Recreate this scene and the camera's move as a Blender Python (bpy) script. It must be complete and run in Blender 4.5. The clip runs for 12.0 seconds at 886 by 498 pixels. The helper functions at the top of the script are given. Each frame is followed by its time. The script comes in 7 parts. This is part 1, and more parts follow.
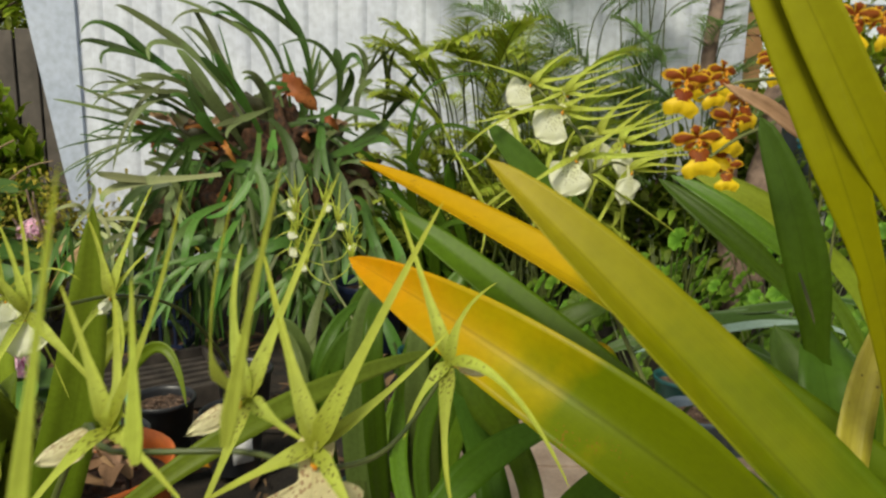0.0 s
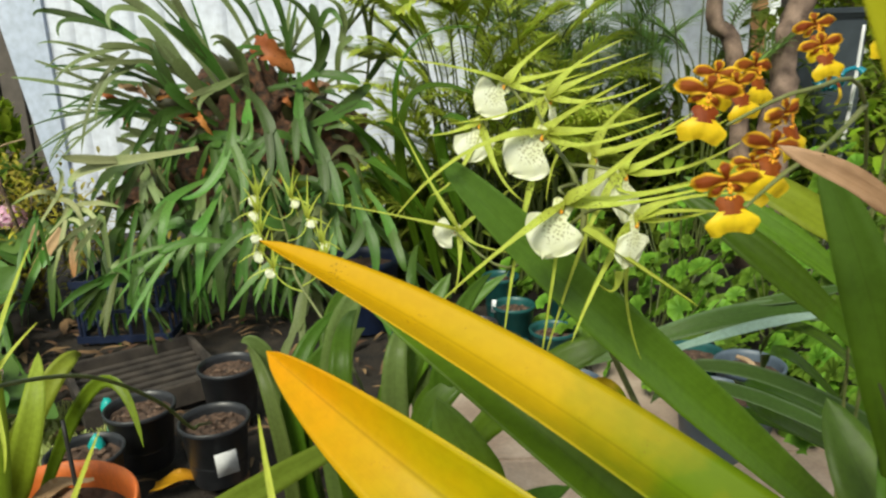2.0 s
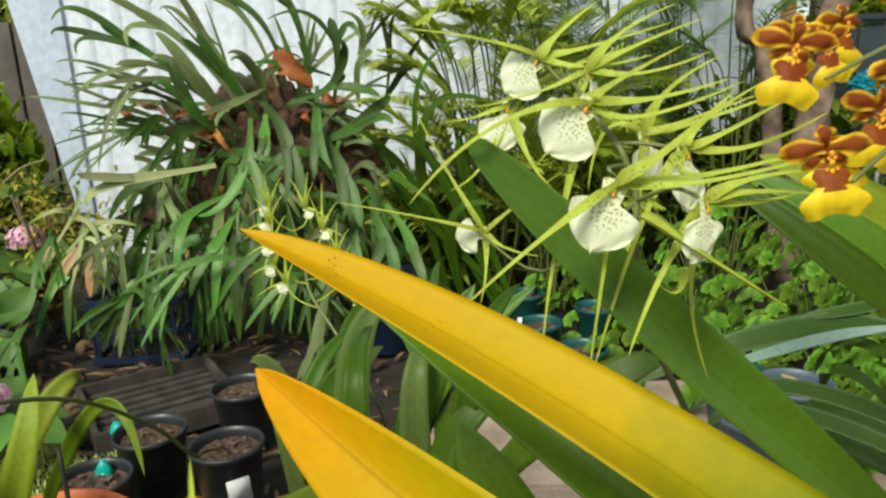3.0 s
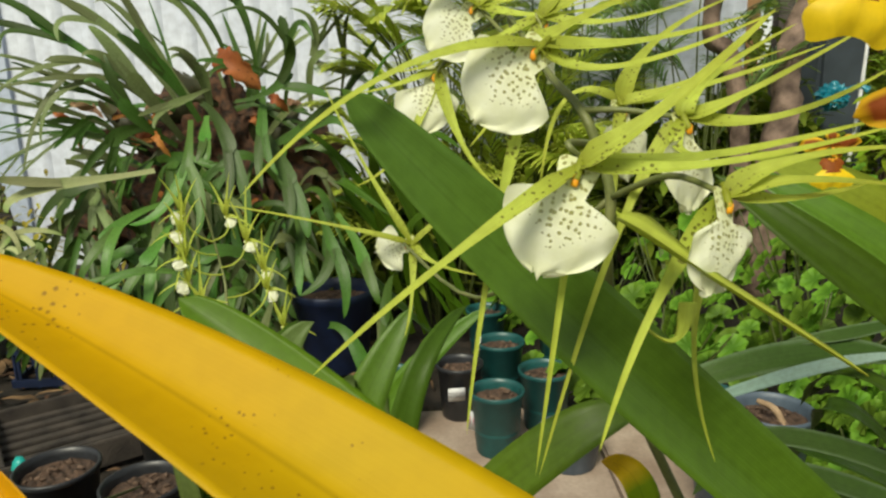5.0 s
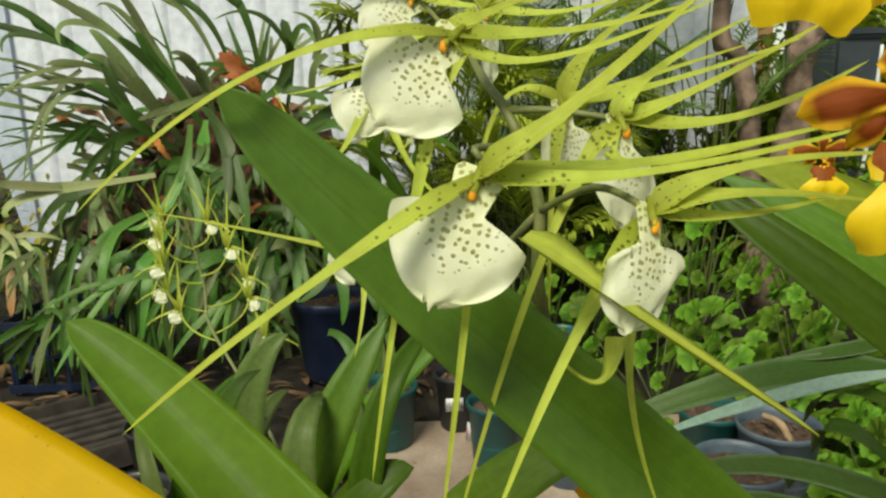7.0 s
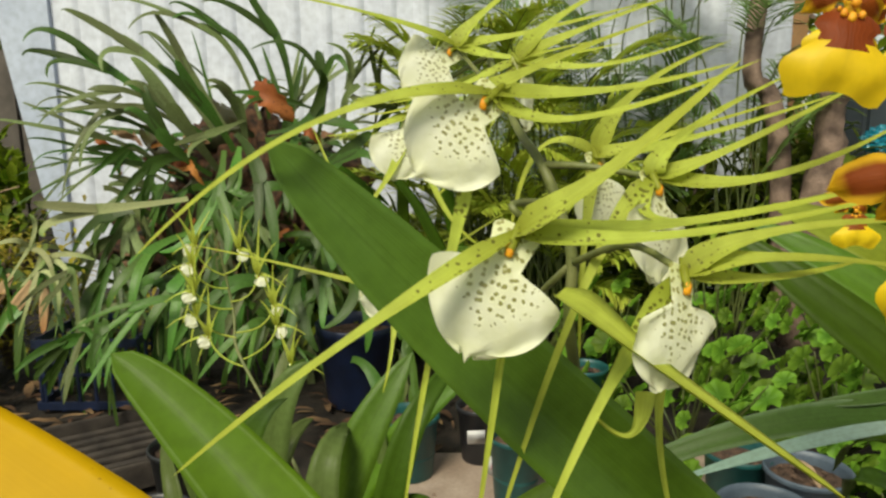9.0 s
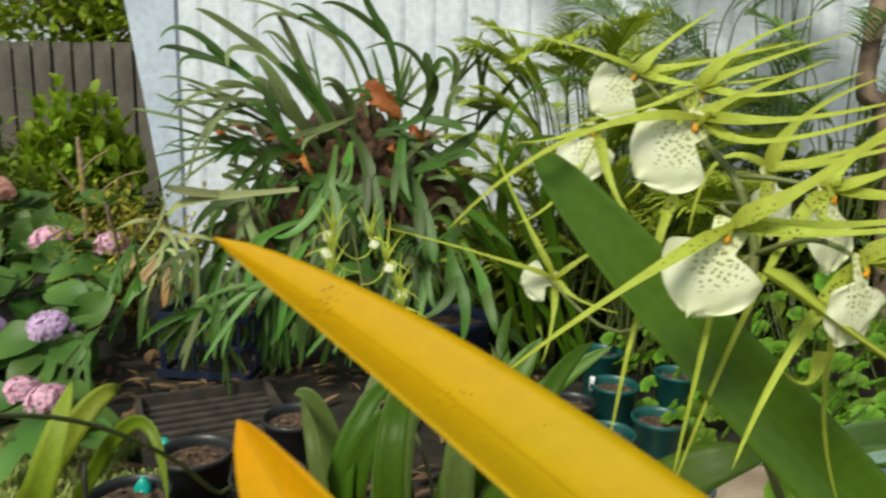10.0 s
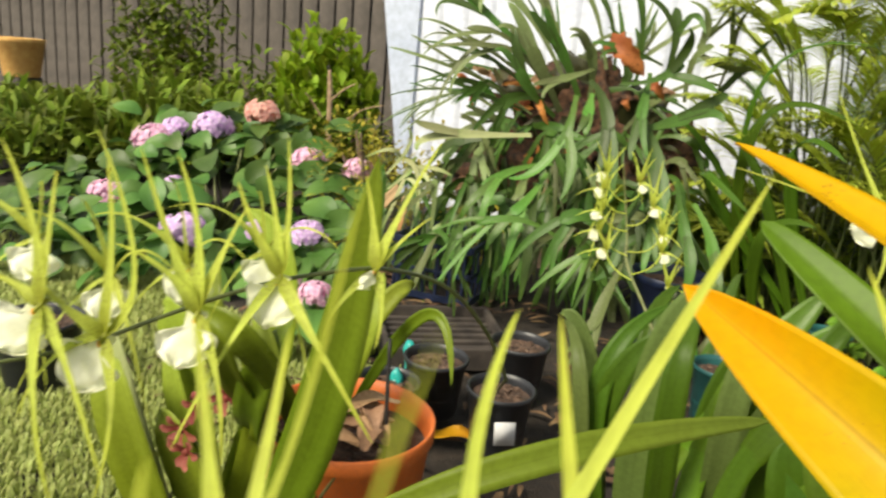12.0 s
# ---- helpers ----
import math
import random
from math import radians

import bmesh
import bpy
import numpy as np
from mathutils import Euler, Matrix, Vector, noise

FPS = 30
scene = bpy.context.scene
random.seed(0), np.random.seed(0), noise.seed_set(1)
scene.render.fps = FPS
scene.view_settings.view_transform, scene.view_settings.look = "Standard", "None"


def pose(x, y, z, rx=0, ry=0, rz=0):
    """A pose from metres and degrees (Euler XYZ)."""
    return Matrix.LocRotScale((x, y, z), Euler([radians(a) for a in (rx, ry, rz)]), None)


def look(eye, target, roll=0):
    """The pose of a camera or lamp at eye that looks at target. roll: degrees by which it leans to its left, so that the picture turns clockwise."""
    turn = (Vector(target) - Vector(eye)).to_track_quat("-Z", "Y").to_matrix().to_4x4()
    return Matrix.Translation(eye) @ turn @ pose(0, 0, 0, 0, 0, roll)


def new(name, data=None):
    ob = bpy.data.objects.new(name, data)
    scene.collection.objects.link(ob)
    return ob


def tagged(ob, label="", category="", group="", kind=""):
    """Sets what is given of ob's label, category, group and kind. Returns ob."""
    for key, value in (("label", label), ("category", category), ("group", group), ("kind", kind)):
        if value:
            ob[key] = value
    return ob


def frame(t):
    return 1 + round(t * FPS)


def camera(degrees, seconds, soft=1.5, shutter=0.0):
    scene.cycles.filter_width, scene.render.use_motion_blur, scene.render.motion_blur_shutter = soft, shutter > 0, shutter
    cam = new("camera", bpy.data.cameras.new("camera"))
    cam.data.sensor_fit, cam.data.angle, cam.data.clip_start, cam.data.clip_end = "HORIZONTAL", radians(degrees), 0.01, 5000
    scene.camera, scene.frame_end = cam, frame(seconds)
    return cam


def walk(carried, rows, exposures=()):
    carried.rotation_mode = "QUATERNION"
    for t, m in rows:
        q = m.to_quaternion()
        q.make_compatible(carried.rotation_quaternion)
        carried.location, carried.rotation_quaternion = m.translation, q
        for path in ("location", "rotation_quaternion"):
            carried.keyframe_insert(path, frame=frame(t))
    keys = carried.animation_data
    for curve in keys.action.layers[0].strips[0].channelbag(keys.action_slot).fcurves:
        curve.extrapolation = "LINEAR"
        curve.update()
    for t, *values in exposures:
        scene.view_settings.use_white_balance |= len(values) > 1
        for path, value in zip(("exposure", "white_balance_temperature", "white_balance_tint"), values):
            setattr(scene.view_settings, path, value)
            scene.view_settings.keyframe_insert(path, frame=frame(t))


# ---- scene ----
cam = camera(64.3, 12.0, soft=2.4, shutter=0.5)
ROWS = [
    (0, 0.0019, -0.0014, 0.9998, 0.13, -10.73, 1.23),
    (0.5, 0.0282, 0.0477, 1.0260, 0.22, -13.38, -1.10),
    (1, 0.0407, 0.0919, 1.0455, -0.21, -14.29, -1.43),
    (1.5, 0.0473, 0.1431, 1.0603, 0.03, -15.00, -1.70),
    (2, 0.0490, 0.1962, 1.0717, 0.70, -15.44, -1.80),
    (2.5, 0.0554, 0.2438, 1.0540, 2.18, -14.38, -2.40),
    (3, 0.0458, 0.2831, 1.0304, 2.51, -13.68, -2.74),
    (3.5, 0.0542, 0.3365, 1.0122, 0.72, -13.98, -3.34),
    (3.7, 0.0625, 0.3576, 1.0069, -0.03, -13.69, -3.22),
    (5.3, 0.0842, 0.4599, 0.9910, -0.27, -12.81, -1.75),
    (5.5, 0.0887, 0.4670, 0.9901, -0.20, -12.89, -2.12),
    (6, 0.1033, 0.4780, 0.9899, 0.28, -12.65, -2.41),
    (6.5, 0.1155, 0.4842, 0.9910, 0.40, -12.52, -2.64),
    (7, 0.1242, 0.4892, 0.9882, 0.78, -12.40, -1.79),
    (7.2, 0.1234, 0.4926, 0.9886, -0.01, -11.83, -0.87),
    (9, 0.1202, 0.4821, 0.9981, 2.76, -10.10, -0.63),
    (9.5, 0.0866, 0.4421, 1.0052, 5.42, -9.88, 0.31),
    (10, 0.0571, 0.3847, 1.0046, 9.15, -10.15, 1.36),
    (10.5, 0.0317, 0.3415, 1.0007, 13.83, -11.97, 2.25),
    (11, -0.0081, 0.3022, 0.9972, 17.66, -13.76, 3.32),
    (11.5, -0.0331, 0.2580, 0.9958, 20.46, -14.63, 4.12),
    (12, -0.0579, 0.2111, 0.9856, 24.00, -14.74, 5.46),
]
walk(cam, [(t, pose(x, y, z, 90, 0, yaw) @ pose(0, 0, 0, pitch, 0, 0) @ pose(0, 0, 0, 0, 0, roll)) for t, x, y, z, yaw, pitch, roll in ROWS],
     exposures=[(0.0, 0.29, 7350, 4), (0.5, 0.31, 7450, 9), (1.0, 0.46, 7300, 5), (1.5, 0.66, 7150, 1), (2.5, 0.7, 6850, 0), (3.7, 0.58, 6850, -4), (5.5, 0.46, 7450, 2), (6.0, 0.62, 7450, 2), (6.5, 0.45, 7480, 1), (7.2, 0.45, 7400, -3), (9.0, 0.43, 7450, 2), (9.5, 0.44, 7220, 0), (10.0, 0.46, 7000, -2), (10.7, 0.67, 6950, -7), (11.5, 1.0, 7250, 6), (12.0, 1.08, 7500, 8)])

# ---- daylight: bright open sky with thin cloud ----
SUN_ELEVATION, SUN_ROTATION = 47.0, 203.0
world = bpy.data.worlds.new("sky")
scene.world = world
world.use_nodes = True
sky = world.node_tree.nodes.new("ShaderNodeTexSky")
sky.sky_type, sky.sun_disc = "NISHITA", False
sky.sun_elevation, sky.sun_rotation = radians(SUN_ELEVATION), radians(SUN_ROTATION)
background = world.node_tree.nodes["Background"]
background.inputs["Strength"].default_value = 0.092
thin_cloud = world.node_tree.nodes.new("ShaderNodeHueSaturation")
thin_cloud.inputs["Saturation"].default_value = 0.36
world.node_tree.links.new(sky.outputs[0], thin_cloud.inputs["Color"])
world.node_tree.links.new(thin_cloud.outputs[0], background.inputs["Color"])
sun = new("sun", bpy.data.lights.new("sun", "SUN"))
sun.data.energy, sun.data.angle, sun.data.color = 2.85, radians(20), (1.0, 0.96, 0.88)
toward = Vector((math.sin(radians(SUN_ROTATION)) * math.cos(radians(SUN_ELEVATION)), math.cos(radians(SUN_ROTATION)) * math.cos(radians(SUN_ELEVATION)), math.sin(radians(SUN_ELEVATION))))
sun.matrix_world = look(toward * 20, (0, 0, 0))
rng = random.Random(7)


# ---- materials ----
def graph(name):
    m = bpy.data.materials.new(name)
    m.use_nodes = True
    tree = m.node_tree
    return m, tree, tree.nodes["Principled BSDF"]


def node(tree, kind, **values):
    n = tree.nodes.new(kind)
    for key, value in values.items():
        n.inputs[key].default_value = value
    return n


def ramp(tree, source, stops):
    n = tree.nodes.new("ShaderNodeValToRGB")
    while len(n.color_ramp.elements) < len(stops):
        n.color_ramp.elements.new(0.5)
    for e, (at, c) in zip(n.color_ramp.elements, stops):
        e.position = at
        e.color = (*c, 1) if len(c) == 3 else c
    tree.links.new(source, n.inputs[0])
    return n.outputs[0]


def blend(tree, factor, a, b, mode="MIX"):
    n = tree.nodes.new("ShaderNodeMix")
    n.data_type, n.blend_type = "RGBA", mode
    for socket, value in ((n.inputs[0], factor), (n.inputs[6], a), (n.inputs[7], b)):
        if isinstance(value, bpy.types.NodeSocket):
            tree.links.new(value, socket)
        elif isinstance(value, (int, float)):
            socket.default_value = value
        else:
            socket.default_value = (*value, 1)
    return n.outputs[2]


def maths(tree, op, a, b=0.0):
    n = tree.nodes.new("ShaderNodeMath")
    n.operation = op
    for socket, value in zip(n.inputs, (a, b)):
        if isinstance(value, bpy.types.NodeSocket):
            tree.links.new(value, socket)
        else:
            socket.default_value = value
    return n.outputs[0]


def bump(tree, bsdf, height, strength=0.3, distance=0.002):
    n = node(tree, "ShaderNodeBump", Strength=strength, Distance=distance)
    tree.links.new(height, n.inputs["Height"])
    tree.links.new(n.outputs[0], bsdf.inputs["Normal"])


def leaf_mat(name, base, tip, start=0.3, end=0.9, gloss=0.38, through_light=0.25, rib=0.75, specks=0.0, speck_colour=(0.05, 0.03, 0.01), vary=0.18, edge=None, edge_from=0.42, middle=None, spec=0.3, worn=0.3, vein=0.35, speck_cut=0.54, speck_gain=1.6):
    """A leaf's skin: colour from base to tip, parallel veins, a midrib, blotches and specks, with some light passing through."""
    m, tree, bsdf = graph(name)
    link = tree.links.new
    uv = tree.nodes.new("ShaderNodeUVMap")
    split = tree.nodes.new("ShaderNodeSeparateXYZ")
    link(uv.outputs[0], split.inputs[0])
    coords = tree.nodes.new("ShaderNodeTexCoord")
    blot = node(tree, "ShaderNodeTexNoise", Scale=22.0, Detail=4.0)
    link(coords.outputs["Object"], blot.inputs["Vector"])
    along = maths(tree, "ADD", split.outputs[1], maths(tree, "MULTIPLY", maths(tree, "SUBTRACT", blot.outputs[0], 0.5), 0.35))
    colour = ramp(tree, along, [(start, base), (start * 0.45 + end * 0.55, middle), (end + 0.22, tip)] if middle else [(start, base), (end, tip)])
    across = maths(tree, "ABSOLUTE", maths(tree, "SUBTRACT", split.outputs[0], 0.5))
    if edge:
        colour = blend(tree, ramp(tree, maths(tree, "ADD", across, maths(tree, "MULTIPLY", blot.outputs[0], 0.15)), [(edge_from, (0, 0, 0)), (edge_from + 0.14, (1, 1, 1))]), colour, edge)
    stretch = tree.nodes.new("ShaderNodeMapping")
    stretch.inputs["Scale"].default_value = (46, 1.3, 1)
    link(uv.outputs[0], stretch.inputs[0])
    veins = node(tree, "ShaderNodeTexNoise", Scale=1.0, Detail=3.0)
    link(stretch.outputs[0], veins.inputs["Vector"])
    colour = blend(tree, vein, colour, ramp(tree, veins.outputs[0], [(0.3, (0.55, 0.55, 0.55)), (0.7, (1, 1, 1))]), "MULTIPLY")
    colour = blend(tree, maths(tree, "MULTIPLY", ramp(tree, across, [(0.0, (1, 1, 1)), (0.03, (0, 0, 0))]), 0.6), colour, (rib, rib * 0.98, rib * 0.9), "MULTIPLY")
    random_shift = tree.nodes.new("ShaderNodeObjectInfo")
    island = tree.nodes.new("ShaderNodeNewGeometry")
    chance = maths(tree, "FRACT", maths(tree, "ADD", random_shift.outputs["Random"], island.outputs["Random Per Island"]))
    hue = node(tree, "ShaderNodeHueSaturation")
    link(maths(tree, "ADD", maths(tree, "MULTIPLY", chance, vary * 2), 1 - vary), hue.inputs["Value"])
    swing = min(0.03, vary * 0.12)
    link(maths(tree, "ADD", maths(tree, "MULTIPLY", chance, swing), 0.5 - swing / 2), hue.inputs["Hue"])
    link(colour, hue.inputs["Color"])
    colour = hue.outputs[0]
    wear = node(tree, "ShaderNodeTexNoise", Scale=140.0, Detail=2.0)
    link(coords.outputs["Object"], wear.inputs["Vector"])
    colour = blend(tree, worn, colour, ramp(tree, wear.outputs[0], [(0.35, (0.6, 0.58, 0.5)), (0.6, (1, 1, 1))]), "MULTIPLY")
    if specks:
        cells = node(tree, "ShaderNodeTexVoronoi", Scale=specks)
        link(coords.outputs["Object"], cells.inputs["Vector"])
        patches = node(tree, "ShaderNodeTexNoise", Scale=30.0)
        link(coords.outputs["Object"], patches.inputs["Vector"])
        dots = maths(tree, "LESS_THAN", cells.outputs["Distance"], maths(tree, "MULTIPLY", maths(tree, "SUBTRACT", patches.outputs[0], speck_cut), speck_gain))
        colour = blend(tree, maths(tree, "MULTIPLY", dots, 0.75), colour, speck_colour)
    link(colour, bsdf.inputs["Base Color"])
    bsdf.inputs["Roughness"].default_value = gloss
    bsdf.inputs["Specular IOR Level"].default_value = spec
    bump(tree, bsdf, veins.outputs[0], min(0.35, vein), 0.0012)
    if through_light:
        glow = tree.nodes.new("ShaderNodeBsdfTranslucent")
        link(colour, glow.inputs["Color"])
        mix = node(tree, "ShaderNodeMixShader", Fac=through_light)
        link(bsdf.outputs[0], mix.inputs[1])
        link(glow.outputs[0], mix.inputs[2])
        link(mix.outputs[0], tree.nodes["Material Output"].inputs["Surface"])
    return m


def solid_mat(name, a, b, scale=30.0, rough=0.6, metal=0.0, relief=0.2, depth=0.003, detail=6.0, fine=None):
    """A surface of two mottled colours with relief at two scales."""
    m, tree, bsdf = graph(name)
    coords = tree.nodes.new("ShaderNodeTexCoord")
    big = node(tree, "ShaderNodeTexNoise", Scale=scale, Detail=detail)
    small = node(tree, "ShaderNodeTexNoise", Scale=fine or scale * 9, Detail=3.0)
    for n in (big, small):
        tree.links.new(coords.outputs["Object"], n.inputs["Vector"])
    colour = ramp(tree, big.outputs[0], [(0.32, a), (0.68, b)])
    colour = blend(tree, 0.35, colour, ramp(tree, small.outputs[0], [(0.3, (0.45, 0.45, 0.45)), (0.65, (1, 1, 1))]), "MULTIPLY")
    tree.links.new(colour, bsdf.inputs["Base Color"])
    tree.links.new(ramp(tree, small.outputs[0], [(0.2, (rough * 0.8,) * 3), (0.8, (min(1, rough * 1.2),) * 3)]), bsdf.inputs["Roughness"])
    bsdf.inputs["Metallic"].default_value = metal
    bump(tree, bsdf, maths(tree, "ADD", big.outputs[0], maths(tree, "MULTIPLY", small.outputs[0], 0.5)), relief, depth)
    return m


def lip_mat(name, specks=0.92):
    """White orchid lip with olive specks over its upper half."""
    m, tree, bsdf = graph(name)
    link = tree.links.new
    uv = tree.nodes.new("ShaderNodeUVMap")
    split = tree.nodes.new("ShaderNodeSeparateXYZ")
    link(uv.outputs[0], split.inputs[0])
    coords = tree.nodes.new("ShaderNodeTexCoord")
    cells = node(tree, "ShaderNodeTexVoronoi", Scale=350.0, Randomness=0.95)
    wob = node(tree, "ShaderNodeTexNoise", Scale=500.0)
    link(coords.outputs["Object"], wob.inputs["Vector"])
    warped = blend(tree, 0.0016, coords.outputs["Object"], wob.outputs["Color"], "ADD")
    flat = tree.nodes.new("ShaderNodeSeparateXYZ")
    face = tree.nodes.new("ShaderNodeCombineXYZ")
    link(warped, flat.inputs[0])
    link(flat.outputs[0], face.inputs[0])
    link(flat.outputs[2], face.inputs[1])
    cells.voronoi_dimensions = "2D"
    link(face.outputs[0], cells.inputs["Vector"])
    across = maths(tree, "ABSOLUTE", maths(tree, "SUBTRACT", split.outputs[0], 0.5))
    reach = maths(tree, "SUBTRACT", 0.84, maths(tree, "ADD", split.outputs[1], maths(tree, "MULTIPLY", across, 0.75)))
    size = maths(tree, "MINIMUM", maths(tree, "MULTIPLY", maths(tree, "MAXIMUM", reach, 0.0), 1.9), 0.26)
    dots = maths(tree, "LESS_THAN", cells.outputs["Distance"], size)
    soft = node(tree, "ShaderNodeTexNoise", Scale=60.0, Detail=3.0)
    link(coords.outputs["Object"], soft.inputs["Vector"])
    white = ramp(tree, soft.outputs[0], [(0.35, (0.81, 0.83, 0.58)), (0.62, (0.88, 0.90, 0.72))])
    white = blend(tree, ramp(tree, split.outputs[1], [(0.05, (1, 1, 1)), (0.45, (0, 0, 0))]), white, (0.72, 0.76, 0.40))
    link(blend(tree, maths(tree, "MULTIPLY", dots, specks), white, (0.23, 0.21, 0.02)), bsdf.inputs["Base Color"])
    bsdf.inputs["Roughness"].default_value = 0.5
    crinkle = node(tree, "ShaderNodeTexNoise", Scale=170.0, Detail=2.0)
    link(coords.outputs["Object"], crinkle.inputs["Vector"])
    bump(tree, bsdf, crinkle.outputs[0], 0.3, 0.002)
    glow = tree.nodes.new("ShaderNodeBsdfTranslucent")
    link(white, glow.inputs["Color"])
    mix = node(tree, "ShaderNodeMixShader", Fac=0.36)
    link(bsdf.outputs[0], mix.inputs[1])
    link(glow.outputs[0], mix.inputs[2])
    link(mix.outputs[0], tree.nodes["Material Output"].inputs["Surface"])
    return m


YELLOW = leaf_mat("yellow_leaf", (0.12, 0.19, 0.005), (0.58, 0.33, 0.006), 0.34, 0.74, middle=(0.49, 0.335, 0.009), gloss=0.5, vein=0.08, vary=0.03, spec=0.13, rib=0.62, specks=380, speck_cut=0.54, speck_gain=1.1, speck_colour=(0.20, 0.10, 0.01), worn=0.12)
ORANGE = leaf_mat("orange_leaf", (0.15, 0.20, 0.003), (0.64, 0.30, 0.005), 0.40, 0.72, middle=(0.42, 0.34, 0.006), gloss=0.42, vein=0.16, vary=0.03, spec=0.2, rib=0.55, specks=330, speck_cut=0.56, speck_colour=(0.30, 0.13, 0.02), worn=0.16)
GOLDEN = leaf_mat("golden_leaf", (0.10, 0.165, 0.003), (0.44, 0.37, 0.025), 0.34, 0.78, middle=(0.25, 0.26, 0.006), gloss=0.38, vein=0.2, vary=0.03, spec=0.22, rib=0.6, specks=330, speck_cut=0.60, speck_colour=(0.20, 0.10, 0.01), worn=0.2)
LIME = leaf_mat("lime_leaf", (0.27, 0.275, 0.004), (0.38, 0.39, 0.02), 0.25, 0.85, vein=0.12, specks=230, speck_cut=0.62, speck_colour=(0.08, 0.06, 0.01), vary=0.06, spec=0.2, rib=0.6, worn=0.16)
FRESH = leaf_mat("fresh_green_leaf", (0.10, 0.18, 0.007), (0.085, 0.165, 0.012), gloss=0.4, vein=0.12, spec=0.15, vary=0.03)
YOUNG = leaf_mat("yellow_green_strap", (0.105, 0.165, 0.010), (0.16, 0.22, 0.018), gloss=0.36, vein=0.3, spec=0.25)
STRAP = leaf_mat("strap_leaf", (0.105, 0.20, 0.014), (0.095, 0.185, 0.028), gloss=0.34, vein=0.3, spec=0.25)
MOSSY = leaf_mat("moss_green_leaf", (0.115, 0.15, 0.013), (0.125, 0.165, 0.022), gloss=0.4, vein=0.12, spec=0.12)
GLAUCOUS = leaf_mat("grey_green_leaf", (0.40, 0.45, 0.22), (0.36, 0.42, 0.18), gloss=0.5, vein=0.12, spec=0.12)
MID = leaf_mat("mid_green_leaf", (0.10, 0.145, 0.035), (0.115, 0.165, 0.05), gloss=0.36, vein=0.15, spec=0.12)
DEEP = leaf_mat("deep_leaf", (0.055, 0.115, 0.008), (0.06, 0.125, 0.016), gloss=0.36, vein=0.2, spec=0.12)
PALE = leaf_mat("pale_leaf", (0.22, 0.29, 0.022), (0.28, 0.36, 0.05), gloss=0.4, spec=0.12)
FALLEN = leaf_mat("fallen_leaf", (0.60, 0.30, 0.01), (0.52, 0.22, 0.015), gloss=0.6, specks=90, speck_colour=(0.25, 0.09, 0.02))
DRY = leaf_mat("dry_leaf", (0.34, 0.20, 0.11), (0.48, 0.30, 0.18), gloss=0.7, through_light=0.1, specks=80)
LITTER = leaf_mat("leaf_litter", (0.06, 0.035, 0.02), (0.22, 0.13, 0.07), 0.0, 1.0, gloss=0.75, through_light=0.0, vary=0.6)
SPECKLED = leaf_mat("speckled_leaf", (0.40, 0.36, 0.04), (0.50, 0.42, 0.06), specks=160, vary=0.05)
TEPAL = leaf_mat("tepal_green", (0.54, 0.63, 0.10), (0.52, 0.58, 0.07), 0.45, 1.0, gloss=0.5, through_light=0.35, vary=0.07)
TEPAL_SPOT = leaf_mat("tepal_base", (0.30, 0.34, 0.03), (0.54, 0.63, 0.10), 0.0, 0.24, gloss=0.5, through_light=0.35, specks=430, speck_cut=0.24, speck_gain=0.95, speck_colour=(0.075, 0.06, 0.008), vary=0.07)
LIP = lip_mat("white_lip")
PLAIN_LIP = lip_mat("cream_lip", 0.12)
WILTED_LIP = leaf_mat("wilted_lip", (0.72, 0.64, 0.34), (0.80, 0.76, 0.48), gloss=0.6, specks=520, speck_colour=(0.26, 0.10, 0.05), speck_cut=0.33, speck_gain=1.3, vary=0.06)
CALLUS = solid_mat("orange_callus", (0.75, 0.26, 0.01), (0.85, 0.42, 0.02), 300, 0.5)
STEM = solid_mat("flower_stem", (0.10, 0.13, 0.03), (0.17, 0.18, 0.06), 60, 0.5)
DARK_STEM = solid_mat("dark_stem", (0.05, 0.075, 0.018), (0.10, 0.12, 0.03), 60, 0.45)
ONC_YELLOW = leaf_mat("golden_petal", (0.86, 0.60, 0.02), (0.92, 0.68, 0.035), vein=0.1, gloss=0.5, through_light=0.3, vary=0.04)
ONC_BROWN = leaf_mat("mahogany_petal", (0.26, 0.06, 0.010), (0.78, 0.46, 0.02), 0.80, 0.95, gloss=0.5, vary=0.12, edge=(0.78, 0.46, 0.03), edge_from=0.33, spec=0.15)
STAG = leaf_mat("staghorn_frond", (0.052, 0.105, 0.018), (0.058, 0.135, 0.020), gloss=0.42, through_light=0.16, vary=0.42, spec=0.28, worn=0.5)
STAG_GREY = leaf_mat("old_frond", (0.145, 0.18, 0.072), (0.145, 0.195, 0.066), gloss=0.48, through_light=0.13, vary=0.38, spec=0.25, worn=0.5)
STAG_FRESH = leaf_mat("fresh_frond", (0.095, 0.19, 0.034), (0.07, 0.175, 0.024), gloss=0.38, through_light=0.18, vary=0.45, spec=0.3, worn=0.45)
STAG_PALE = leaf_mat("young_frond", (0.36, 0.39, 0.19), (0.17, 0.27, 0.06), 0.55, 1.0, gloss=0.55, through_light=0.15, vary=0.25, spec=0.2)
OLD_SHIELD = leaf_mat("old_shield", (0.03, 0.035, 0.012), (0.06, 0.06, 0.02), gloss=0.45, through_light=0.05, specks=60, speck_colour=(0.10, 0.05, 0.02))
STAG_BROWN = solid_mat("brown_shield", (0.012, 0.009, 0.006), (0.16, 0.070, 0.032), 30, 0.85, relief=0.9, depth=0.02)
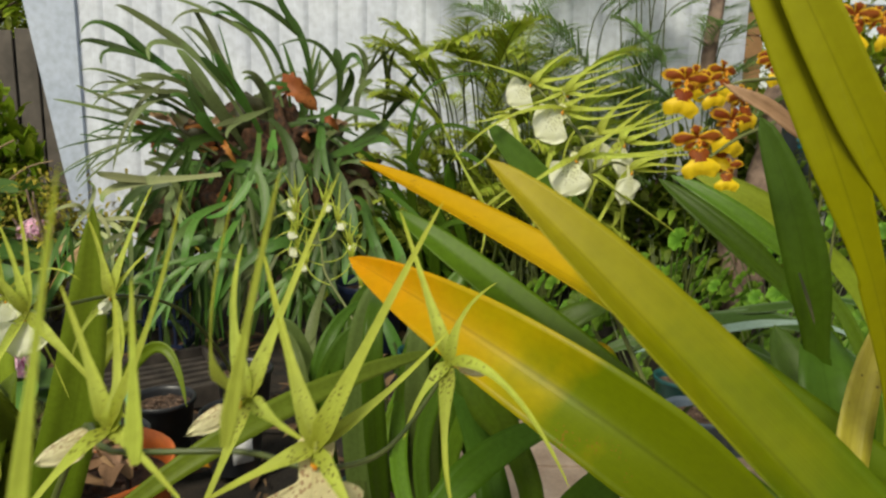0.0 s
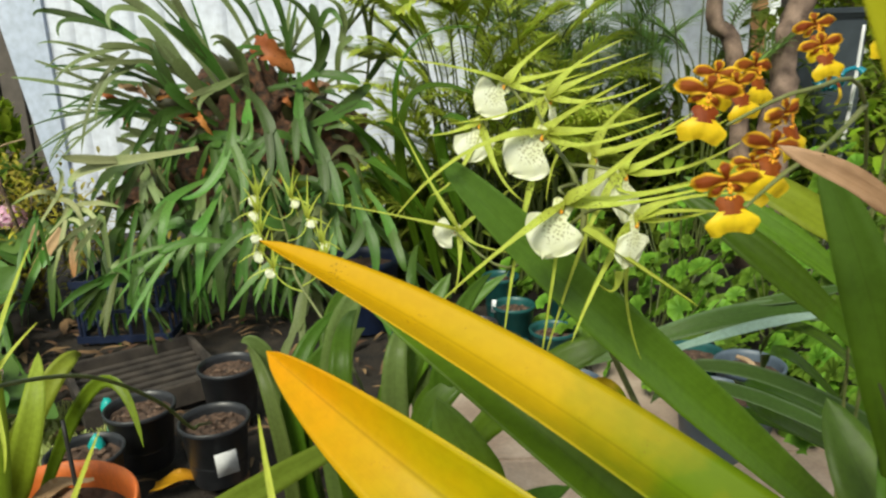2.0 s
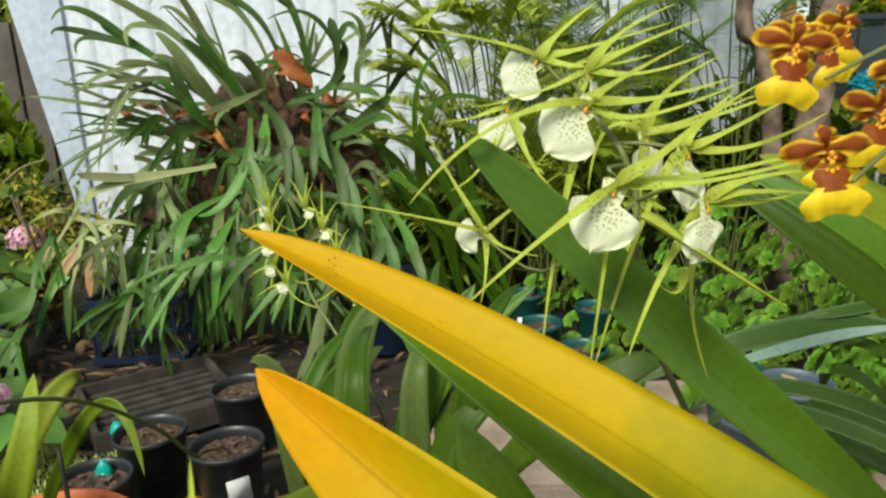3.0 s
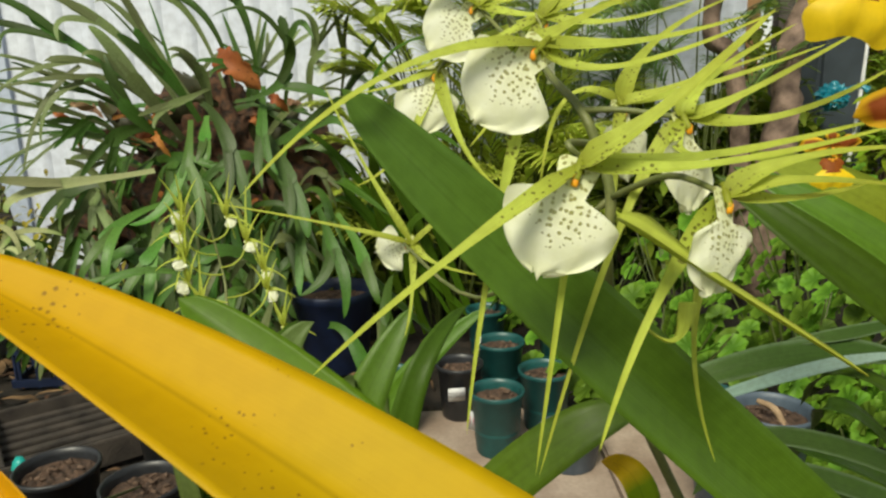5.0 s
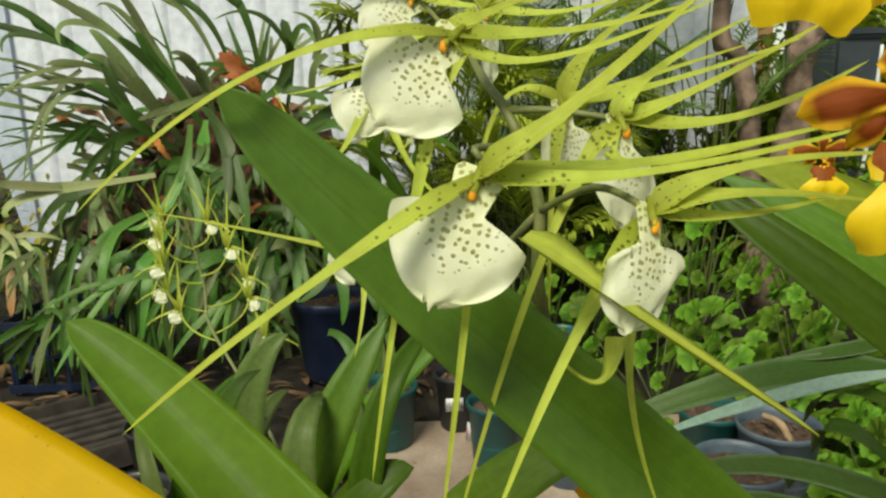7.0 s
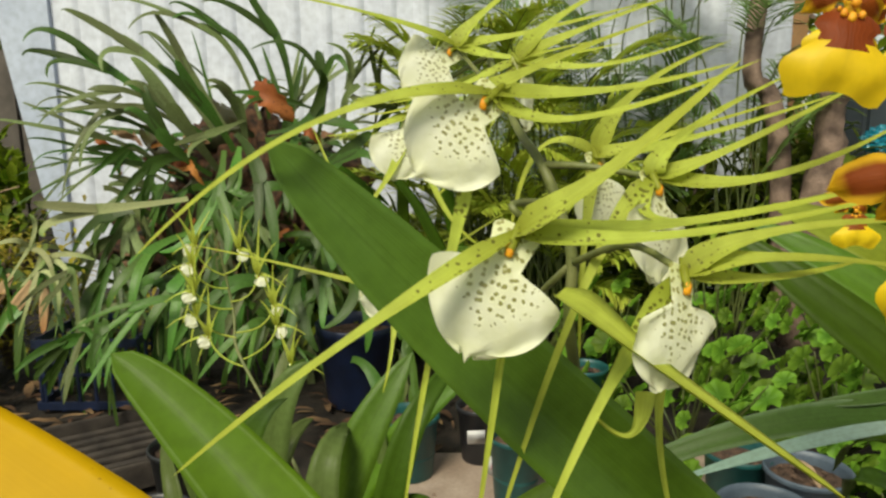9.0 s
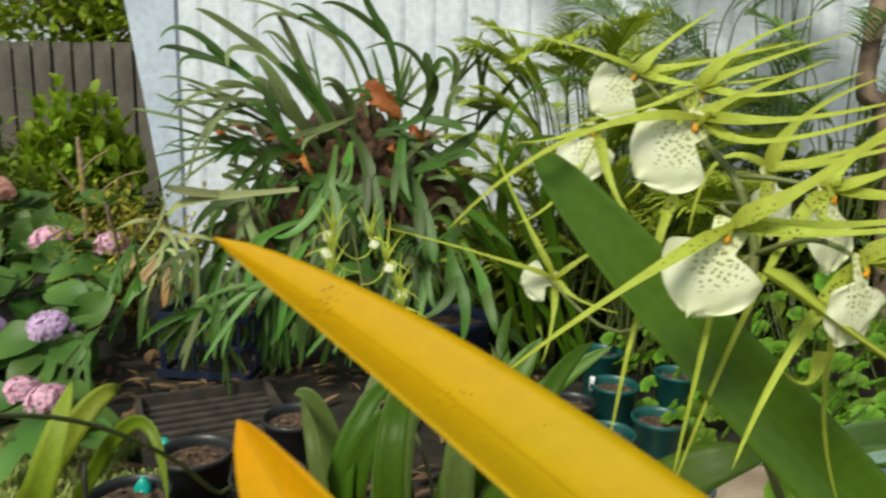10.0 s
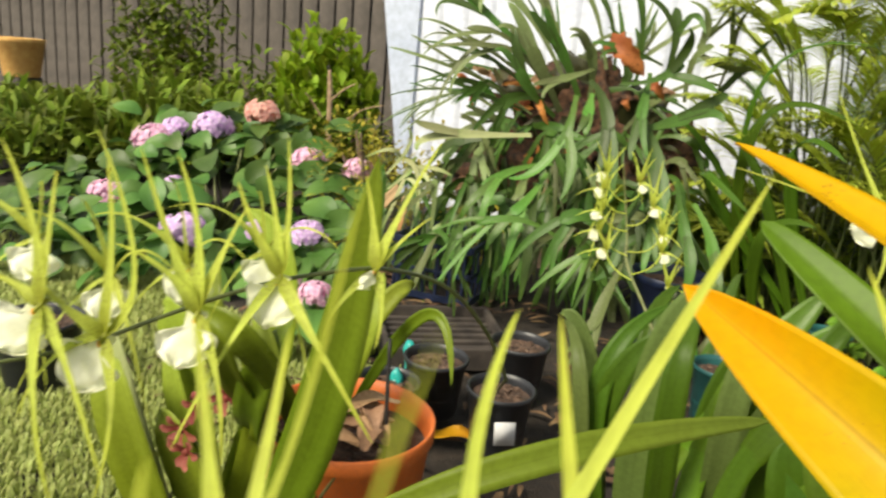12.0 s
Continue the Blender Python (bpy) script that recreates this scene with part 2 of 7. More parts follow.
TAN = leaf_mat("dead_frond", (0.58, 0.40, 0.22), (0.55, 0.28, 0.11), gloss=0.65, through_light=0.15, vary=0.15)
SHIELD_ORANGE = leaf_mat("rust_shield", (0.30, 0.09, 0.025), (0.55, 0.21, 0.06), gloss=0.6, through_light=0.15, specks=70, speck_cut=0.42, speck_colour=(0.10, 0.04, 0.015))
PALM = leaf_mat("palm_leaf", (0.17, 0.29, 0.08), (0.25, 0.37, 0.11), gloss=0.4, vary=0.3, through_light=0.4)
FERN = leaf_mat("fern_leaf", (0.42, 0.52, 0.07), (0.52, 0.60, 0.09), gloss=0.5, through_light=0.35, vary=0.2)
GERANIUM = leaf_mat("geranium_leaf", (0.065, 0.15, 0.010), (0.15, 0.29, 0.026), 0.1, 0.9, gloss=0.6, through_light=0.3, vary=0.35)
HYDRANGEA = leaf_mat("hydrangea_leaf", (0.068, 0.152, 0.03), (0.115, 0.22, 0.045), gloss=0.45, vary=0.3)
SHRUB = leaf_mat("shrub_leaf", (0.20, 0.31, 0.02), (0.31, 0.43, 0.035), gloss=0.5, vary=0.35, spec=0.15, through_light=0.35)
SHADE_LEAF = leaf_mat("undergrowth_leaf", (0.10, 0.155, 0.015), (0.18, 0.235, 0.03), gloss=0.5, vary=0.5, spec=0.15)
TREE_LEAF = leaf_mat("tree_leaf", (0.24, 0.34, 0.025), (0.38, 0.46, 0.05), gloss=0.5, through_light=0.4, vary=0.4)
BLUE_STRAP = leaf_mat("grey_green_strap", (0.052, 0.115, 0.020), (0.075, 0.145, 0.032), gloss=0.34, edge=(0.16, 0.25, 0.12), spec=0.22)
SILVER = leaf_mat("silver_strap", (0.30, 0.42, 0.36), (0.26, 0.40, 0.33), gloss=0.4, vein=0.12, spec=0.25)
OLIVE = leaf_mat("olive_moss", (0.30, 0.28, 0.03), (0.46, 0.38, 0.05), gloss=0.6, vary=0.35)
PINK = leaf_mat("pink_floret", (0.92, 0.52, 0.75), (0.97, 0.74, 0.87), gloss=0.6, through_light=0.42, vary=0.2)
MAUVE = leaf_mat("mauve_floret", (0.80, 0.55, 0.92), (0.92, 0.76, 0.96), gloss=0.6, through_light=0.42, vary=0.2)
SALMON = leaf_mat("salmon_floret", (0.92, 0.48, 0.42), (0.95, 0.64, 0.56), gloss=0.6, through_light=0.42, vary=0.15)
RED = leaf_mat("red_petal", (0.20, 0.035, 0.03), (0.36, 0.11, 0.09), gloss=0.5, vary=0.2)
BARK = solid_mat("bark", (0.085, 0.055, 0.042), (0.31, 0.215, 0.165), 14, 0.85, relief=0.9, depth=0.012)
CHIP = solid_mat("bark_chip", (0.10, 0.06, 0.04), (0.20, 0.13, 0.09), 40, 0.9)
SOIL = solid_mat("potting_mix", (0.03, 0.018, 0.012), (0.12, 0.07, 0.045), 60, 0.95, relief=0.9, depth=0.008)
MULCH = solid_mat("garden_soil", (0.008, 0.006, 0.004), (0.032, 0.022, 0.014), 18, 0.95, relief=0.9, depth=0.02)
BLACK_PLASTIC = solid_mat("black_plastic", (0.012, 0.013, 0.016), (0.022, 0.024, 0.028), 25, 0.42, relief=0.1, depth=0.001)
GREEN_PLASTIC = solid_mat("green_plastic", (0.006, 0.055, 0.055), (0.012, 0.085, 0.082), 25, 0.42, relief=0.1, depth=0.001)
GREY_PLASTIC = solid_mat("grey_plastic", (0.055, 0.08, 0.11), (0.085, 0.115, 0.15), 20, 0.5, relief=0.1, depth=0.001)
TEAL_BAG = solid_mat("teal_bag", (0.004, 0.13, 0.20), (0.01, 0.24, 0.32), 40, 0.28, relief=0.4, depth=0.004)
BLUE_PLASTIC = solid_mat("blue_plastic", (0.006, 0.012, 0.035), (0.010, 0.02, 0.06), 20, 0.45, relief=0.1, depth=0.001)
TEAL_PLASTIC = solid_mat("teal_plastic", (0.0, 0.26, 0.24), (0.01, 0.36, 0.32), 20, 0.4, relief=0.1, depth=0.001)
TERRACOTTA = solid_mat("terracotta_plastic", (0.54, 0.12, 0.022), (0.66, 0.17, 0.032), 14, 0.55, relief=0.15, depth=0.001)
CLAY = solid_mat("sunlit_clay", (0.58, 0.30, 0.08), (0.72, 0.44, 0.14), 14, 0.7)
LABEL = solid_mat("paper_label", (0.62, 0.63, 0.64), (0.74, 0.75, 0.76), 40, 0.6, relief=0.05)
INK = solid_mat("grey_print", (0.12, 0.12, 0.13), (0.2, 0.2, 0.22), 60, 0.6)
MAGENTA = solid_mat("magenta_print", (0.6, 0.1, 0.2), (0.7, 0.15, 0.26), 60, 0.6)
CONCRETE = solid_mat("worn_paving", (0.25, 0.18, 0.135), (0.44, 0.35, 0.28), 7, 0.85, relief=0.5, depth=0.004, fine=90)
STEEL = solid_mat("white_painted_steel", (0.56, 0.60, 0.70), (0.66, 0.70, 0.78), 2.5, 0.42, relief=0.03)
# White wall steel again, darker and bluer: the corner's shade put into colour.
SHADED_STEEL = solid_mat("shaded_white_steel", (0.40, 0.46, 0.58), (0.48, 0.54, 0.66), 2.5, 0.42, relief=0.03)
TIMBER_GREY = solid_mat("weathered_timber", (0.04, 0.034, 0.03), (0.10, 0.085, 0.07), 12, 0.85, relief=0.6, depth=0.004)
TRAY_TIMBER = solid_mat("dark_timber", (0.018, 0.014, 0.012), (0.065, 0.052, 0.042), 16, 0.8, relief=0.7, depth=0.005)
TIMBER_BROWN = solid_mat("stained_timber", (0.25, 0.13, 0.05), (0.38, 0.21, 0.09), 6, 0.7, relief=0.4)
FENCE_MAT = solid_mat("fence_paint", (0.060, 0.050, 0.042), (0.115, 0.098, 0.082), 5, 0.75, relief=0.3)
STAKE_AND_GAP_SHADE = solid_mat("stake", (0.006, 0.006, 0.006), (0.015, 0.013, 0.012), 40, 0.6)
GRASS = leaf_mat("grass", (0.36, 0.43, 0.11), (0.48, 0.54, 0.19), gloss=0.6, vary=0.2)
DRY_TWIG = solid_mat("dry_twig", (0.24, 0.16, 0.09), (0.40, 0.28, 0.17), 40, 0.8)
DARK_PAINT = solid_mat("dark_slate_paint", (0.03, 0.04, 0.05), (0.05, 0.065, 0.08), 6, 0.6)


# ---- builders ----
def thing(name, place, label, category, group="", kind=""):
    ob = new(name)
    ob.location = place
    ob.empty_display_size = 0.05
    return tagged(ob, label, category, group, kind)


def finish(name, bm, mats, smooth=True):
    me = bpy.data.meshes.new(name)
    bm.to_mesh(me)
    bm.free()
    for m in mats if isinstance(mats, (list, tuple)) else [mats]:
        me.materials.append(m)
    if smooth:
        me.polygons.foreach_set("use_smooth", [True] * len(me.polygons))
    return me


def spot(ob):
    """Where an object's own origin lies in the world, for parents that are not turned."""
    p = Vector((0, 0, 0))
    while ob:
        p += ob.location
        ob = ob.parent
    return p


def part(name, bm, material, parent, label="", at=None, smooth=True):
    """Links a bmesh in world coordinates as one mesh object under a thing or a part."""
    base = spot(parent)
    here = Vector(at) if at is not None else base
    bmesh.ops.translate(bm, verts=bm.verts, vec=-here)
    ob = new(name, finish(name, bm, material, smooth))
    ob.parent = parent
    ob.location = here - base
    return tagged(ob, label)


def share(name, mesh, parent, m):
    """Another object on a mesh that exists, at the world pose m, under a thing."""
    ob = new(name, mesh)
    ob.parent = parent
    ob.matrix_basis = Matrix.Translation(-spot(parent)) @ m
    return ob


def lone(name, bm, material, label, category, group="", kind="", place=(0, 0, 0), smooth=True):
    bmesh.ops.translate(bm, verts=bm.verts, vec=-Vector(place))
    ob = new(name, finish(name, bm, material, smooth))
    ob.location = place
    return tagged(ob, label, category, group, kind)


def ease(s):
    s = min(1, max(0, s))
    return s * s * (3 - 2 * s)


PROFILES = {
    "strap": lambda s: (0.55 + 0.45 * ease(s / 0.4)) * max(0.0, 1 - s ** 6) ** 0.55 * (1 - 0.25 * ease((s - 0.5) / 0.5)),
    "sword": lambda s: (0.7 + 0.3 * ease(s / 0.3)) * max(0.0, 1 - s ** 3.2) ** 0.75,
    "tepal": lambda s: (0.45 + 0.55 * ease(s / 0.10)) * (1 - 0.62 * ease((s - 0.08) / 0.45) - 0.18 * ease((s - 0.5) / 0.5)) * max(0.0, 1 - s ** 10) ** 0.5,
    "oval": lambda s: max(0.03, math.sin(math.pi * min(1, s * 0.93 + 0.05)) ** 0.75) * (1.0 if s < 0.5 else 1 - 0.25 * (s - 0.5)),
    "ragged": lambda s: (0.55 + 0.45 * ease(s / 0.25)) * (1 - 0.55 * s) * (0.86 + 0.14 * math.sin(31 * s)) * max(0.0, 1 - s ** 9) ** 0.5,
    "frond": lambda s: (0.42 + 0.58 * ease((s - 0.1) / 0.85)) * max(0.0, 1 - (max(0, s - 0.86) / 0.14) ** 2.2) ** 0.5,
    "lobe": lambda s: (0.80 + 0.20 * ease(s / 0.3)) * (1 - 0.42 * ease((s - 0.25) / 0.75)) * max(0.0, 1 - s ** 7) ** 0.6,
    "stalk": lambda s: 0.42 + 0.20 * ease(s),
    "thin": lambda s: 1 - 0.75 * s,
    "petal": lambda s: (0.35 + 0.65 * ease(s / 0.6)) * max(0.0, 1 - s ** 5) ** 0.5,
}


def curve3(a, b, c, s):
    """A point and its heading on the arc that runs from a through b to c."""
    a, b, c = Vector(a), Vector(b), Vector(c)
    q = 2 * b - (a + c) / 2
    return a * (1 - s) ** 2 + q * 2 * s * (1 - s) + c * s * s, ((q - a) * (1 - s) + (c - q) * s)


def blade(bm, a, b, c, width, profile="strap", fold=0.25, up=(0, 0, 1), n=14, thick=0.0012, twist=0.0, wave=0.0, cols=4, mat=0, seed=0.0, tone=1.0):
    """A leaf or petal from a through b to c, folded along its midrib, with a skin above and below."""
    shape = PROFILES[profile]
    uv = bm.loops.layers.uv.verify()
    rows = []
    up = Vector(up)
    side0 = None
    for k in range(n + 1):
        s = k / n
        p, d = curve3(a, b, c, s)
        d.normalize()
        side = d.cross(up)
        if side.length < 0.05:
            side = side0 or d.orthogonal()
        side.normalize()
        if side0 and side.dot(side0) < 0:
            side = -side
        side0 = side.copy()
        nor = side.cross(d).normalized()
        if twist:
            turn = Matrix.Rotation(twist * s, 3, d)
            side, nor = turn @ side, turn @ nor
        w = width * 0.5 * shape(s)
        top, low = [], []
        for j in range(cols + 1):
            u = 2 * j / cols - 1
            ripple = wave * width * math.sin(9 * s + 3 * u + seed) * abs(u) ** 1.5
            q = p + side * (u * w) + nor * (fold * (abs(u) ** 1.35 if cols > 6 else abs(u)) * w + ripple)
            top.append(bm.verts.new(q))
            if thick:
                low.append(bm.verts.new(q - nor * thick * (1 - 0.8 * abs(u))))
        rows.append((top, low, s * tone))
    for (t0, l0, s0), (t1, l1, s1) in zip(rows, rows[1:]):
        for j in range(cols):
            u0, u1 = j / cols, (j + 1) / cols
            quads = [((t0[j], t0[j + 1], t1[j + 1], t1[j]), ((u0, s0), (u1, s0), (u1, s1), (u0, s1)))]
            if thick:
                quads.append(((l0[j + 1], l0[j], l1[j], l1[j + 1]), ((u1, s0), (u0, s0), (u0, s1), (u1, s1))))
            for verts, uvs in quads:
                f = bm.faces.new(verts)
                f.material_index = mat
                for loop, at in zip(f.loops, uvs):
                    loop[uv].uv = at
        if thick:
            for j in (0, cols):
                f = bm.faces.new((t0[j], t1[j], l1[j], l0[j]) if j == 0 else (t1[j], t0[j], l0[j], l1[j]))
                f.material_index = mat
                for loop, at in zip(f.loops, ((j / cols, s0), (j / cols, s1), (j / cols, s1), (j / cols, s0))):
                    loop[uv].uv = at


def tube(bm, points, radii, sides=8, mat=0, rough=0.0):
    """A round stem through the points, with a radius at each."""
    bm.loops.layers.uv.verify()
    pts = [Vector(p) for p in points]
    fine = []
    for k in range(len(pts) - 1):
        p0, p1, p2, p3 = pts[max(0, k - 1)], pts[k], pts[k + 1], pts[min(len(pts) - 1, k + 2)]
        for i in range(5):
            s = i / 5
            q = 0.5 * (2 * p1 + (p2 - p0) * s + (2 * p0 - 5 * p1 + 4 * p2 - p3) * s * s + (3 * p1 - p0 - 3 * p2 + p3) * s ** 3)
            fine.append((q, radii[k] * (1 - s) + radii[k + 1] * s))
    fine.append((pts[-1], radii[-1]))
    rings, x = [], None
    for k, (p, r) in enumerate(fine):
        d = (fine[min(k + 1, len(fine) - 1)][0] - fine[max(k - 1, 0)][0]).normalized()
        x = (x - d * x.dot(d)).normalized() if x else d.orthogonal().normalized()
        y = d.cross(x)
        ring = []
        for j in range(sides):
            ang = 2 * math.pi * j / sides
            rr = r * (1 + rough * noise.noise(p * 14 + Vector((math.cos(ang), math.sin(ang), 0)) * 1.3))
            ring.append(bm.verts.new(p + (x * math.cos(ang) + y * math.sin(ang)) * rr))
        rings.append(ring)
    for r0, r1 in zip(rings, rings[1:]):
        for j in range(sides):
            bm.faces.new((r0[j], r0[(j + 1) % sides], r1[(j + 1) % sides], r1[j])).material_index = mat
    bm.faces.new(rings[0][::-1]).material_index = mat
    bm.faces.new(rings[-1]).material_index = mat


def box(bm, centre, size, turn=0.0, bevel=0.0, mat=0):
    made = bmesh.ops.create_cube(bm, size=1.0)
    verts = made["verts"]
    bmesh.ops.transform(bm, matrix=Matrix.Translation(centre) @ Matrix.Rotation(turn, 4, "Z") @ Matrix.Diagonal((*size, 1)), verts=verts)
    faces = {f for v in verts for f in v.link_faces}
    for f in faces:
        f.material_index = mat
    if bevel:
        bmesh.ops.bevel(bm, geom=list({e for f in faces for e in f.edges}), offset=bevel, segments=2, affect="EDGES")


def lathe(bm, centre, outline, sides=40, mat=0):
    """A turned shape about the vertical through centre, from (radius, height) pairs."""
    cx, cy, cz = centre
    rings = [[bm.verts.new((cx + r * math.cos(2 * math.pi * j / sides), cy + r * math.sin(2 * math.pi * j / sides), cz + h)) for j in range(sides)] for r, h in outline]
    for r0, r1 in zip(rings, rings[1:]):
        for j in range(sides):
            bm.faces.new((r0[j], r0[(j + 1) % sides], r1[(j + 1) % sides], r1[j])).material_index = mat
    return rings


def blob(bm, centre, radii, detail=3, lump=0.2, scale=4.0, mat=0):
    made = bmesh.ops.create_icosphere(bm, subdivisions=detail, radius=1.0)
    for v in made["verts"]:
        d = v.co.normalized()
        k = 1 + lump * noise.fractal(d * scale + Vector(centre) * 3, 0.8, 2.0, 4)
        v.co = Vector(centre) + Vector((d.x * radii[0], d.y * radii[1], d.z * radii[2])) * k
    for f in {f for v in made["verts"] for f in v.link_faces}:
        f.material_index = mat


def pot(name, place, radius, height, material, label, group="", lip=0.014, tags=()):
    """A tapered nursery pot with a rolled rim, filled with potting mix."""
    x, y, z = place
    t = thing(name, place, label, "pot", group)
    bm = bmesh.new()
    low = radius * 0.74
    rings = lathe(bm, place, [(low * 0.6, 0.004), (low, 0.0), (low + 0.002, 0.004), (radius - 0.006, height - lip - 0.004), (radius, height - lip), (radius + 0.001, height - 0.003), (radius - 0.002, height), (radius - 0.006, height - 0.002), (radius - 0.010, height - lip), (low * 1.12, height * 0.35)])
    bm.faces.new(rings[0][::-1])
    part("body", bm, material, t)
    bm = bmesh.new()
    level = height - max(0.02, height * 0.16)
    rs = radius - 0.012
    verts, rows = [], 9
    centre = bm.verts.new((x, y, z + level + 0.004))
    previous = None
    for i in range(1, rows + 1):
        ring = []
        for j in range(36):
            a = 2 * math.pi * j / 36
            r = rs * i / rows
            px, py = x + r * math.cos(a), y + r * math.sin(a)
            ring.append(bm.verts.new((px, py, z + level + 0.014 * noise.noise(Vector((px * 60, py * 60, 3))) * (1 if i < rows else 0.3))))
        for j in range(36):
            if previous:
                bm.faces.new((previous[j], previous[(j + 1) % 36], ring[(j + 1) % 36], ring[j]))
            else:
                bm.faces.new((centre, ring[(j + 1) % 36], ring[j]))
        previous = ring
    bmesh.ops.recalc_face_normals(bm, faces=bm.faces)
    part("potting_mix", bm, SOIL, t, "dark bark potting mix", smooth=False)
    bm = bmesh.new()
    for k in range(14):
        a, r = rng.uniform(0, 6.28), rs * math.sqrt(rng.random()) * 0.85
        c = (x + r * math.cos(a), y + r * math.sin(a), z + level + 0.006)
        box(bm, c, (rng.uniform(0.006, 0.02), rng.uniform(0.004, 0.008), 0.005), rng.uniform(0, 3), 0.001)
    tagged(part("mulch", bm, CHIP, t, "scattered brown bark chips", smooth=False), kind="stuff")
    return t


def card(bm, centre, right, up, w, h, thick=0.0008):
    """A thin stiff card that faces right x up."""
    right, up = Vector(right).normalized(), Vector(up).normalized()
    nor = right.cross(up)
    c = Vector(centre)
    corner = [[bm.verts.new(c + right * (sx * w / 2) + up * (sy * h / 2) + nor * (k * thick)) for sx, sy in ((-1, -1), (1, -1), (1, 1), (-1, 1))] for k in (-1, 1)]
    bm.faces.new(corner[0][::-1])
    bm.faces.new(corner[1])
    for j in range(4):
        bm.faces.new((corner[0][j], corner[0][(j + 1) % 4], corner[1][(j + 1) % 4], corner[1][j]))


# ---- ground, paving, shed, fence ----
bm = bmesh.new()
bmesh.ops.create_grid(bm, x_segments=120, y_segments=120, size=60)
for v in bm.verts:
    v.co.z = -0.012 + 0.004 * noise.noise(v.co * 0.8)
lone("ground", bm, MULCH, "near-black garden soil reaching beyond the fence", "ground", kind="structure")

bm = bmesh.new()
box(bm, (0.505, 0.035, -0.006), (1.21, 4.87, 0.012))
box(bm, (1.42, -0.88, -0.006), (0.61, 3.04, 0.012))
paving = lone("paving", bm, SOIL, "worn sandy concrete paving slabs under the pots", "paving", kind="structure", place=(0.505, 0.035, 0.0), smooth=False)
bm = bmesh.new()
box(bm, (0, 0, 0.002), (0.604, 0.604, 0.036), 0.0, 0.008)
slab = finish("slab", bm, CONCRETE, False)
for i in range(3):
    for j in range(-5, 3 if i < 2 else 0):
        share("slab", slab, paving, pose(0.20 + i * 0.61, 0.95 + j * 0.61, 0.002 * ((i * 5 + j * 3) % 3), 0, 0, ((i * 7 + j * 5) % 5 - 2) * 0.12))

WALL_Y = 4.75
WALL_L, WALL_R, WALL_TOP = -2.62, 1.75, 3.2
bm = bmesh.new()
xs, x = [], WALL_L + 0.19
while x < WALL_R:
    xs += [(x, 0.0), (x + 0.095, 0.0), (x + 0.118, -0.010), (x + 0.132, -0.014), (x + 0.156, -0.014), (x + 0.170, -0.010)]
    x += 0.19
xs = sorted(xs)
for depth in (0.0, 0.05):
    row = [[bm.verts.new((px, WALL_Y + (py if depth == 0 else 0.05), pz)) for px, py in xs] for pz in (-0.01, WALL_TOP)]
    for a0, a1, b1, b0 in zip(row[0], row[0][1:], row[1][1:], row[1]):
        bm.faces.new((a0, a1, b1, b0) if depth == 0 else (b0, b1, a1, a0))
lone("wall_shed", bm, STEEL, "white ribbed steel garden shed wall", "wall", kind="structure", smooth=False)
bm = bmesh.new()
verts = [bm.verts.new(p) for p in ((WALL_L + 0.21, WALL_Y - 0.03, -0.01), (WALL_L + 0.21, WALL_Y - 0.03, 3.2), (WALL_L - 0.38, WALL_Y - 0.03, 3.2), (WALL_L + 0.16, WALL_Y - 0.03, -0.01))]
back = [bm.verts.new(v.co + Vector((0, 0.06, 0))) for v in verts]
bm.faces.new(verts)
bm.faces.new(back[::-1])
for j in range(4):
    bm.faces.new((verts[j], back[j], back[(j + 1) % 4], verts[(j + 1) % 4]))
bmesh.ops.recalc_face_normals(bm, faces=bm.faces)
lone("trim_shed_corner", bm, SHADED_STEEL, "plain steel corner flashing of the shed, coloured bluish for shade", "trim", kind="structure", smooth=False)

FENCE_Y = 7.6
# Near-black sheet behind the palings colours in the shade of their gaps.
bm = bmesh.new()
box(bm, (-6.0, FENCE_Y + 0.05, 0.85), (14.0, 0.05, 1.7))
fence = lone("fence", bm, STAKE_AND_GAP_SHADE, "brown paling fence behind the garden", "fence", place=(-6.0, FENCE_Y + 0.05, 0.0))
bm = bmesh.new()
box(bm, (0, 0, 0.89), (0.215, 0.03, 1.78), 0, 0.006)
paling = finish("paling", bm, FENCE_MAT, False)
for k in range(64):
    share("paling", paling, fence, pose(-12.5 + k * 0.245, FENCE_Y + rng.uniform(-0.006, 0.006), rng.uniform(-0.02, 0.02)))

# ---- the orchid with yellowing leaves ----
orchid = thing("orchid_plant", (0.36, 0.62, 0.0), "spider orchid with yellowing strap leaves and pale green flowers", "orchid")


def leaf(plant, a, b, c, width, material, label="", profile="strap", name="leaf", reach=0.0, root=None, **more):
    """One leaf from foot a through b to tip c; reach: how far its foot runs on past a, as a share of its length; root: where its stalk leaves the plant."""
    if reach:
        a, b = curve3(a, b, c, -reach)[0], curve3(a, b, c, (1 - reach) / 2)[0]
    bm = bmesh.new()
    if root:
        foot, way = curve3(a, b, c, 0.0)
        root = Vector(root)
        bend = foot - way.normalized() * (foot - root).length * 0.3
        stalk = dict(more, n=12, tone=0.0, wave=0.0)
        blade(bm, root, bend.lerp(root, 0.25), foot + way.normalized() * width * 0.1, width, "stalk", **stalk)
    blade(bm, a, b, c, width, profile, **more)
    return part(name, bm, material, plant, label)


CROWN = (0.36, 0.68, 0.30)
SECOND = (0.08, 0.98, 0.17)
strap_orchid = thing("strap_orchid", (0.08, 0.98, 0.0), "orchid without flowers, with broad green strap leaves", "orchid")
lone_orchid = thing("strap_orchid", (-0.36, 0.66, 0.0), "young orchid with one long arching green leaf", "orchid")
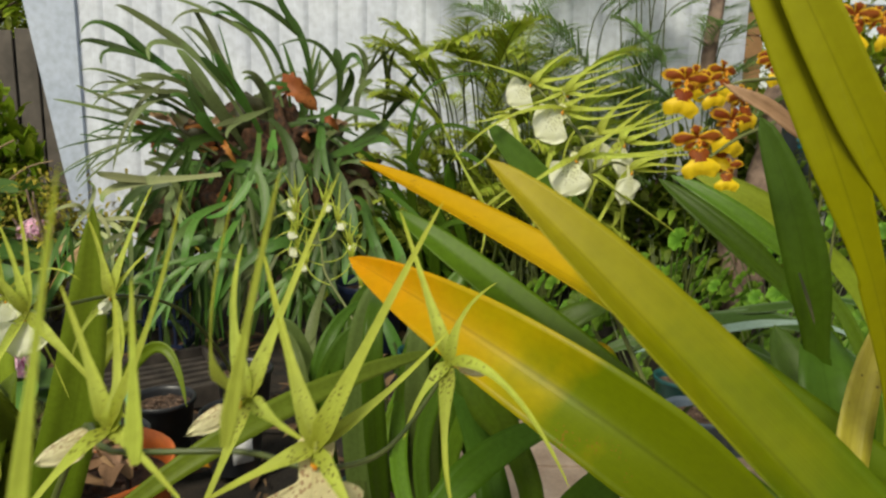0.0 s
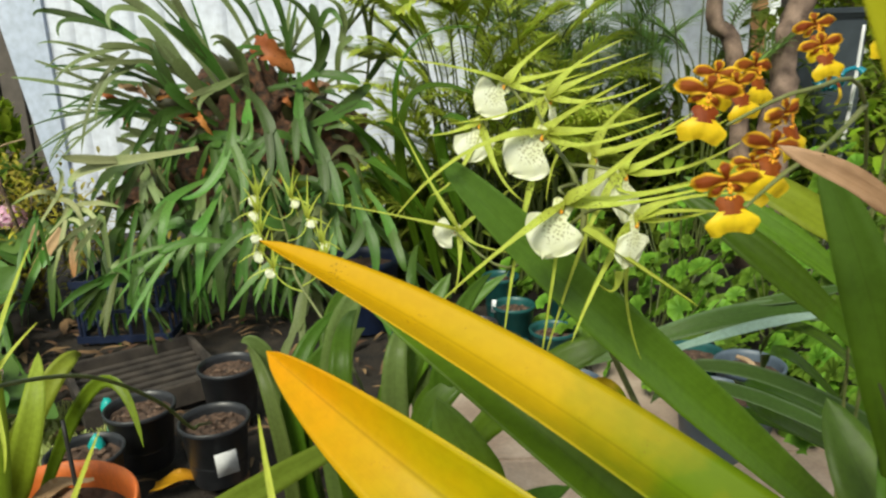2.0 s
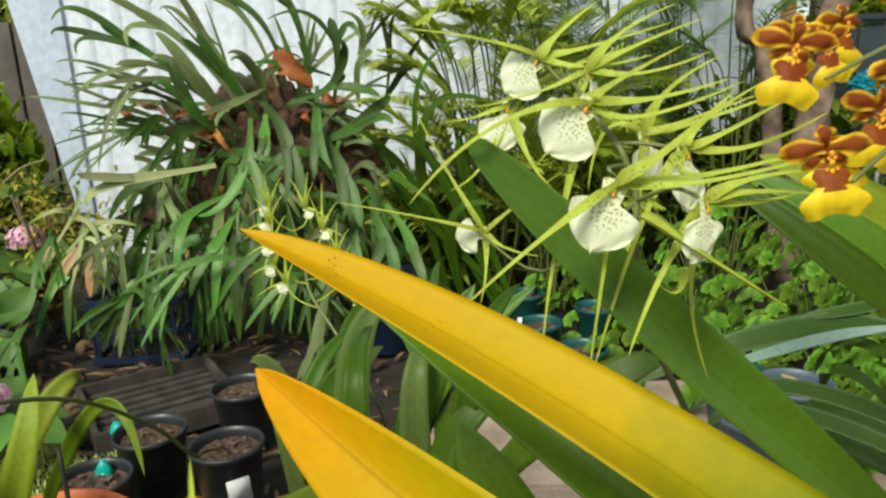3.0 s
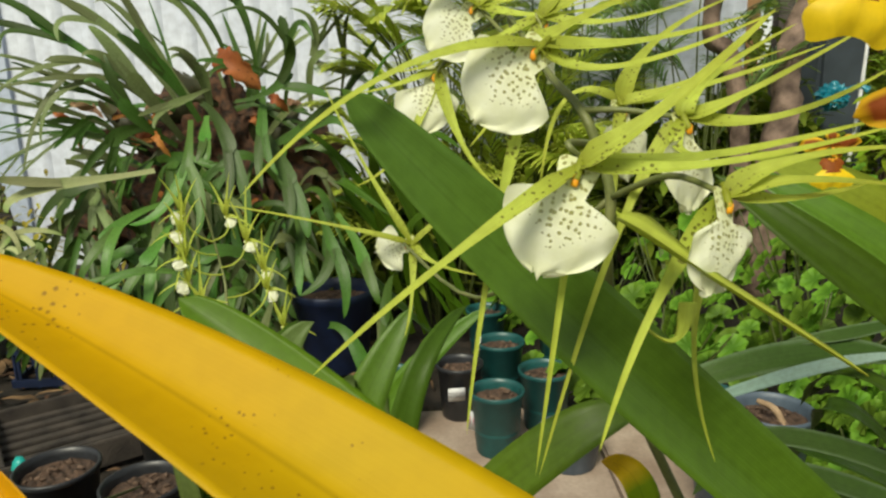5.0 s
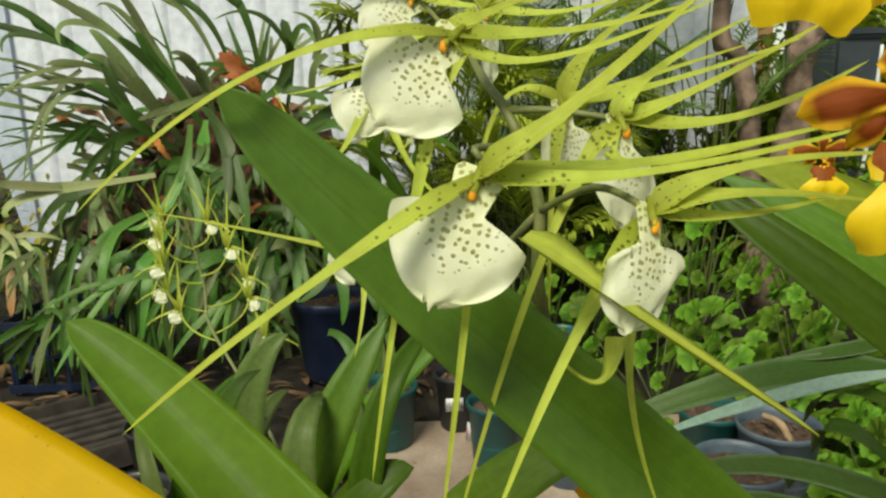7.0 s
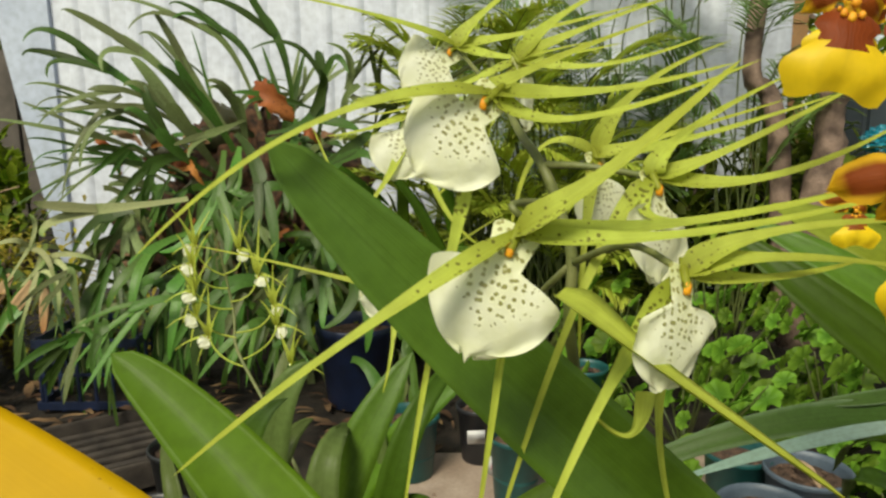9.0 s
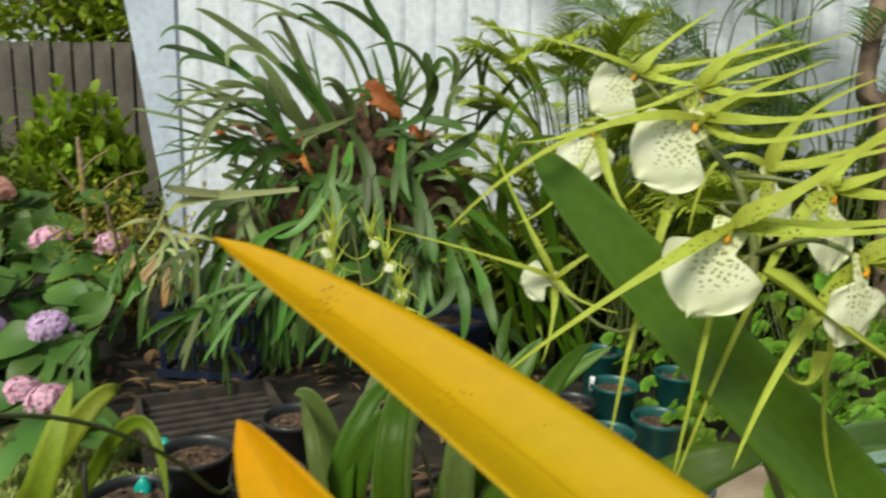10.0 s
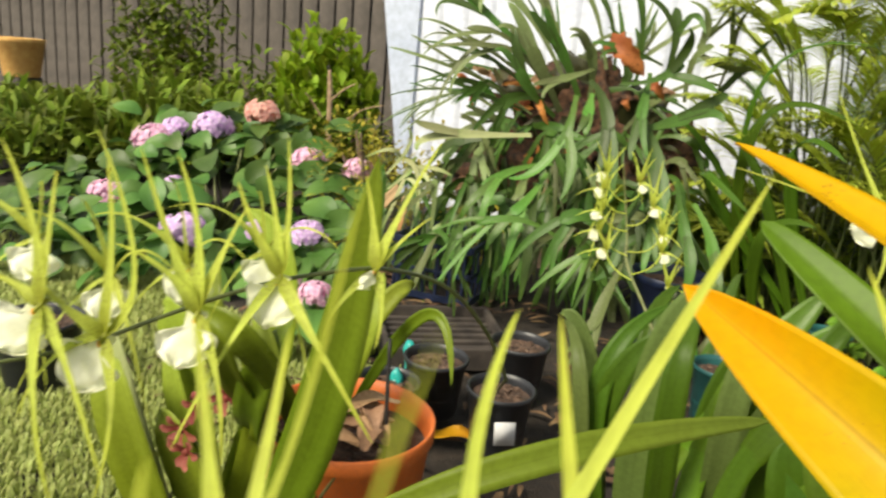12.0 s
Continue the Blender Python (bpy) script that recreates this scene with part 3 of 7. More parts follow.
# leaf from foot through the middle to the tip
leaf(orchid, (0.243, 0.484, 0.797), (0.080, 0.589, 0.883), (-0.077, 0.643, 0.958), 0.055, YELLOW, "golden yellow leaf turning green at its foot", reach=0.25, fold=0.45, n=32, cols=12, thick=0.002, up=(0.15, -0.42, 0.87), profile="sword", root=CROWN)
leaf(orchid, (0.172, 0.502, 0.742), (0.042, 0.567, 0.812), (-0.095, 0.695, 0.857), 0.080, ORANGE, "orange-tipped leaf with brown edge", reach=0.35, fold=0.5, n=32, cols=12, thick=0.002, up=(-0.2, -0.85, 0.4), profile="sword", root=CROWN)
leaf(orchid, (0.178, 0.251, 0.826), (0.090, 0.288, 0.914), (0.020, 0.322, 0.981), 0.042, GOLDEN, "broad golden leaf turning green at its foot", reach=0.35, fold=0.62, n=32, cols=12, thick=0.002, up=(0.3, -0.8, 0.5), profile="sword", root=CROWN)
leaf(orchid, (0.22, 0.60, 0.72), (0.045, 0.745, 0.828), (-0.056, 0.800, 0.891), 0.040, FRESH, reach=0.2, fold=0.28, n=24, cols=10, thick=0.002, up=(0.1, -0.8, 0.6), root=CROWN)
leaf(orchid, (0.285, 0.780, 0.745), (0.131, 0.754, 0.898), (0.043, 0.740, 0.994), 0.046, STRAP, "long plain green leaf behind the flowers", reach=0.5, fold=0.4, n=24, cols=10, thick=0.002, up=(0.1, -0.9, 0.5), root=CROWN)
leaf(orchid, (0.218, 0.345, 0.922), (0.172, 0.338, 1.014), (0.118, 0.335, 1.108), 0.025, LIME, fold=0.22, n=20, cols=10, thick=0.002, up=(-0.35, -1, 0.3), root=CROWN)
leaf(orchid, (0.236, 0.34, 0.941), (0.179, 0.333, 1.028), (0.128, 0.325, 1.105), 0.025, LIME, fold=0.22, n=20, cols=10, thick=0.002, up=(-0.35, -1, 0.3), root=CROWN)
leaf(orchid, (0.331, 0.591, 0.794), (0.304, 0.592, 0.904), (0.268, 0.611, 1.005), 0.036, DEEP, "dark upright leaf with a torn brown tip", fold=0.35, n=18, thick=0.002, up=(-0.3, -1, 0.1), root=CROWN)
leaf(orchid, (0.273, 0.535, 0.988), (0.236, 0.527, 1.009), (0.200, 0.521, 1.027), 0.014, DRY, "dry papery brown leaf tip", profile="sword", fold=0.5, n=12, up=(0, -1, 0.4), wave=0.12)
leaf(orchid, (0.234, 0.360, 0.757), (0.249, 0.395, 0.831), (0.286, 0.427, 0.896), 0.022, SPECKLED, "narrow yellow leaf with brown specks", fold=0.3, n=16, up=(0, -1, 0.2), root=CROWN)
leaf(orchid, (0.462, 0.931, 0.783), (0.384, 0.968, 0.852), (0.309, 1.024, 0.917), 0.040, DEEP, fold=0.5, n=16, thick=0.002, up=(-0.4, -0.5, 0.7), profile="sword", root=(0.55, 1.0, 0.12))
leaf(orchid, (0.495, 0.968, 0.808), (0.411, 1.003, 0.873), (0.333, 1.045, 0.920), 0.034, STRAP, fold=0.5, n=16, thick=0.002, up=(-0.4, -0.5, 0.7), profile="sword", root=(0.55, 1.0, 0.12))
leaf(orchid, (0.565, 1.063, 0.821), (0.482, 1.118, 0.881), (0.410, 1.188, 0.917), 0.060, PALE, fold=0.15, n=16, thick=0.002, up=(0, -0.7, 0.7), profile="sword", root=(0.55, 1.0, 0.12))
leaf(orchid, (0.361, 0.567, 0.668), (0.333, 0.565, 0.763), (0.349, 0.637, 0.822), 0.060, DEEP, fold=0.3, n=14, thick=0.002, up=(0, -1, 0.2), root=CROWN)
leaf(orchid, (0.395, 0.651, 0.680), (0.371, 0.681, 0.732), (0.359, 0.732, 0.786), 0.060, STRAP, fold=0.3, n=14, thick=0.002, up=(0, -1, 0.2), profile="sword", root=CROWN)
leaf(strap_orchid, (-0.065, 1.174, 0.493), (-0.018, 1.205, 0.629), (0.048, 1.252, 0.742), 0.055, STRAP, fold=0.3, n=16, thick=0.002, up=(0, -1, 0.3), profile="sword", root=SECOND)
leaf(strap_orchid, (-0.093, 1.312, 0.422), (0.013, 1.349, 0.585), (0.147, 1.375, 0.699), 0.040, STRAP, fold=0.3, n=16, thick=0.002, up=(0, -1, 0.5), profile="sword", root=SECOND)
leaf(strap_orchid, (0.069, 0.993, 0.599), (0.171, 0.967, 0.710), (0.238, 0.972, 0.733), 0.045, STRAP, fold=0.2, n=14, thick=0.002, up=(0, -0.7, 0.7), profile="sword", root=SECOND)
leaf(strap_orchid, (-0.007, 1.132, 0.534), (0.032, 1.145, 0.591), (0.078, 1.159, 0.608), 0.050, DEEP, fold=0.2, n=12, thick=0.002, up=(0, -0.7, 0.7), profile="sword", root=SECOND)
leaf(strap_orchid, (0.257, 0.994, 0.607), (0.245, 1.005, 0.654), (0.221, 1.027, 0.658), 0.03, YELLOW, fold=0.2, n=12, up=(0, -0.7, 0.7), profile="sword", root=SECOND)
leaf(strap_orchid, (-0.009, 0.773, 0.521), (0.075, 0.835, 0.579), (0.177, 0.890, 0.599), 0.045, DEEP, fold=0.25, n=12, thick=0.002, up=(0, -0.7, 0.7), profile="sword", root=SECOND)
leaf(strap_orchid, (0.128, 0.769, 0.497), (0.220, 0.829, 0.547), (0.307, 0.887, 0.583), 0.05, DEEP, fold=0.25, n=12, thick=0.002, up=(0, -0.7, 0.7), profile="sword", root=SECOND)
leaf(strap_orchid, (0.082, 0.859, 0.436), (0.067, 0.925, 0.516), (0.017, 0.944, 0.618), 0.05, DEEP, fold=0.25, n=12, thick=0.002, up=(0, -0.9, 0.3), profile="sword", root=SECOND)
leaf(lone_orchid, (-0.353, 0.662, 0.569), (-0.184, 0.743, 0.669), (-0.008, 0.896, 0.691), 0.028, MOSSY, "long arching green leaf", fold=0.22, n=20, thick=0.002, up=(0.1, -0.9, 0.4), root=(-0.36, 0.66, 0.10))
bm = bmesh.new()
tube(bm, [(-0.36, 0.66, 0.0), (-0.36, 0.66, 0.04), (-0.358, 0.66, 0.09), (-0.36, 0.66, 0.13)], [0.012, 0.021, 0.019, 0.009], 12)
part("pseudobulb", bm, STRAP, lone_orchid, "swollen green stem at the leaf's foot")
leaf(strap_orchid, (0.093, 0.907, 0.574), (0.056, 0.909, 0.638), (0.028, 0.914, 0.700), 0.060, STRAP, fold=0.3, n=14, thick=0.002, up=(0, -1, 0.2), profile="sword", root=SECOND)
leaf(strap_orchid, (0.061, 1.024, 0.481), (0.034, 1.035, 0.560), (0.021, 1.043, 0.609), 0.060, DEEP, fold=0.3, n=14, thick=0.002, up=(0, -1, 0.2), profile="sword", root=SECOND)
leaf(orchid, (0.300, 0.578, 0.876), (0.308, 0.573, 0.853), (0.313, 0.568, 0.834), 0.003, OLD_SHIELD, "brown tear along the dark leaf", name="tear", fold=0.1, n=8, up=(-0.3, -1, 0.1), wave=0.1)


def tepal(flower, a, b, c, width=0.008, material=None, up=(0, -0.6, 0.8)):
    bm = bmesh.new()
    blade(bm, a, b, c, width * 0.98, "tepal", fold=0.45, n=20, thick=0, up=up)
    for f in bm.faces:
        f.material_index = 1 if f.loops[0][bm.loops.layers.uv.active].uv.y < 0.28 else 0
    return part("sepal", bm, [material or TEPAL, TEPAL_SPOT], flower)


def lip_mesh(length, width, seed, material=None, ruffle=1.0):
    """A fiddle-shaped drooping lip with a narrow neck and a wide frilled blade: local -z runs down its length, -y is its face."""
    bm = bmesh.new()
    uv = bm.loops.layers.uv.verify()
    rows, cols = 30, 16
    grid = []
    for k in range(rows + 1):
        s = k / rows
        w = 0.5 * width * ((0.36 - 0.10 * ease(s / 0.35)) * ease((s + 0.10) / 0.15) + 0.72 * ease((s - 0.33) / 0.22)) * max(0.0, 1 - (max(0, s - 0.52) / 0.485) ** 2.4) ** 0.5
        line = []
        for j in range(cols + 1):
            u = 2 * j / cols - 1
            rim = max(abs(u), ease((s - 0.75) / 0.25)) ** 2 * ease((s - 0.25) / 0.3)
            point = 0.022 * math.exp(-(u / 0.16) ** 2) * ease((s - 0.8) / 0.2)
            shoulder = 0.07 * u * abs(u) * math.sin(seed + 0.6) * ease((s - 0.3) / 0.2) * (1 - ease((s - 0.7) / 0.3))
            frill = ruffle * (0.0011 * rim * math.sin(7 * u + 11 * s + seed * 3) + 0.0006 * rim * math.sin(17 * u - 9 * s + seed))
            wing = 0.085 * u * u * ease((s - 0.26) / 0.20) * (1 - 0.5 * ease((s - 0.7) / 0.3))
            z = -length * (s + point + shoulder - wing + 0.02 * rim * math.sin(9 * u + seed))
            y = 0.002 - 0.0055 * math.sin(math.pi * min(1, s * 0.9)) + 0.07 * w * u * u + frill
            line.append(bm.verts.new((u * w, y, z + 0.003)))
        grid.append(line)
    for k in range(rows):
        for j in range(cols):
            f = bm.faces.new((grid[k][j], grid[k][j + 1], grid[k + 1][j + 1], grid[k + 1][j]))
            for loop, at in zip(f.loops, ((j, k), (j + 1, k), (j + 1, k + 1), (j, k + 1))):
                loop[uv].uv = (at[0] / cols, at[1] / rows)
    return finish("lip", bm, material or LIP)


LIPS = [lip_mesh(0.046, 0.047, 0.3, None, 1.5), lip_mesh(0.046, 0.046, 2.1, None, 1.5), lip_mesh(0.046, 0.042, 4.0, None, 1.5)]
PLAIN_LIPS = [lip_mesh(0.042, 0.044, 0.3, PLAIN_LIP, 4.2), lip_mesh(0.040, 0.042, 2.1, PLAIN_LIP, 4.2), lip_mesh(0.042, 0.040, 4.0, PLAIN_LIP, 4.2)]


WILTED_LIPS = [lip_mesh(0.044, 0.034, 0.9, WILTED_LIP), lip_mesh(0.044, 0.030, 2.6, WILTED_LIP), lip_mesh(0.046, 0.040, 4.4, WILTED_LIP)]


def spider_flower(plant, at, facing, lean, size=1.0, which=0, tepals=(), squash=1.0, lips=None):
    """A spider orchid bloom: column with orange callus, white lip, long thin tepals. facing: degrees about z; lean: degrees the lip swings sideways."""
    at = Vector(at)
    turn = Matrix.Rotation(radians(facing), 4, "Z") @ Matrix.Rotation(radians(lean), 4, "Y")
    bm = bmesh.new()
    k = size
    tube(bm, [at + turn @ Vector((0, 0.004, 0.005)) * k, at, at + turn @ Vector((0, -0.004, -0.005)) * k], [0.0012 * k, 0.0019 * k, 0.0016 * k], 8)
    flower = part("flower", bm, TEPAL_SPOT, plant, "pale green spider-shaped bloom with white lip", at=at)
    ob = new("lip", (lips or LIPS)[which % 3])
    ob.parent = flower
    ob.matrix_basis = turn @ Matrix.Rotation(radians(-28 if lips is PLAIN_LIPS else -10), 4, "X") @ Matrix.Diagonal((k * squash, k, k, 1))
    tagged(ob, "withered cream lip with brown specks" if lips is WILTED_LIPS else "plain cream-white frilled lip" if lips else "white frilled lip with olive specks")
    bm = bmesh.new()
    blob(bm, at + turn @ Vector((0, -0.004, -0.005)) * k, (0.0015 * k, 0.0010 * k, 0.0024 * k), 2, 0.45, 3)
    part("callus", bm, CALLUS, flower, "bright orange callus")
    for a, b, w in tepals:
        tepal(flower, at, a, b, w)
    return flower


def offsets(at, turn_deg, size, seed, spread=1.0):
    """Five arching tepals in the usual star of this flower."""
    r = random.Random(seed)
    turn = Matrix.Rotation(radians(turn_deg), 3, "Z")
    out = []
    for ang, tip in ((90, 0.9), (35, 1.0), (145, 1.0), (-55, 1.25), (-125, 1.25)):
        a = radians(ang + r.uniform(-12, 12))
        ln = size * tip * r.uniform(0.85, 1.15)
        d = turn @ Vector((math.cos(a) * 0.8, -0.35 * spread, math.sin(a)))
        d.normalize()
        mid = Vector(at) + d * ln * 0.5 + Vector((0, 0, 0.012))
        end = Vector(at) + d * ln + Vector((r.uniform(-0.01, 0.01), r.uniform(-0.01, 0.01), -0.015))
        out.append((mid, end, 0.0075 * size / 0.10))
    return out


# the spray of large blooms, placed one by one
spider_flower(orchid, (0.127, 0.760, 1.009), -8, 43, 1.0, 0, [
    ((0.064, 0.736, 0.999), (0.007, 0.705, 0.955), 0.009),
    ((0.173, 0.769, 1.010), (0.225, 0.781, 1.021), 0.011),
    ((0.145, 0.781, 1.020), (0.208, 0.828, 1.046), 0.012),
    ((0.106, 0.760, 0.928), (0.090, 0.740, 0.839), 0.008),
    ((0.159, 0.756, 0.999), (0.224, 0.750, 1.020), 0.010)])
spider_flower(orchid, (0.133, 0.706, 0.963), -8, 21, 1.0, 1, [
    ((0.082, 0.675, 0.936), (0.039, 0.653, 0.906), 0.0075),
    ((0.192, 0.717, 0.965), (0.268, 0.740, 0.976), 0.010),
    ((0.184, 0.702, 0.963), (0.263, 0.719, 0.975), 0.009),
    ((0.161, 0.696, 0.984), (0.198, 0.698, 1.016), 0.013),
    ((0.128, 0.712, 0.916), (0.117, 0.709, 0.836), 0.007)])
spider_flower(orchid, (0.184, 0.697, 0.952), 25, 22, 0.86, 2, [
    ((0.212, 0.700, 0.956), (0.262, 0.714, 0.950), 0.010),
    ((0.214, 0.702, 0.964), (0.274, 0.717, 0.965), 0.009),
    ((0.187, 0.730, 0.885), (0.206, 0.744, 0.818), 0.008),
    ((0.162, 0.705, 0.908), (0.134, 0.672, 0.866), 0.009),
    ((0.212, 0.703, 0.949), (0.252, 0.724, 0.951), 0.008)], squash=0.85)
spider_flower(orchid, (0.188, 0.756, 0.977), 30, 4, 0.95, 0, [
    ((0.233, 0.761, 0.976), (0.289, 0.775, 0.996), 0.010),
    ((0.219, 0.763, 0.987), (0.280, 0.780, 1.015), 0.009),
    ((0.159, 0.750, 0.928), (0.122, 0.735, 0.819), 0.008),
    ((0.193, 0.747, 0.961), (0.264, 0.770, 0.970), 0.007),
    ((0.203, 0.765, 0.994), (0.257, 0.801, 1.018), 0.009)], squash=0.7)
spider_flower(orchid, (0.176, 0.815, 0.982), 20, 0, 0.9, 1, [
    ((0.228, 0.836, 0.990), (0.306, 0.861, 1.011), 0.010),
    ((0.200, 0.841, 1.013), (0.253, 0.868, 1.039), 0.010),
    ((0.168, 0.794, 0.942), (0.167, 0.793, 0.890), 0.007),
    ((0.204, 0.815, 0.990), (0.272, 0.840, 1.008), 0.009),
    ((0.151, 0.835, 0.984), (0.136, 0.825, 0.939), 0.008)], squash=0.7)
spider_flower(orchid, (0.083, 0.922, 1.004), -8, 20, 1.0, 2, [
    ((0.050, 0.919, 0.994), (0.023, 0.939, 0.991), 0.008),
    ((0.115, 0.926, 1.022), (0.161, 0.951, 1.044), 0.011),
    ((0.098, 0.890, 0.956), (0.124, 0.883, 0.927), 0.009),
    ((0.059, 0.911, 0.955), (0.027, 0.905, 0.932), 0.008),
    ((0.126, 0.927, 1.029), (0.198, 0.952, 1.049), 0.010)])
spider_flower(orchid, (0.109, 0.907, 1.042), -8, 48, 0.95, 0, [
    ((0.058, 0.888, 1.059), (-0.009, 0.867, 1.070), 0.009),
    ((0.150, 0.910, 1.049), (0.223, 0.918, 1.067), 0.012),
    ((0.126, 0.912, 1.062), (0.161, 0.920, 1.088), 0.012),
    ((0.146, 0.886, 1.033), (0.202, 0.890, 1.041), 0.010),
    ((0.087, 0.919, 1.012), (0.047, 0.915, 1.004), 0.008)])
spider_flower(orchid, (0.059, 1.002, 0.871), -40, 75, 0.85, 1, [
    ((-0.009, 0.989, 0.893), (-0.096, 0.990, 0.912), 0.007),
    ((0.021, 1.021, 0.936), (-0.010, 1.045, 0.998), 0.007),
    ((0.079, 0.984, 0.858), (0.116, 0.983, 0.848), 0.008),
    ((0.058, 0.978, 0.836), (0.051, 0.970, 0.803), 0.007),
    ((0.095, 0.996, 0.902), (0.143, 1.005, 0.933), 0.007)])
# small extra tepals of blooms that face away, at the back of the spray
back_bloom = spider_flower(orchid, (0.142, 0.864, 1.030), 60, 0, 0.85, 2, [
    ((0.183, 0.870, 1.048), (0.238, 0.877, 1.067), 0.010),
    ((0.184, 0.855, 1.026), (0.238, 0.861, 1.041), 0.010),
    ((0.172, 0.883, 1.058), (0.222, 0.901, 1.081), 0.010),
    ((0.107, 0.870, 1.016), (0.070, 0.876, 1.009), 0.008),
    ((0.123, 0.853, 0.990), (0.099, 0.845, 0.960), 0.008)], squash=0.6)
leaf(orchid, (0.145, 0.697, 0.945), (0.177, 0.682, 0.924), (0.222, 0.665, 0.895), 0.022, TEPAL, "broad green sepal of a fading bloom", profile="tepal", name="bract", fold=0.4, n=16, thick=0.0006)
leaf(orchid, (0.178, 0.714, 0.907), (0.173, 0.711, 0.892), (0.160, 0.713, 0.899), 0.007, TEPAL, profile="thin", name="curled_tendril", fold=0.4, n=14, thick=0.0006)
bm = bmesh.new()
tube(bm, [(0.128, 0.908, 1.037), (0.137, 0.807, 0.999), (0.147, 0.773, 0.981), (0.154, 0.768, 0.963), (0.159, 0.764, 0.942), (0.159, 0.767, 0.911), (0.176, 0.804, 0.851), (0.224, 0.840, 0.741), (0.36, 0.70, 0.45)], [0.0012, 0.0018, 0.0022, 0.0024, 0.0025, 0.0026, 0.003, 0.0032, 0.004])
part("stem", bm, STEM, orchid, "thin grey-green flower stem")
for a, b, c in (((0.147, 0.773, 0.981), (0.163, 0.762, 0.981), (0.188, 0.756, 0.977)), ((0.153, 0.769, 0.966), (0.133, 0.729, 0.970), (0.138, 0.728, 0.964)), ((0.159, 0.764, 0.942), (0.173, 0.726, 0.956), (0.184, 0.697, 0.952)), ((0.128, 0.908, 1.037), (0.101, 0.915, 1.022), (0.081, 0.921, 1.001)), ((0.128, 0.908, 1.037), (0.127, 0.882, 1.020), (0.109, 0.907, 1.042)), ((0.159, 0.764, 0.942), (0.104, 0.864, 0.866), (0.051, 1.002, 0.873))):
    bm = bmesh.new()
    tube(bm, [a, b, c], [0.0016, 0.0014, 0.0012])
    part("flower_stalk", bm, STEM, orchid)
for k in range(5):
    bm = bmesh.new()
    x, y = 0.36 + (k - 2) * 0.045, 0.66 + 0.03 * (k % 2)
    blob(bm, (x, y, 0.33), (0.03, 0.02, 0.06), 3, 0.08, 2)
    tube(bm, [(x, y, 0.36), (0.36 + (k - 2) * 0.05, 0.64, 0.52), (0.38 + (k - 2) * 0.05, 0.58, 0.66)], [0.022, 0.02, 0.012])
    part("pseudobulb", bm, STRAP, orchid, "green flattened pseudobulb")
pot("orchid_pot", (0.08, 0.98, 0.0), 0.10, 0.20, BLACK_PLASTIC, "black plastic pot of the flowerless orchid")
pot("orchid_pot", (-0.36, 0.66, 0.0), 0.08, 0.14, BLACK_PLASTIC, "small black plastic pot of the young orchid")
pot("orchid_pot", (0.36, 0.70, 0.0), 0.13, 0.30, BLACK_PLASTIC, "black plastic pot of the yellow-leaved orchid")

# ---- golden oncidium ----
oncidium = thing("oncidium_plant", (0.55, 1.0, 0.0), "golden orchid spray with mahogany and yellow blooms", "orchid")


def golden_mesh(seed):
    """One bloom: brown petals edged in yellow, and a broad yellow skirt of a lip under a brown crest; -y is its face."""
    bm = bmesh.new()
    r = random.Random(seed)
    for ang, ln, w, out in ((90, 0.014, 0.0115, 0.0), (4, 0.0245, 0.0135, 0.0), (176, 0.0245, 0.0135, 0.0), (-28, 0.013, 0.008, 0.003), (208, 0.013, 0.008, 0.003)):
        a = radians(ang + r.uniform(-7, 7))
        d = Vector((math.cos(a), 0, math.sin(a)))
        shift = Vector((0, out, -0.004 if out else 0))
        blade(bm, shift, shift + d * ln * 0.5 + Vector((0, -0.0035, 0.001)), shift + d * ln + Vector((0, 0.002, -0.001)), w, "petal", fold=-0.35, n=9, up=(0, -1, 0), thick=0, wave=0.14, cols=6, seed=r.uniform(0, 6))
    lip = bmesh.new()
    uv = lip.loops.layers.uv.verify()
    rows, cols, grid = 12, 14, []
    for k in range(rows + 1):
        s = k / rows
        w = 0.0175 * (0.34 + 0.24 * math.exp(-((s - 0.14) / 0.10) ** 2) + 0.68 * ease((s - 0.20) / 0.46)) * (1 - 0.22 * ease((s - 0.72) / 0.28))
        line = []
        for j in range(cols + 1):
            u = 2 * j / cols - 1
            lobe = 0.0035 * math.cos(u * 2.9) * ease((s - 0.6) / 0.4) + 0.004 * u * u * ease((s - 0.5) / 0.5)
            ruffle = 0.0011 * math.sin(8 * u + seed * 2) * ease((s - 0.4) / 0.6)
            line.append(lip.verts.new((u * w, -0.006 - 0.006 * math.sin(s * 2.6) + 0.003 * u * u + ruffle, -0.010 - 0.0275 * s + lobe)))
        grid.append(line)
    for k in range(rows):
        for j in range(cols):
            f = lip.faces.new((grid[k][j], grid[k][j + 1], grid[k + 1][j + 1], grid[k + 1][j]))
            f.material_index = 1 if k < 4 + (3 <= j <= 10) else 0
            for loop, at in zip(f.loops, ((j, k), (j + 1, k), (j + 1, k + 1), (j, k + 1))):
                loop[uv].uv = (0.3 + 0.4 * at[0] / cols, 0.7 * at[1] / rows)
    crest = bmesh.new()
    for dx, dz, q in ((0, -0.007, 0.0018), (-0.0026, -0.0105, 0.0013), (0.0026, -0.0105, 0.0013), (0, -0.0115, 0.0016), (0, -0.002, 0.0018), (-0.0014, -0.0045, 0.0012), (0.0016, -0.0045, 0.0012)):
        blob(crest, (dx, -0.0072, dz), (q * 0.8, q * 0.6, q), 2, 0.3, 3)
    return finish("bloom", bm, ONC_BROWN), finish("lip", lip, [ONC_YELLOW, ONC_BROWN]), finish("crest", crest, CALLUS)


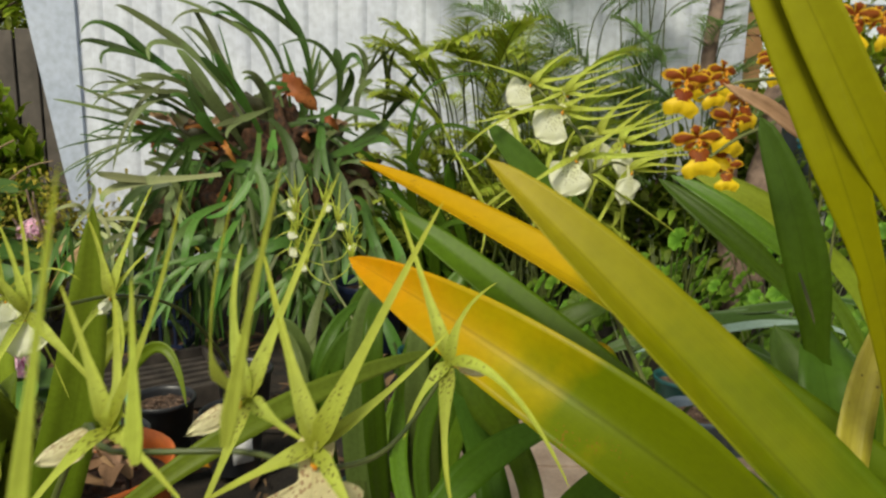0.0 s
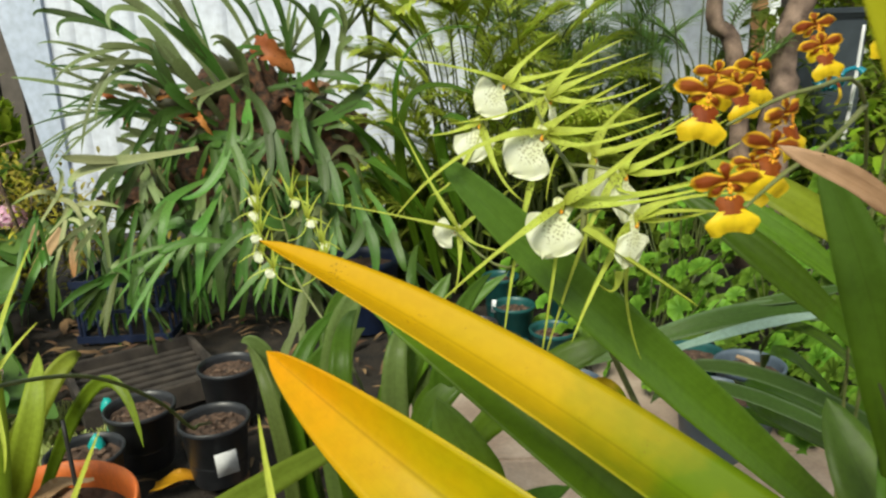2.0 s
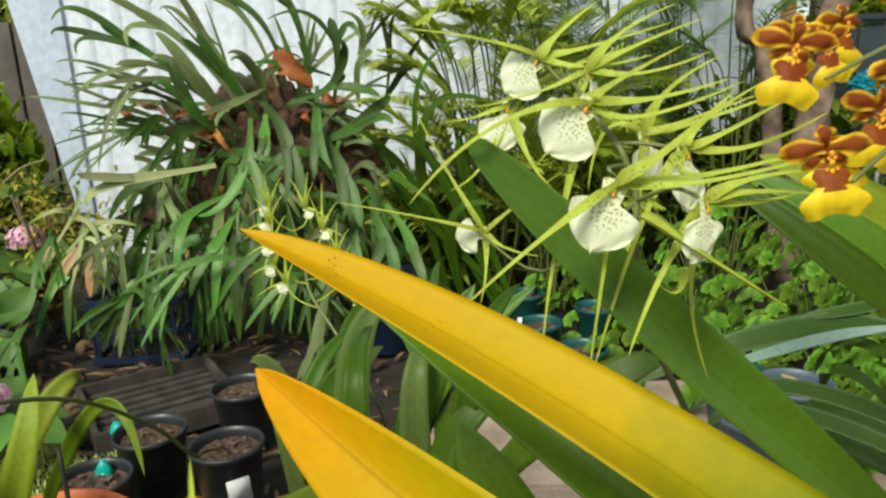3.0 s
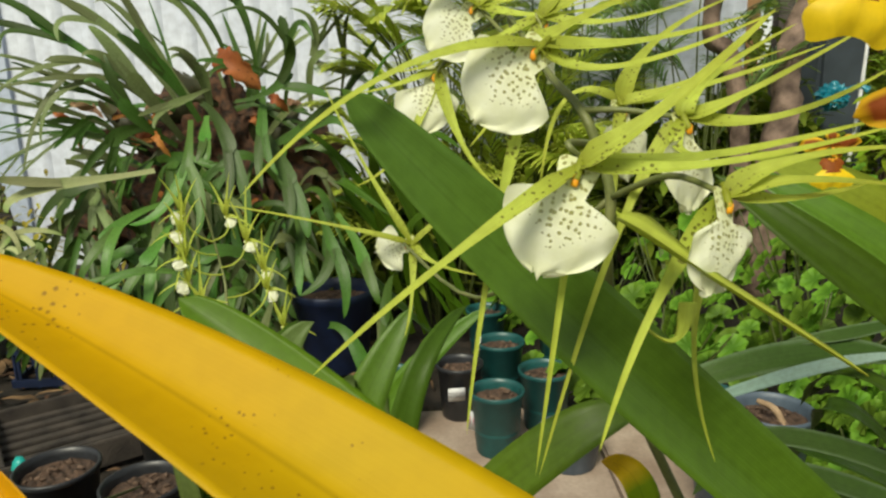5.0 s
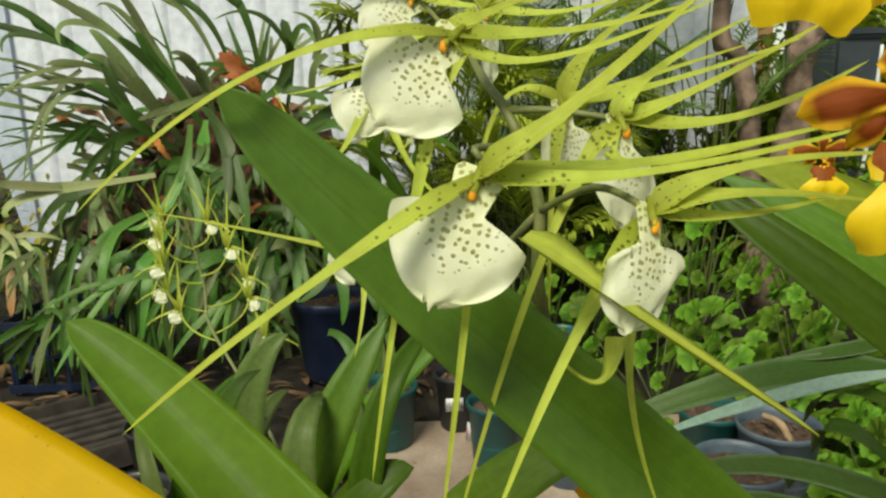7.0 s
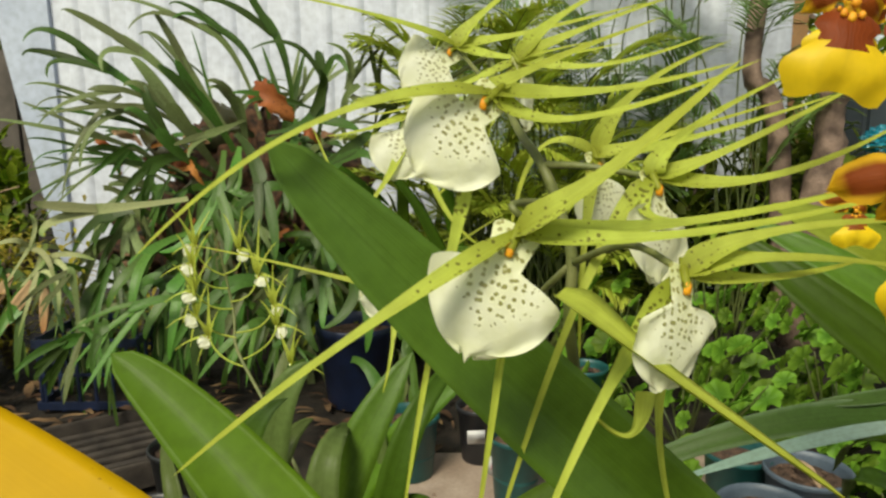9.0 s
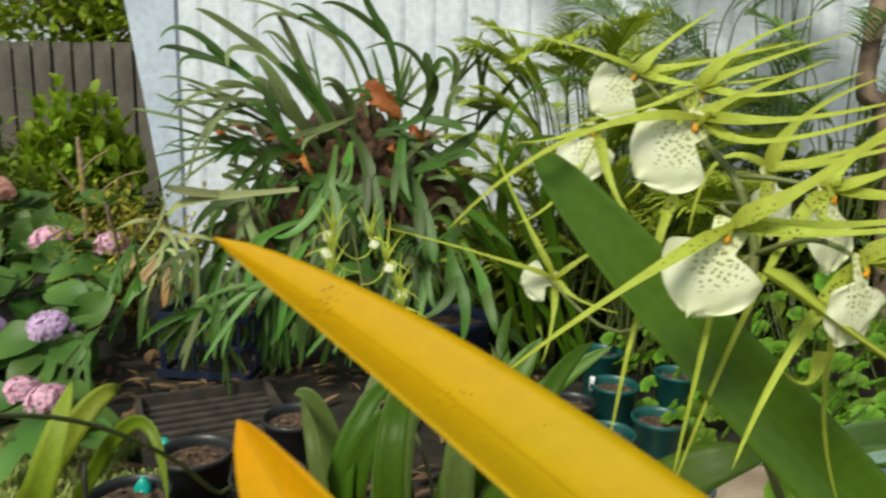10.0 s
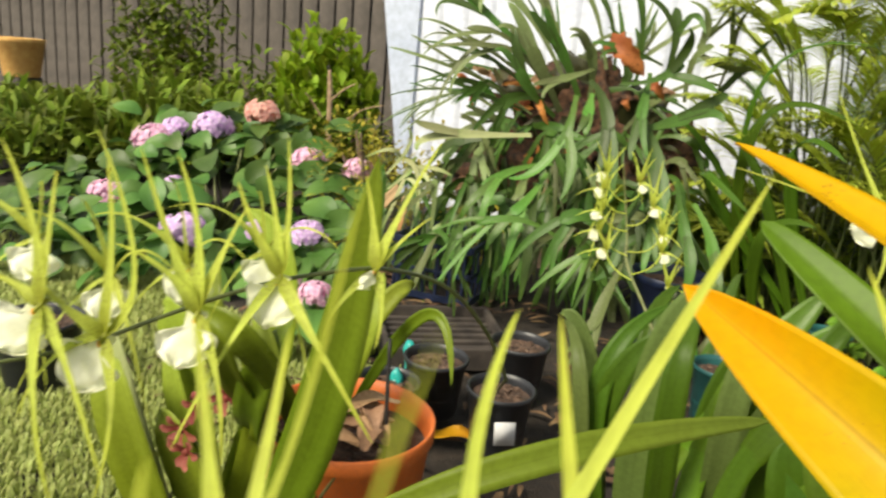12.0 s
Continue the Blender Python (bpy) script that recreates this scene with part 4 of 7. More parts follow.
GOLD = [golden_mesh(s) for s in (1, 2, 3)]
for k, (p, face, scale) in enumerate((
        ((0.238, 0.719, 1.040), -8, 1.0), ((0.236, 0.668, 0.984), -5, 1.0), ((0.29, 0.71, 1.024), 35, 0.9), ((0.279, 0.7, 1.002), 8, 0.95), ((0.304, 0.8, 1.055), 25, 0.9), ((0.27, 0.79, 1.05), -10, 0.8), ((0.278, 0.77, 1.042), 10, 0.8), ((0.435, 0.97, 1.09), 5, 1.0), ((0.438, 0.93, 1.044), 60, 0.9), ((0.415, 1.046, 0.935), -10, 1.0), ((0.285, 0.73, 0.977), 150, 0.7),
        ((0.393, 0.763, 1.092), 5, 1.0), ((0.525, 0.949, 1.068), 10, 1.0), ((0.543, 0.913, 1.036), -10, 1.0), ((0.371, 0.827, 1.070), 0, 0.8), ((0.405, 0.732, 1.107), -15, 1.0), ((0.440, 0.753, 1.108), 20, 0.9), ((0.468, 0.824, 1.054), 20, 0.9))):
    bloom = share("bloom", GOLD[k % 3][0], oncidium, Matrix.Translation(p) @ Matrix.Rotation(radians(face), 4, "Z") @ Matrix.Rotation(radians(rng.uniform(-15, 15)), 4, "Y") @ Matrix.Diagonal((scale, scale, scale, 1)))
    lip = new("lip", GOLD[k % 3][1])
    lip.parent = bloom
    tagged(lip, "broad bright yellow lip")
    crest = new("crest", GOLD[k % 3][2])
    crest.parent = bloom
for path in ([(0.55, 1.0, 0.3), (0.5, 0.95, 0.8), (0.40, 0.80, 1.02), (0.30, 0.70, 1.04), (0.236, 0.675, 1.02)], [(0.40, 0.80, 1.02), (0.33, 0.72, 1.0), (0.28, 0.68, 0.985), (0.246, 0.658, 0.967)], [(0.5, 0.95, 0.8), (0.5, 0.92, 1.0), (0.46, 0.85, 1.10), (0.393, 0.767, 1.095)], [(0.55, 1.0, 0.5), (0.56, 1.0, 0.9), (0.525, 0.955, 1.07)]):
    bm = bmesh.new()
    tube(bm, path, [0.0025] + [0.0018] * (len(path) - 2) + [0.001])
    part("stem", bm, STEM, oncidium, "thin green flower stem")

# ---- spider orchid in the terracotta pot ----
TP = Vector((-0.672, 1.234, 0.335))
pot("terracotta_pot", (TP.x, TP.y, 0.0), 0.162, 0.34, TERRACOTTA, "round orange terracotta-coloured pot with dry leaves", lip=0.03)
spider = thing("spider_orchid", (TP.x, TP.y, 0.235), "spider orchid with an arching spray of white-lipped blooms", "orchid")

def spider_leaf(foot, b, c, width, material):
    leaf(spider, TP + Vector(foot), b, c, width, material, fold=0.32, n=18, thick=0.0016, up=(0.2, -1, 0.2), profile="sword")


leaf(spider, (-0.615, 0.93, 0.30), (-0.500, 0.90, 0.585), (-0.445, 0.885, 0.880), 0.076, YOUNG, fold=0.32, n=22, thick=0.0016, up=(0.2, -1, 0.2), profile="sword", root=TP + Vector((0.02, -0.10, -0.05)))
spider_leaf((-0.03, 0.05, -0.03), (-0.569, 1.310, 0.540), (-0.483, 1.259, 0.441), 0.026, YOUNG)
spider_leaf((-0.08, 0.03, -0.04), (-0.645, 1.213, 0.490), (-0.655, 1.297, 0.607), 0.05, PALE)
spider_leaf((-0.1, 0.0, -0.04), (-0.669, 1.312, 0.520), (-0.629, 1.378, 0.564), 0.045, PALE)
spider_leaf((-0.15, -0.1, -0.1), (-0.633, 0.952, 0.517), (-0.719, 1.002, 0.628), 0.045, PALE)
spider_leaf((-0.05, -0.06, -0.06), (-0.588, 0.887, 0.591), (-0.705, 0.861, 0.653), 0.055, YOUNG)
spider_leaf((-0.10, -0.04, -0.06), (-0.666, 0.896, 0.571), (-0.698, 0.921, 0.706), 0.055, YOUNG)
spider_leaf((-0.16, -0.06, -0.08), (-0.653, 0.940, 0.507), (-0.652, 1.025, 0.602), 0.060, YOUNG)
bm = bmesh.new()
tube(bm, [(-0.589, 1.843, 0.165), (-0.406, 1.313, 0.453), (-0.359, 1.168, 0.529), (-0.351, 1.054, 0.633), (-0.354, 0.913, 0.737), (-0.377, 0.803, 0.783), (-0.409, 0.723, 0.790), (-0.443, 0.672, 0.782), (-0.478, 0.617, 0.766), (-0.512, 0.563, 0.748), (-0.541, 0.515, 0.743), (-0.565, 0.483, 0.748)], [0.003, 0.003, 0.0028, 0.0026, 0.0024, 0.0022, 0.002, 0.002, 0.0018, 0.0018, 0.0016, 0.0012])
part("stem", bm, DARK_STEM, spider, "dark arching flower stem")
# blooms along the arching stem: place, facing, tepal middles and tips
spider_flower(spider, (-0.380, 0.780, 0.787), 60, 62, 0.8, 1, [
    ((-0.391, 0.788, 0.833), (-0.406, 0.794, 0.875), 0.0135), ((-0.367, 0.803, 0.846), (-0.349, 0.841, 0.912), 0.0135), ((-0.363, 0.796, 0.815), (-0.345, 0.822, 0.839), 0.011),
    ((-0.395, 0.743, 0.758), (-0.398, 0.722, 0.730), 0.011), ((-0.363, 0.767, 0.753), (-0.362, 0.757, 0.717), 0.011)], squash=0.45, lips=PLAIN_LIPS)
spider_flower(spider, (-0.420, 0.685, 0.794), 20, 8, 1.15, 0, [
    ((-0.442, 0.676, 0.837), (-0.462, 0.678, 0.873), 0.012), ((-0.432, 0.693, 0.841), (-0.450, 0.699, 0.887), 0.012), ((-0.423, 0.699, 0.847), (-0.437, 0.712, 0.913), 0.012),
    ((-0.431, 0.631, 0.741), (-0.443, 0.582, 0.668), 0.012), ((-0.362, 0.664, 0.749), (-0.307, 0.668, 0.677), 0.0135)], lips=PLAIN_LIPS)
spider_flower(spider, (-0.451, 0.620, 0.772), 30, 16, 1.18, 2, [
    ((-0.483, 0.622, 0.829), (-0.517, 0.626, 0.898), 0.0135), ((-0.463, 0.633, 0.836), (-0.490, 0.638, 0.896), 0.0135), ((-0.438, 0.644, 0.834), (-0.430, 0.654, 0.857), 0.011),
    ((-0.474, 0.608, 0.806), (-0.515, 0.595, 0.824), 0.012), ((-0.419, 0.609, 0.723), (-0.404, 0.597, 0.659), 0.011)], lips=PLAIN_LIPS)
spider_flower(spider, (-0.495, 0.568, 0.758), 25, 24, 1.18, 0, [
    ((-0.499, 0.581, 0.830), (-0.515, 0.592, 0.892), 0.0135), ((-0.516, 0.549, 0.784), (-0.548, 0.542, 0.810), 0.012), ((-0.480, 0.585, 0.814), (-0.528, 0.593, 0.916), 0.012),
    ((-0.467, 0.548, 0.705), (-0.468, 0.529, 0.639), 0.011), ((-0.516, 0.537, 0.742), (-0.530, 0.518, 0.699), 0.012)], lips=PLAIN_LIPS)
spider_flower(spider, (-0.522, 0.536, 0.786), 25, 40, 1.15, 1, [
    ((-0.537, 0.545, 0.842), (-0.572, 0.547, 0.904), 0.0135), ((-0.544, 0.530, 0.800), (-0.568, 0.521, 0.806), 0.011), ((-0.526, 0.550, 0.843), (-0.539, 0.567, 0.882), 0.012),
    ((-0.494, 0.507, 0.724), (-0.470, 0.499, 0.656), 0.011), ((-0.486, 0.529, 0.745), (-0.440, 0.517, 0.674), 0.011)], lips=PLAIN_LIPS)
spider_flower(spider, (-0.604, 0.596, 0.809), 35, 10, 1.0, 1, offsets((-0.604, 0.596, 0.809), 0, 0.10, 5), lips=PLAIN_LIPS)
spider_flower(spider, (-0.558, 0.630, 0.778), 35, 10, 1.0, 2, offsets((-0.558, 0.630, 0.778), 10, 0.10, 6), lips=PLAIN_LIPS)
spider_flower(spider, (-0.507, 0.668, 0.790), 35, 10, 0.9, 0, offsets((-0.507, 0.668, 0.790), 10, 0.10, 8), lips=PLAIN_LIPS)
spider_flower(spider, (-0.454, 0.707, 0.804), 35, 10, 0.9, 1, offsets((-0.454, 0.707, 0.804), 20, 0.09, 9), lips=PLAIN_LIPS)
# the blooms at the end of the spray, close by
spider_flower(spider, (-0.167, 0.334, 0.839), 10, 68, 0.9, 0, [
    ((-0.183, 0.346, 0.876), (-0.200, 0.358, 0.909), 0.010), ((-0.166, 0.344, 0.862), (-0.183, 0.381, 0.902), 0.012), ((-0.134, 0.316, 0.905), (-0.110, 0.298, 0.968), 0.010),
    ((-0.180, 0.302, 0.828), (-0.192, 0.287, 0.805), 0.010), ((-0.146, 0.322, 0.830), (-0.120, 0.309, 0.811), 0.009)], squash=0.5, lips=WILTED_LIPS)
spider_flower(spider, (-0.094, 0.328, 0.860), 10, 62, 0.8, 1, [
    ((-0.105, 0.345, 0.897), (-0.104, 0.362, 0.932), 0.009), ((-0.080, 0.351, 0.902), (-0.056, 0.383, 0.969), 0.010), ((-0.095, 0.282, 0.898), (-0.070, 0.239, 0.974), 0.010),
    ((-0.104, 0.312, 0.830), (-0.116, 0.297, 0.801), 0.009), ((-0.078, 0.321, 0.850), (-0.060, 0.315, 0.842), 0.009)], squash=0.5, lips=WILTED_LIPS)
spider_flower(spider, (-0.056, 0.305, 0.846), 12, 8, 1.25, 2, [
    ((-0.031, 0.305, 0.899), (0.001, 0.315, 0.962), 0.012), ((-0.075, 0.333, 0.884), (-0.102, 0.394, 0.922), 0.011), ((-0.023, 0.320, 0.869), (0.006, 0.326, 0.899), 0.008),
    ((-0.082, 0.293, 0.838), (-0.110, 0.290, 0.822), 0.010), ((-0.037, 0.282, 0.829), (-0.022, 0.278, 0.810), 0.008)], lips=WILTED_LIPS)
spider_flower(spider, (0.006, 0.371, 0.865), 12, -70, 0.5, 1, [
    ((-0.010, 0.398, 0.904), (-0.027, 0.440, 0.941), 0.009), ((0.013, 0.375, 0.891), (0.031, 0.369, 0.912), 0.007), ((-0.009, 0.362, 0.849), (-0.018, 0.353, 0.827), 0.008),
    ((0.004, 0.353, 0.828), (0.009, 0.337, 0.797), 0.009), ((0.037, 0.349, 0.859), (0.069, 0.330, 0.813), 0.009)], squash=0.4, lips=WILTED_LIPS)
leaf(spider, (-0.109, 0.165, 0.887), (-0.099, 0.166, 0.943), (-0.089, 0.164, 0.987), 0.0055, TEPAL, "long upright yellow-green sepal", profile="tepal", name="sepal", fold=0.4, n=18, thick=0.0006, up=(0, -1, 0))
leaf(spider, (-0.061, 0.190, 0.903), (-0.052, 0.188, 0.945), (-0.042, 0.187, 0.986), 0.0052, TEPAL, "long upright yellow-green sepal", profile="tepal", name="sepal", fold=0.4, n=18, thick=0.0006, up=(0, -1, 0))
leaf(spider, (-0.117, 0.253, 0.863), (-0.119, 0.261, 0.904), (-0.121, 0.268, 0.935), 0.0075, TEPAL, "long upright yellow-green sepal", profile="tepal", name="sepal", fold=0.4, n=18, thick=0.0006, up=(0, -1, 0))
bm = bmesh.new()
tube(bm, [(0.006, 0.375, 0.862), (-0.024, 0.333, 0.833), (-0.058, 0.317, 0.829), (-0.099, 0.332, 0.829), (-0.170, 0.341, 0.823), (-0.22, 0.40, 0.80), (-0.33, 0.5, 0.6), (TP.x, TP.y, 0.24)], [0.001, 0.0013, 0.0015, 0.0016, 0.0018, 0.002, 0.0025, 0.003])
part("stem", bm, DARK_STEM, spider, "low dark flower stem")
bm = bmesh.new()
s0 = Vector((-0.577, 1.206, 0.331))
tube(bm, [(s0.x, s0.y, 0.1), (s0.x, s0.y, 0.3), (-0.604, 1.245, 0.506)], [0.004, 0.004, 0.0035])
lone("plant_stake", bm, STAKE_AND_GAP_SHADE, "thin black plant stake in the pot", "stake")
for k in range(7):
    c = TP + Vector((rng.uniform(-0.02, 0.09), rng.uniform(-0.10, 0.03), -0.01 + 0.012 * k * 0.5))
    d = Vector((rng.uniform(-1, 1), rng.uniform(-1, 1), rng.uniform(-0.2, 0.3))).normalized() * 0.062
    bm = bmesh.new()
    blade(bm, c - d, c + Vector((0, 0, 0.012)), c + d, 0.045, "oval", fold=0.4, n=10, thick=0.0006, wave=0.1, seed=k)
    lone("dry_leaf", bm, DRY, "curled dry brown leaf lying on the potting mix", "leaf", "dry leaves in the pot", place=tuple(c))

bm = bmesh.new()
fallen = Vector((-0.662, 1.782, 0.025))
blade(bm, fallen + Vector((-0.07, -0.01, -0.005)), fallen + Vector((0, 0, 0.015)), fallen + Vector((0.07, 0.03, -0.005)), 0.065, "sword", fold=0.3, n=12, thick=0.001, wave=0.08)
lone("fallen_leaf", bm, FALLEN, "fallen orange-yellow leaf lying between the pots", "leaf", place=tuple(fallen))

# ---- far spider orchid with small blooms ----
far = thing("small_spider_orchid", (-0.12, 1.42, 0.0), "small-flowered spider orchid with strap leaves", "orchid")
bm = bmesh.new()
tube(bm, [(-0.10, 1.40, 0.22), (-0.120, 1.420, 0.435), (-0.201, 1.500, 0.559), (-0.267, 1.560, 0.641), (-0.283, 1.600, 0.689), (-0.304, 1.620, 0.772), (-0.316, 1.620, 0.829)], [0.004, 0.0032, 0.003, 0.0028, 0.0025, 0.002, 0.0012])
part("stem", bm, STEM, far, "pale grey flower stem")
BLOOMS = [((-0.340, 1.600, 0.805), -30), ((-0.338, 1.580, 0.777), -30), ((-0.334, 1.570, 0.735), -25), ((-0.333, 1.570, 0.696), -25), ((-0.311, 1.560, 0.663), -20), ((-0.282, 1.640, 0.792), 20), ((-0.249, 1.630, 0.750), 25), ((-0.222, 1.620, 0.700), 25), ((-0.215, 1.610, 0.667), 25), ((-0.191, 1.600, 0.604), 25)]
SPINE = [Vector(v) for v in ((-0.120, 1.420, 0.435), (-0.201, 1.500, 0.559), (-0.267, 1.560, 0.641), (-0.283, 1.600, 0.689), (-0.304, 1.620, 0.772), (-0.316, 1.620, 0.829))]


def on_spine(z):
    """The place on the far orchid's flower stem at height z."""
    for low, high in zip(SPINE, SPINE[1:]):
        if z <= high.z:
            return low.lerp(high, max(0.0, (z - low.z) / (high.z - low.z)))
    return SPINE[-1]


for k, (p, face) in enumerate(BLOOMS):
    p = Vector(p)
    out = -1 if k < 5 else 1
    j = on_spine(p.z - rng.uniform(0.035, 0.055))
    bm = bmesh.new()
    sag = (j + p) / 2 + Vector((out * rng.uniform(0.004, 0.012), 0, rng.uniform(-0.012, -0.004)))
    tube(bm, [curve3(j, sag, p, q / 8)[0] for q in range(9)], [0.0016] * 9, 6)
    part("flower_stalk", bm, TEPAL, far)
    tips = []
    for dx, dz, ln in ((0.1, 1, 0.085), (-0.35, 0.9, 0.065), (0.45, 0.9, 0.065), (out * 0.9, -0.35, 0.055), (out * 0.3, -0.9, 0.05)):
        d = Vector((dx + rng.uniform(-0.15, 0.15), rng.uniform(-0.3, 0.1), dz)).normalized() * ln * rng.uniform(0.8, 1.15)
        tips.append((p + d * 0.5 + Vector((0, 0, 0.006)), p + d, 0.0085))
    spider_flower(far, p, 15 + face * 0.4, 45 if out < 0 else -30, 0.62, k, tips, squash=0.95, lips=PLAIN_LIPS)
FL = [((-0.20, 1.36, 0.15), (-0.249, 1.357, 0.466), (-0.165, 1.470, 0.610), 0.045, DEEP), ((-0.16, 1.36, 0.15), (-0.166, 1.374, 0.473), (-0.118, 1.447, 0.575), 0.04, MID), ((-0.22, 1.42, 0.15), (-0.290, 1.434, 0.480), (-0.353, 1.428, 0.560), 0.045, MID),
      ((-0.04, 1.40, 0.15), (-0.067, 1.365, 0.486), (0.022, 1.448, 0.640), 0.042, DEEP), ((0.0, 1.36, 0.15), (-0.011, 1.341, 0.513), (-0.015, 1.369, 0.617), 0.042, MID), ((-0.10, 1.45, 0.15), (-0.195, 1.480, 0.481), (-0.166, 1.612, 0.611), 0.045, DEEP),
      ((-0.1, 1.3, 0.12), (-0.112, 1.099, 0.588), (-0.107, 1.277, 0.675), 0.04, DEEP), ((-0.02, 1.3, 0.12), (-0.041, 1.147, 0.560), (-0.020, 1.226, 0.665), 0.045, MID), ((0.04, 1.3, 0.1), (0.024, 1.152, 0.573), (0.113, 1.251, 0.741), 0.04, DEEP), ((-0.25, 1.35, 0.12), (-0.272, 1.321, 0.470), (-0.347, 1.441, 0.545), 0.03, MID),
      ((-0.16, 1.37, 0.12), (-0.160, 1.34, 0.535), (-0.092, 1.36, 0.690), 0.064, MID), ((-0.24, 1.40, 0.12), (-0.235, 1.36, 0.440), (-0.150, 1.38, 0.590), 0.055, DEEP)]
for a, b, c, w, m in FL:
    leaf(far, a, b, c, w, m, fold=0.3, n=16, thick=0.0016, up=(0, -1, 0.25), profile="sword")
pot("orchid_pot", (-0.12, 1.42, 0.02), 0.11, 0.17, GREEN_PLASTIC, "dark green plastic pot of the small-flowered orchid")

# ---- pots on the paving ----
ROWP = [((-0.573, 1.824, 0.190), 0.090, BLACK_PLASTIC, "black plastic nursery pot with a white label"), ((-0.636, 2.157, 0.190), 0.092, BLACK_PLASTIC, "black plastic nursery pot with bare potting mix"), ((-0.799, 1.902, 0.190), 0.092, BLACK_PLASTIC, "black plastic nursery pot with a teal tag beside it"), ((-0.837, 1.681, 0.190), 0.09, BLACK_PLASTIC, "black plastic nursery pot behind the orange pot")]
for p, r, m, label in ROWP:
    pot("nursery_pot", (p[0], p[1], 0.02), r, 0.17, m, label, "nursery pots")
GREENS = [((0.223, 2.215, 0.200), 0.075, GREEN_PLASTIC, "dark green plastic pot with yellow shoots"), ((0.267, 2.590, 0.200), 0.078, GREEN_PLASTIC, "dark green plastic pot with a white tag"), ((0.374, 2.347, 0.200), 0.078, GREEN_PLASTIC, "dark green plastic pot beside the others"), ((-0.069, 2.337, 0.200), 0.085, GREEN_PLASTIC, "wide dark green plastic pot"), ((0.130, 2.439, 0.190), 0.072, BLACK_PLASTIC, "black plastic pot with a printed white label"), ((0.483, 2.743, 0.200), 0.075, GREEN_PLASTIC, "dark green plastic pot at the back"), ((0.246, 2.930, 0.200), 0.075, GREEN_PLASTIC, "dark green plastic pot at the back"),
          ((0.871, 2.007, 0.220), 0.095, GREY_PLASTIC, "slate grey plastic pot with a pale stick in it"), ((0.727, 1.875, 0.200), 0.10, GREY_PLASTIC, "slate grey plastic pot with dark potting mix"), ((0.765, 2.139, 0.200), 0.085, GREEN_PLASTIC, "dark green plastic pot among the leaves"), ((0.406, 2.131, 0.120), 0.085, GREY_PLASTIC, "low grey plastic pot in the shade")]
for p, r, m, label in GREENS:
    pot("garden_pot", (p[0], p[1], 0.02), r, p[2] - 0.02, m, label, "garden pots")


def tag(place, right, up, w, h, bars, label, colour=INK):
    t = thing("plant_label", place, label, "label")
    bm = bmesh.new()
    card(bm, place, right, up, w, h)
    part("card", bm, LABEL, t)
    right, up = Vector(right).normalized(), Vector(up).normalized()
    nor = right.cross(up).normalized()
    for k in range(bars):
        bm = bmesh.new()
        card(bm, Vector(place) + nor * 0.0016 + right * (w * 0.8 * (k / max(1, bars - 1) - 0.5)), right, up, w * 0.05, h * 0.45, 0.0003)
        part("print", bm, colour, t)


lp = Vector((0.130, 2.439, 0.190))
tag((lp.x - 0.012, lp.y - 0.068, 0.115), (1, 0.1, 0), (0, -0.2, 1), 0.05, 0.045, 7, "white printed label on the black pot")
tag((0.160, 2.229, 0.100), (0.5, -0.6, 0.1), (0.1, -0.2, 1), 0.035, 0.06, 3, "white plant tag hanging on a green pot", MAGENTA)
tag((0.194, 2.568, 0.200), (0.5, -0.6, 0.1), (0.1, -0.1, 1), 0.022, 0.05, 2, "small white plant tag in a green pot")
fp = Vector(ROWP[0][0])
tag((fp.x + 0.045, fp.y - 0.07, 0.10), (0.8, 0.55, 0), (0, -0.15, 1), 0.055, 0.07, 0, "plain white label on a black pot")
for p in ((-0.900, 1.931, 0.200), (-0.838, 1.739, 0.200)):
    bm = bmesh.new()
    blob(bm, (p[0], p[1], 0.17), (0.02, 0.012, 0.03), 2, 0.3, 2)
    tube(bm, [(p[0], p[1], 0.0), (p[0], p[1], 0.17)], [0.008, 0.012])
    lone("teal_tag", bm, TEAL_PLASTIC, "shiny teal plastic tag beside the black pots", "tag", place=(p[0], p[1], 0.0))
gp = Vector((0.871, 2.007, 0.220))
bm = bmesh.new()
tube(bm, [gp + Vector((0.02, -0.04, -0.05)), gp + Vector((0.0, -0.01, 0.0)), gp + Vector((-0.03, 0.02, 0.01))], [0.008, 0.009, 0.006], rough=0.2)
lone("pale_stick", bm, DRY_TWIG, "short pale stick standing in the grey pot", "stick", place=tuple(gp))

# slatted tray and blue crates behind the pots
tray = thing("wooden_tray", (-0.999, 2.375, 0.060), "weathered grey slatted timber tray", "tray")
tc = Vector((-0.999, 2.375, 0.060))
TRAY_TURN = 0.62


def tray_piece(name, along, across, z, size):
    bm = bmesh.new()
    c, d = math.cos(TRAY_TURN), math.sin(TRAY_TURN)
    box(bm, (tc.x + along * c - across * d, tc.y + along * d + across * c, z), size, TRAY_TURN, 0.003)
    part(name, bm, TRAY_TIMBER, tray, smooth=False)


for k in range(7):
    tray_piece("slat", 0.0, -0.165 + k * 0.055, 0.045, (0.40, 0.034, 0.012))
for k in (-1, 1):
    tray_piece("side_board", 0.0, k * 0.205, 0.045, (0.44, 0.018, 0.075))
    tray_piece("end_board", k * 0.21, 0.0, 0.045, (0.018, 0.39, 0.075))
for k in (-1, 0, 1):
    tray_piece("bearer", k * 0.15, 0.0, 0.019, (0.03, 0.38, 0.038))


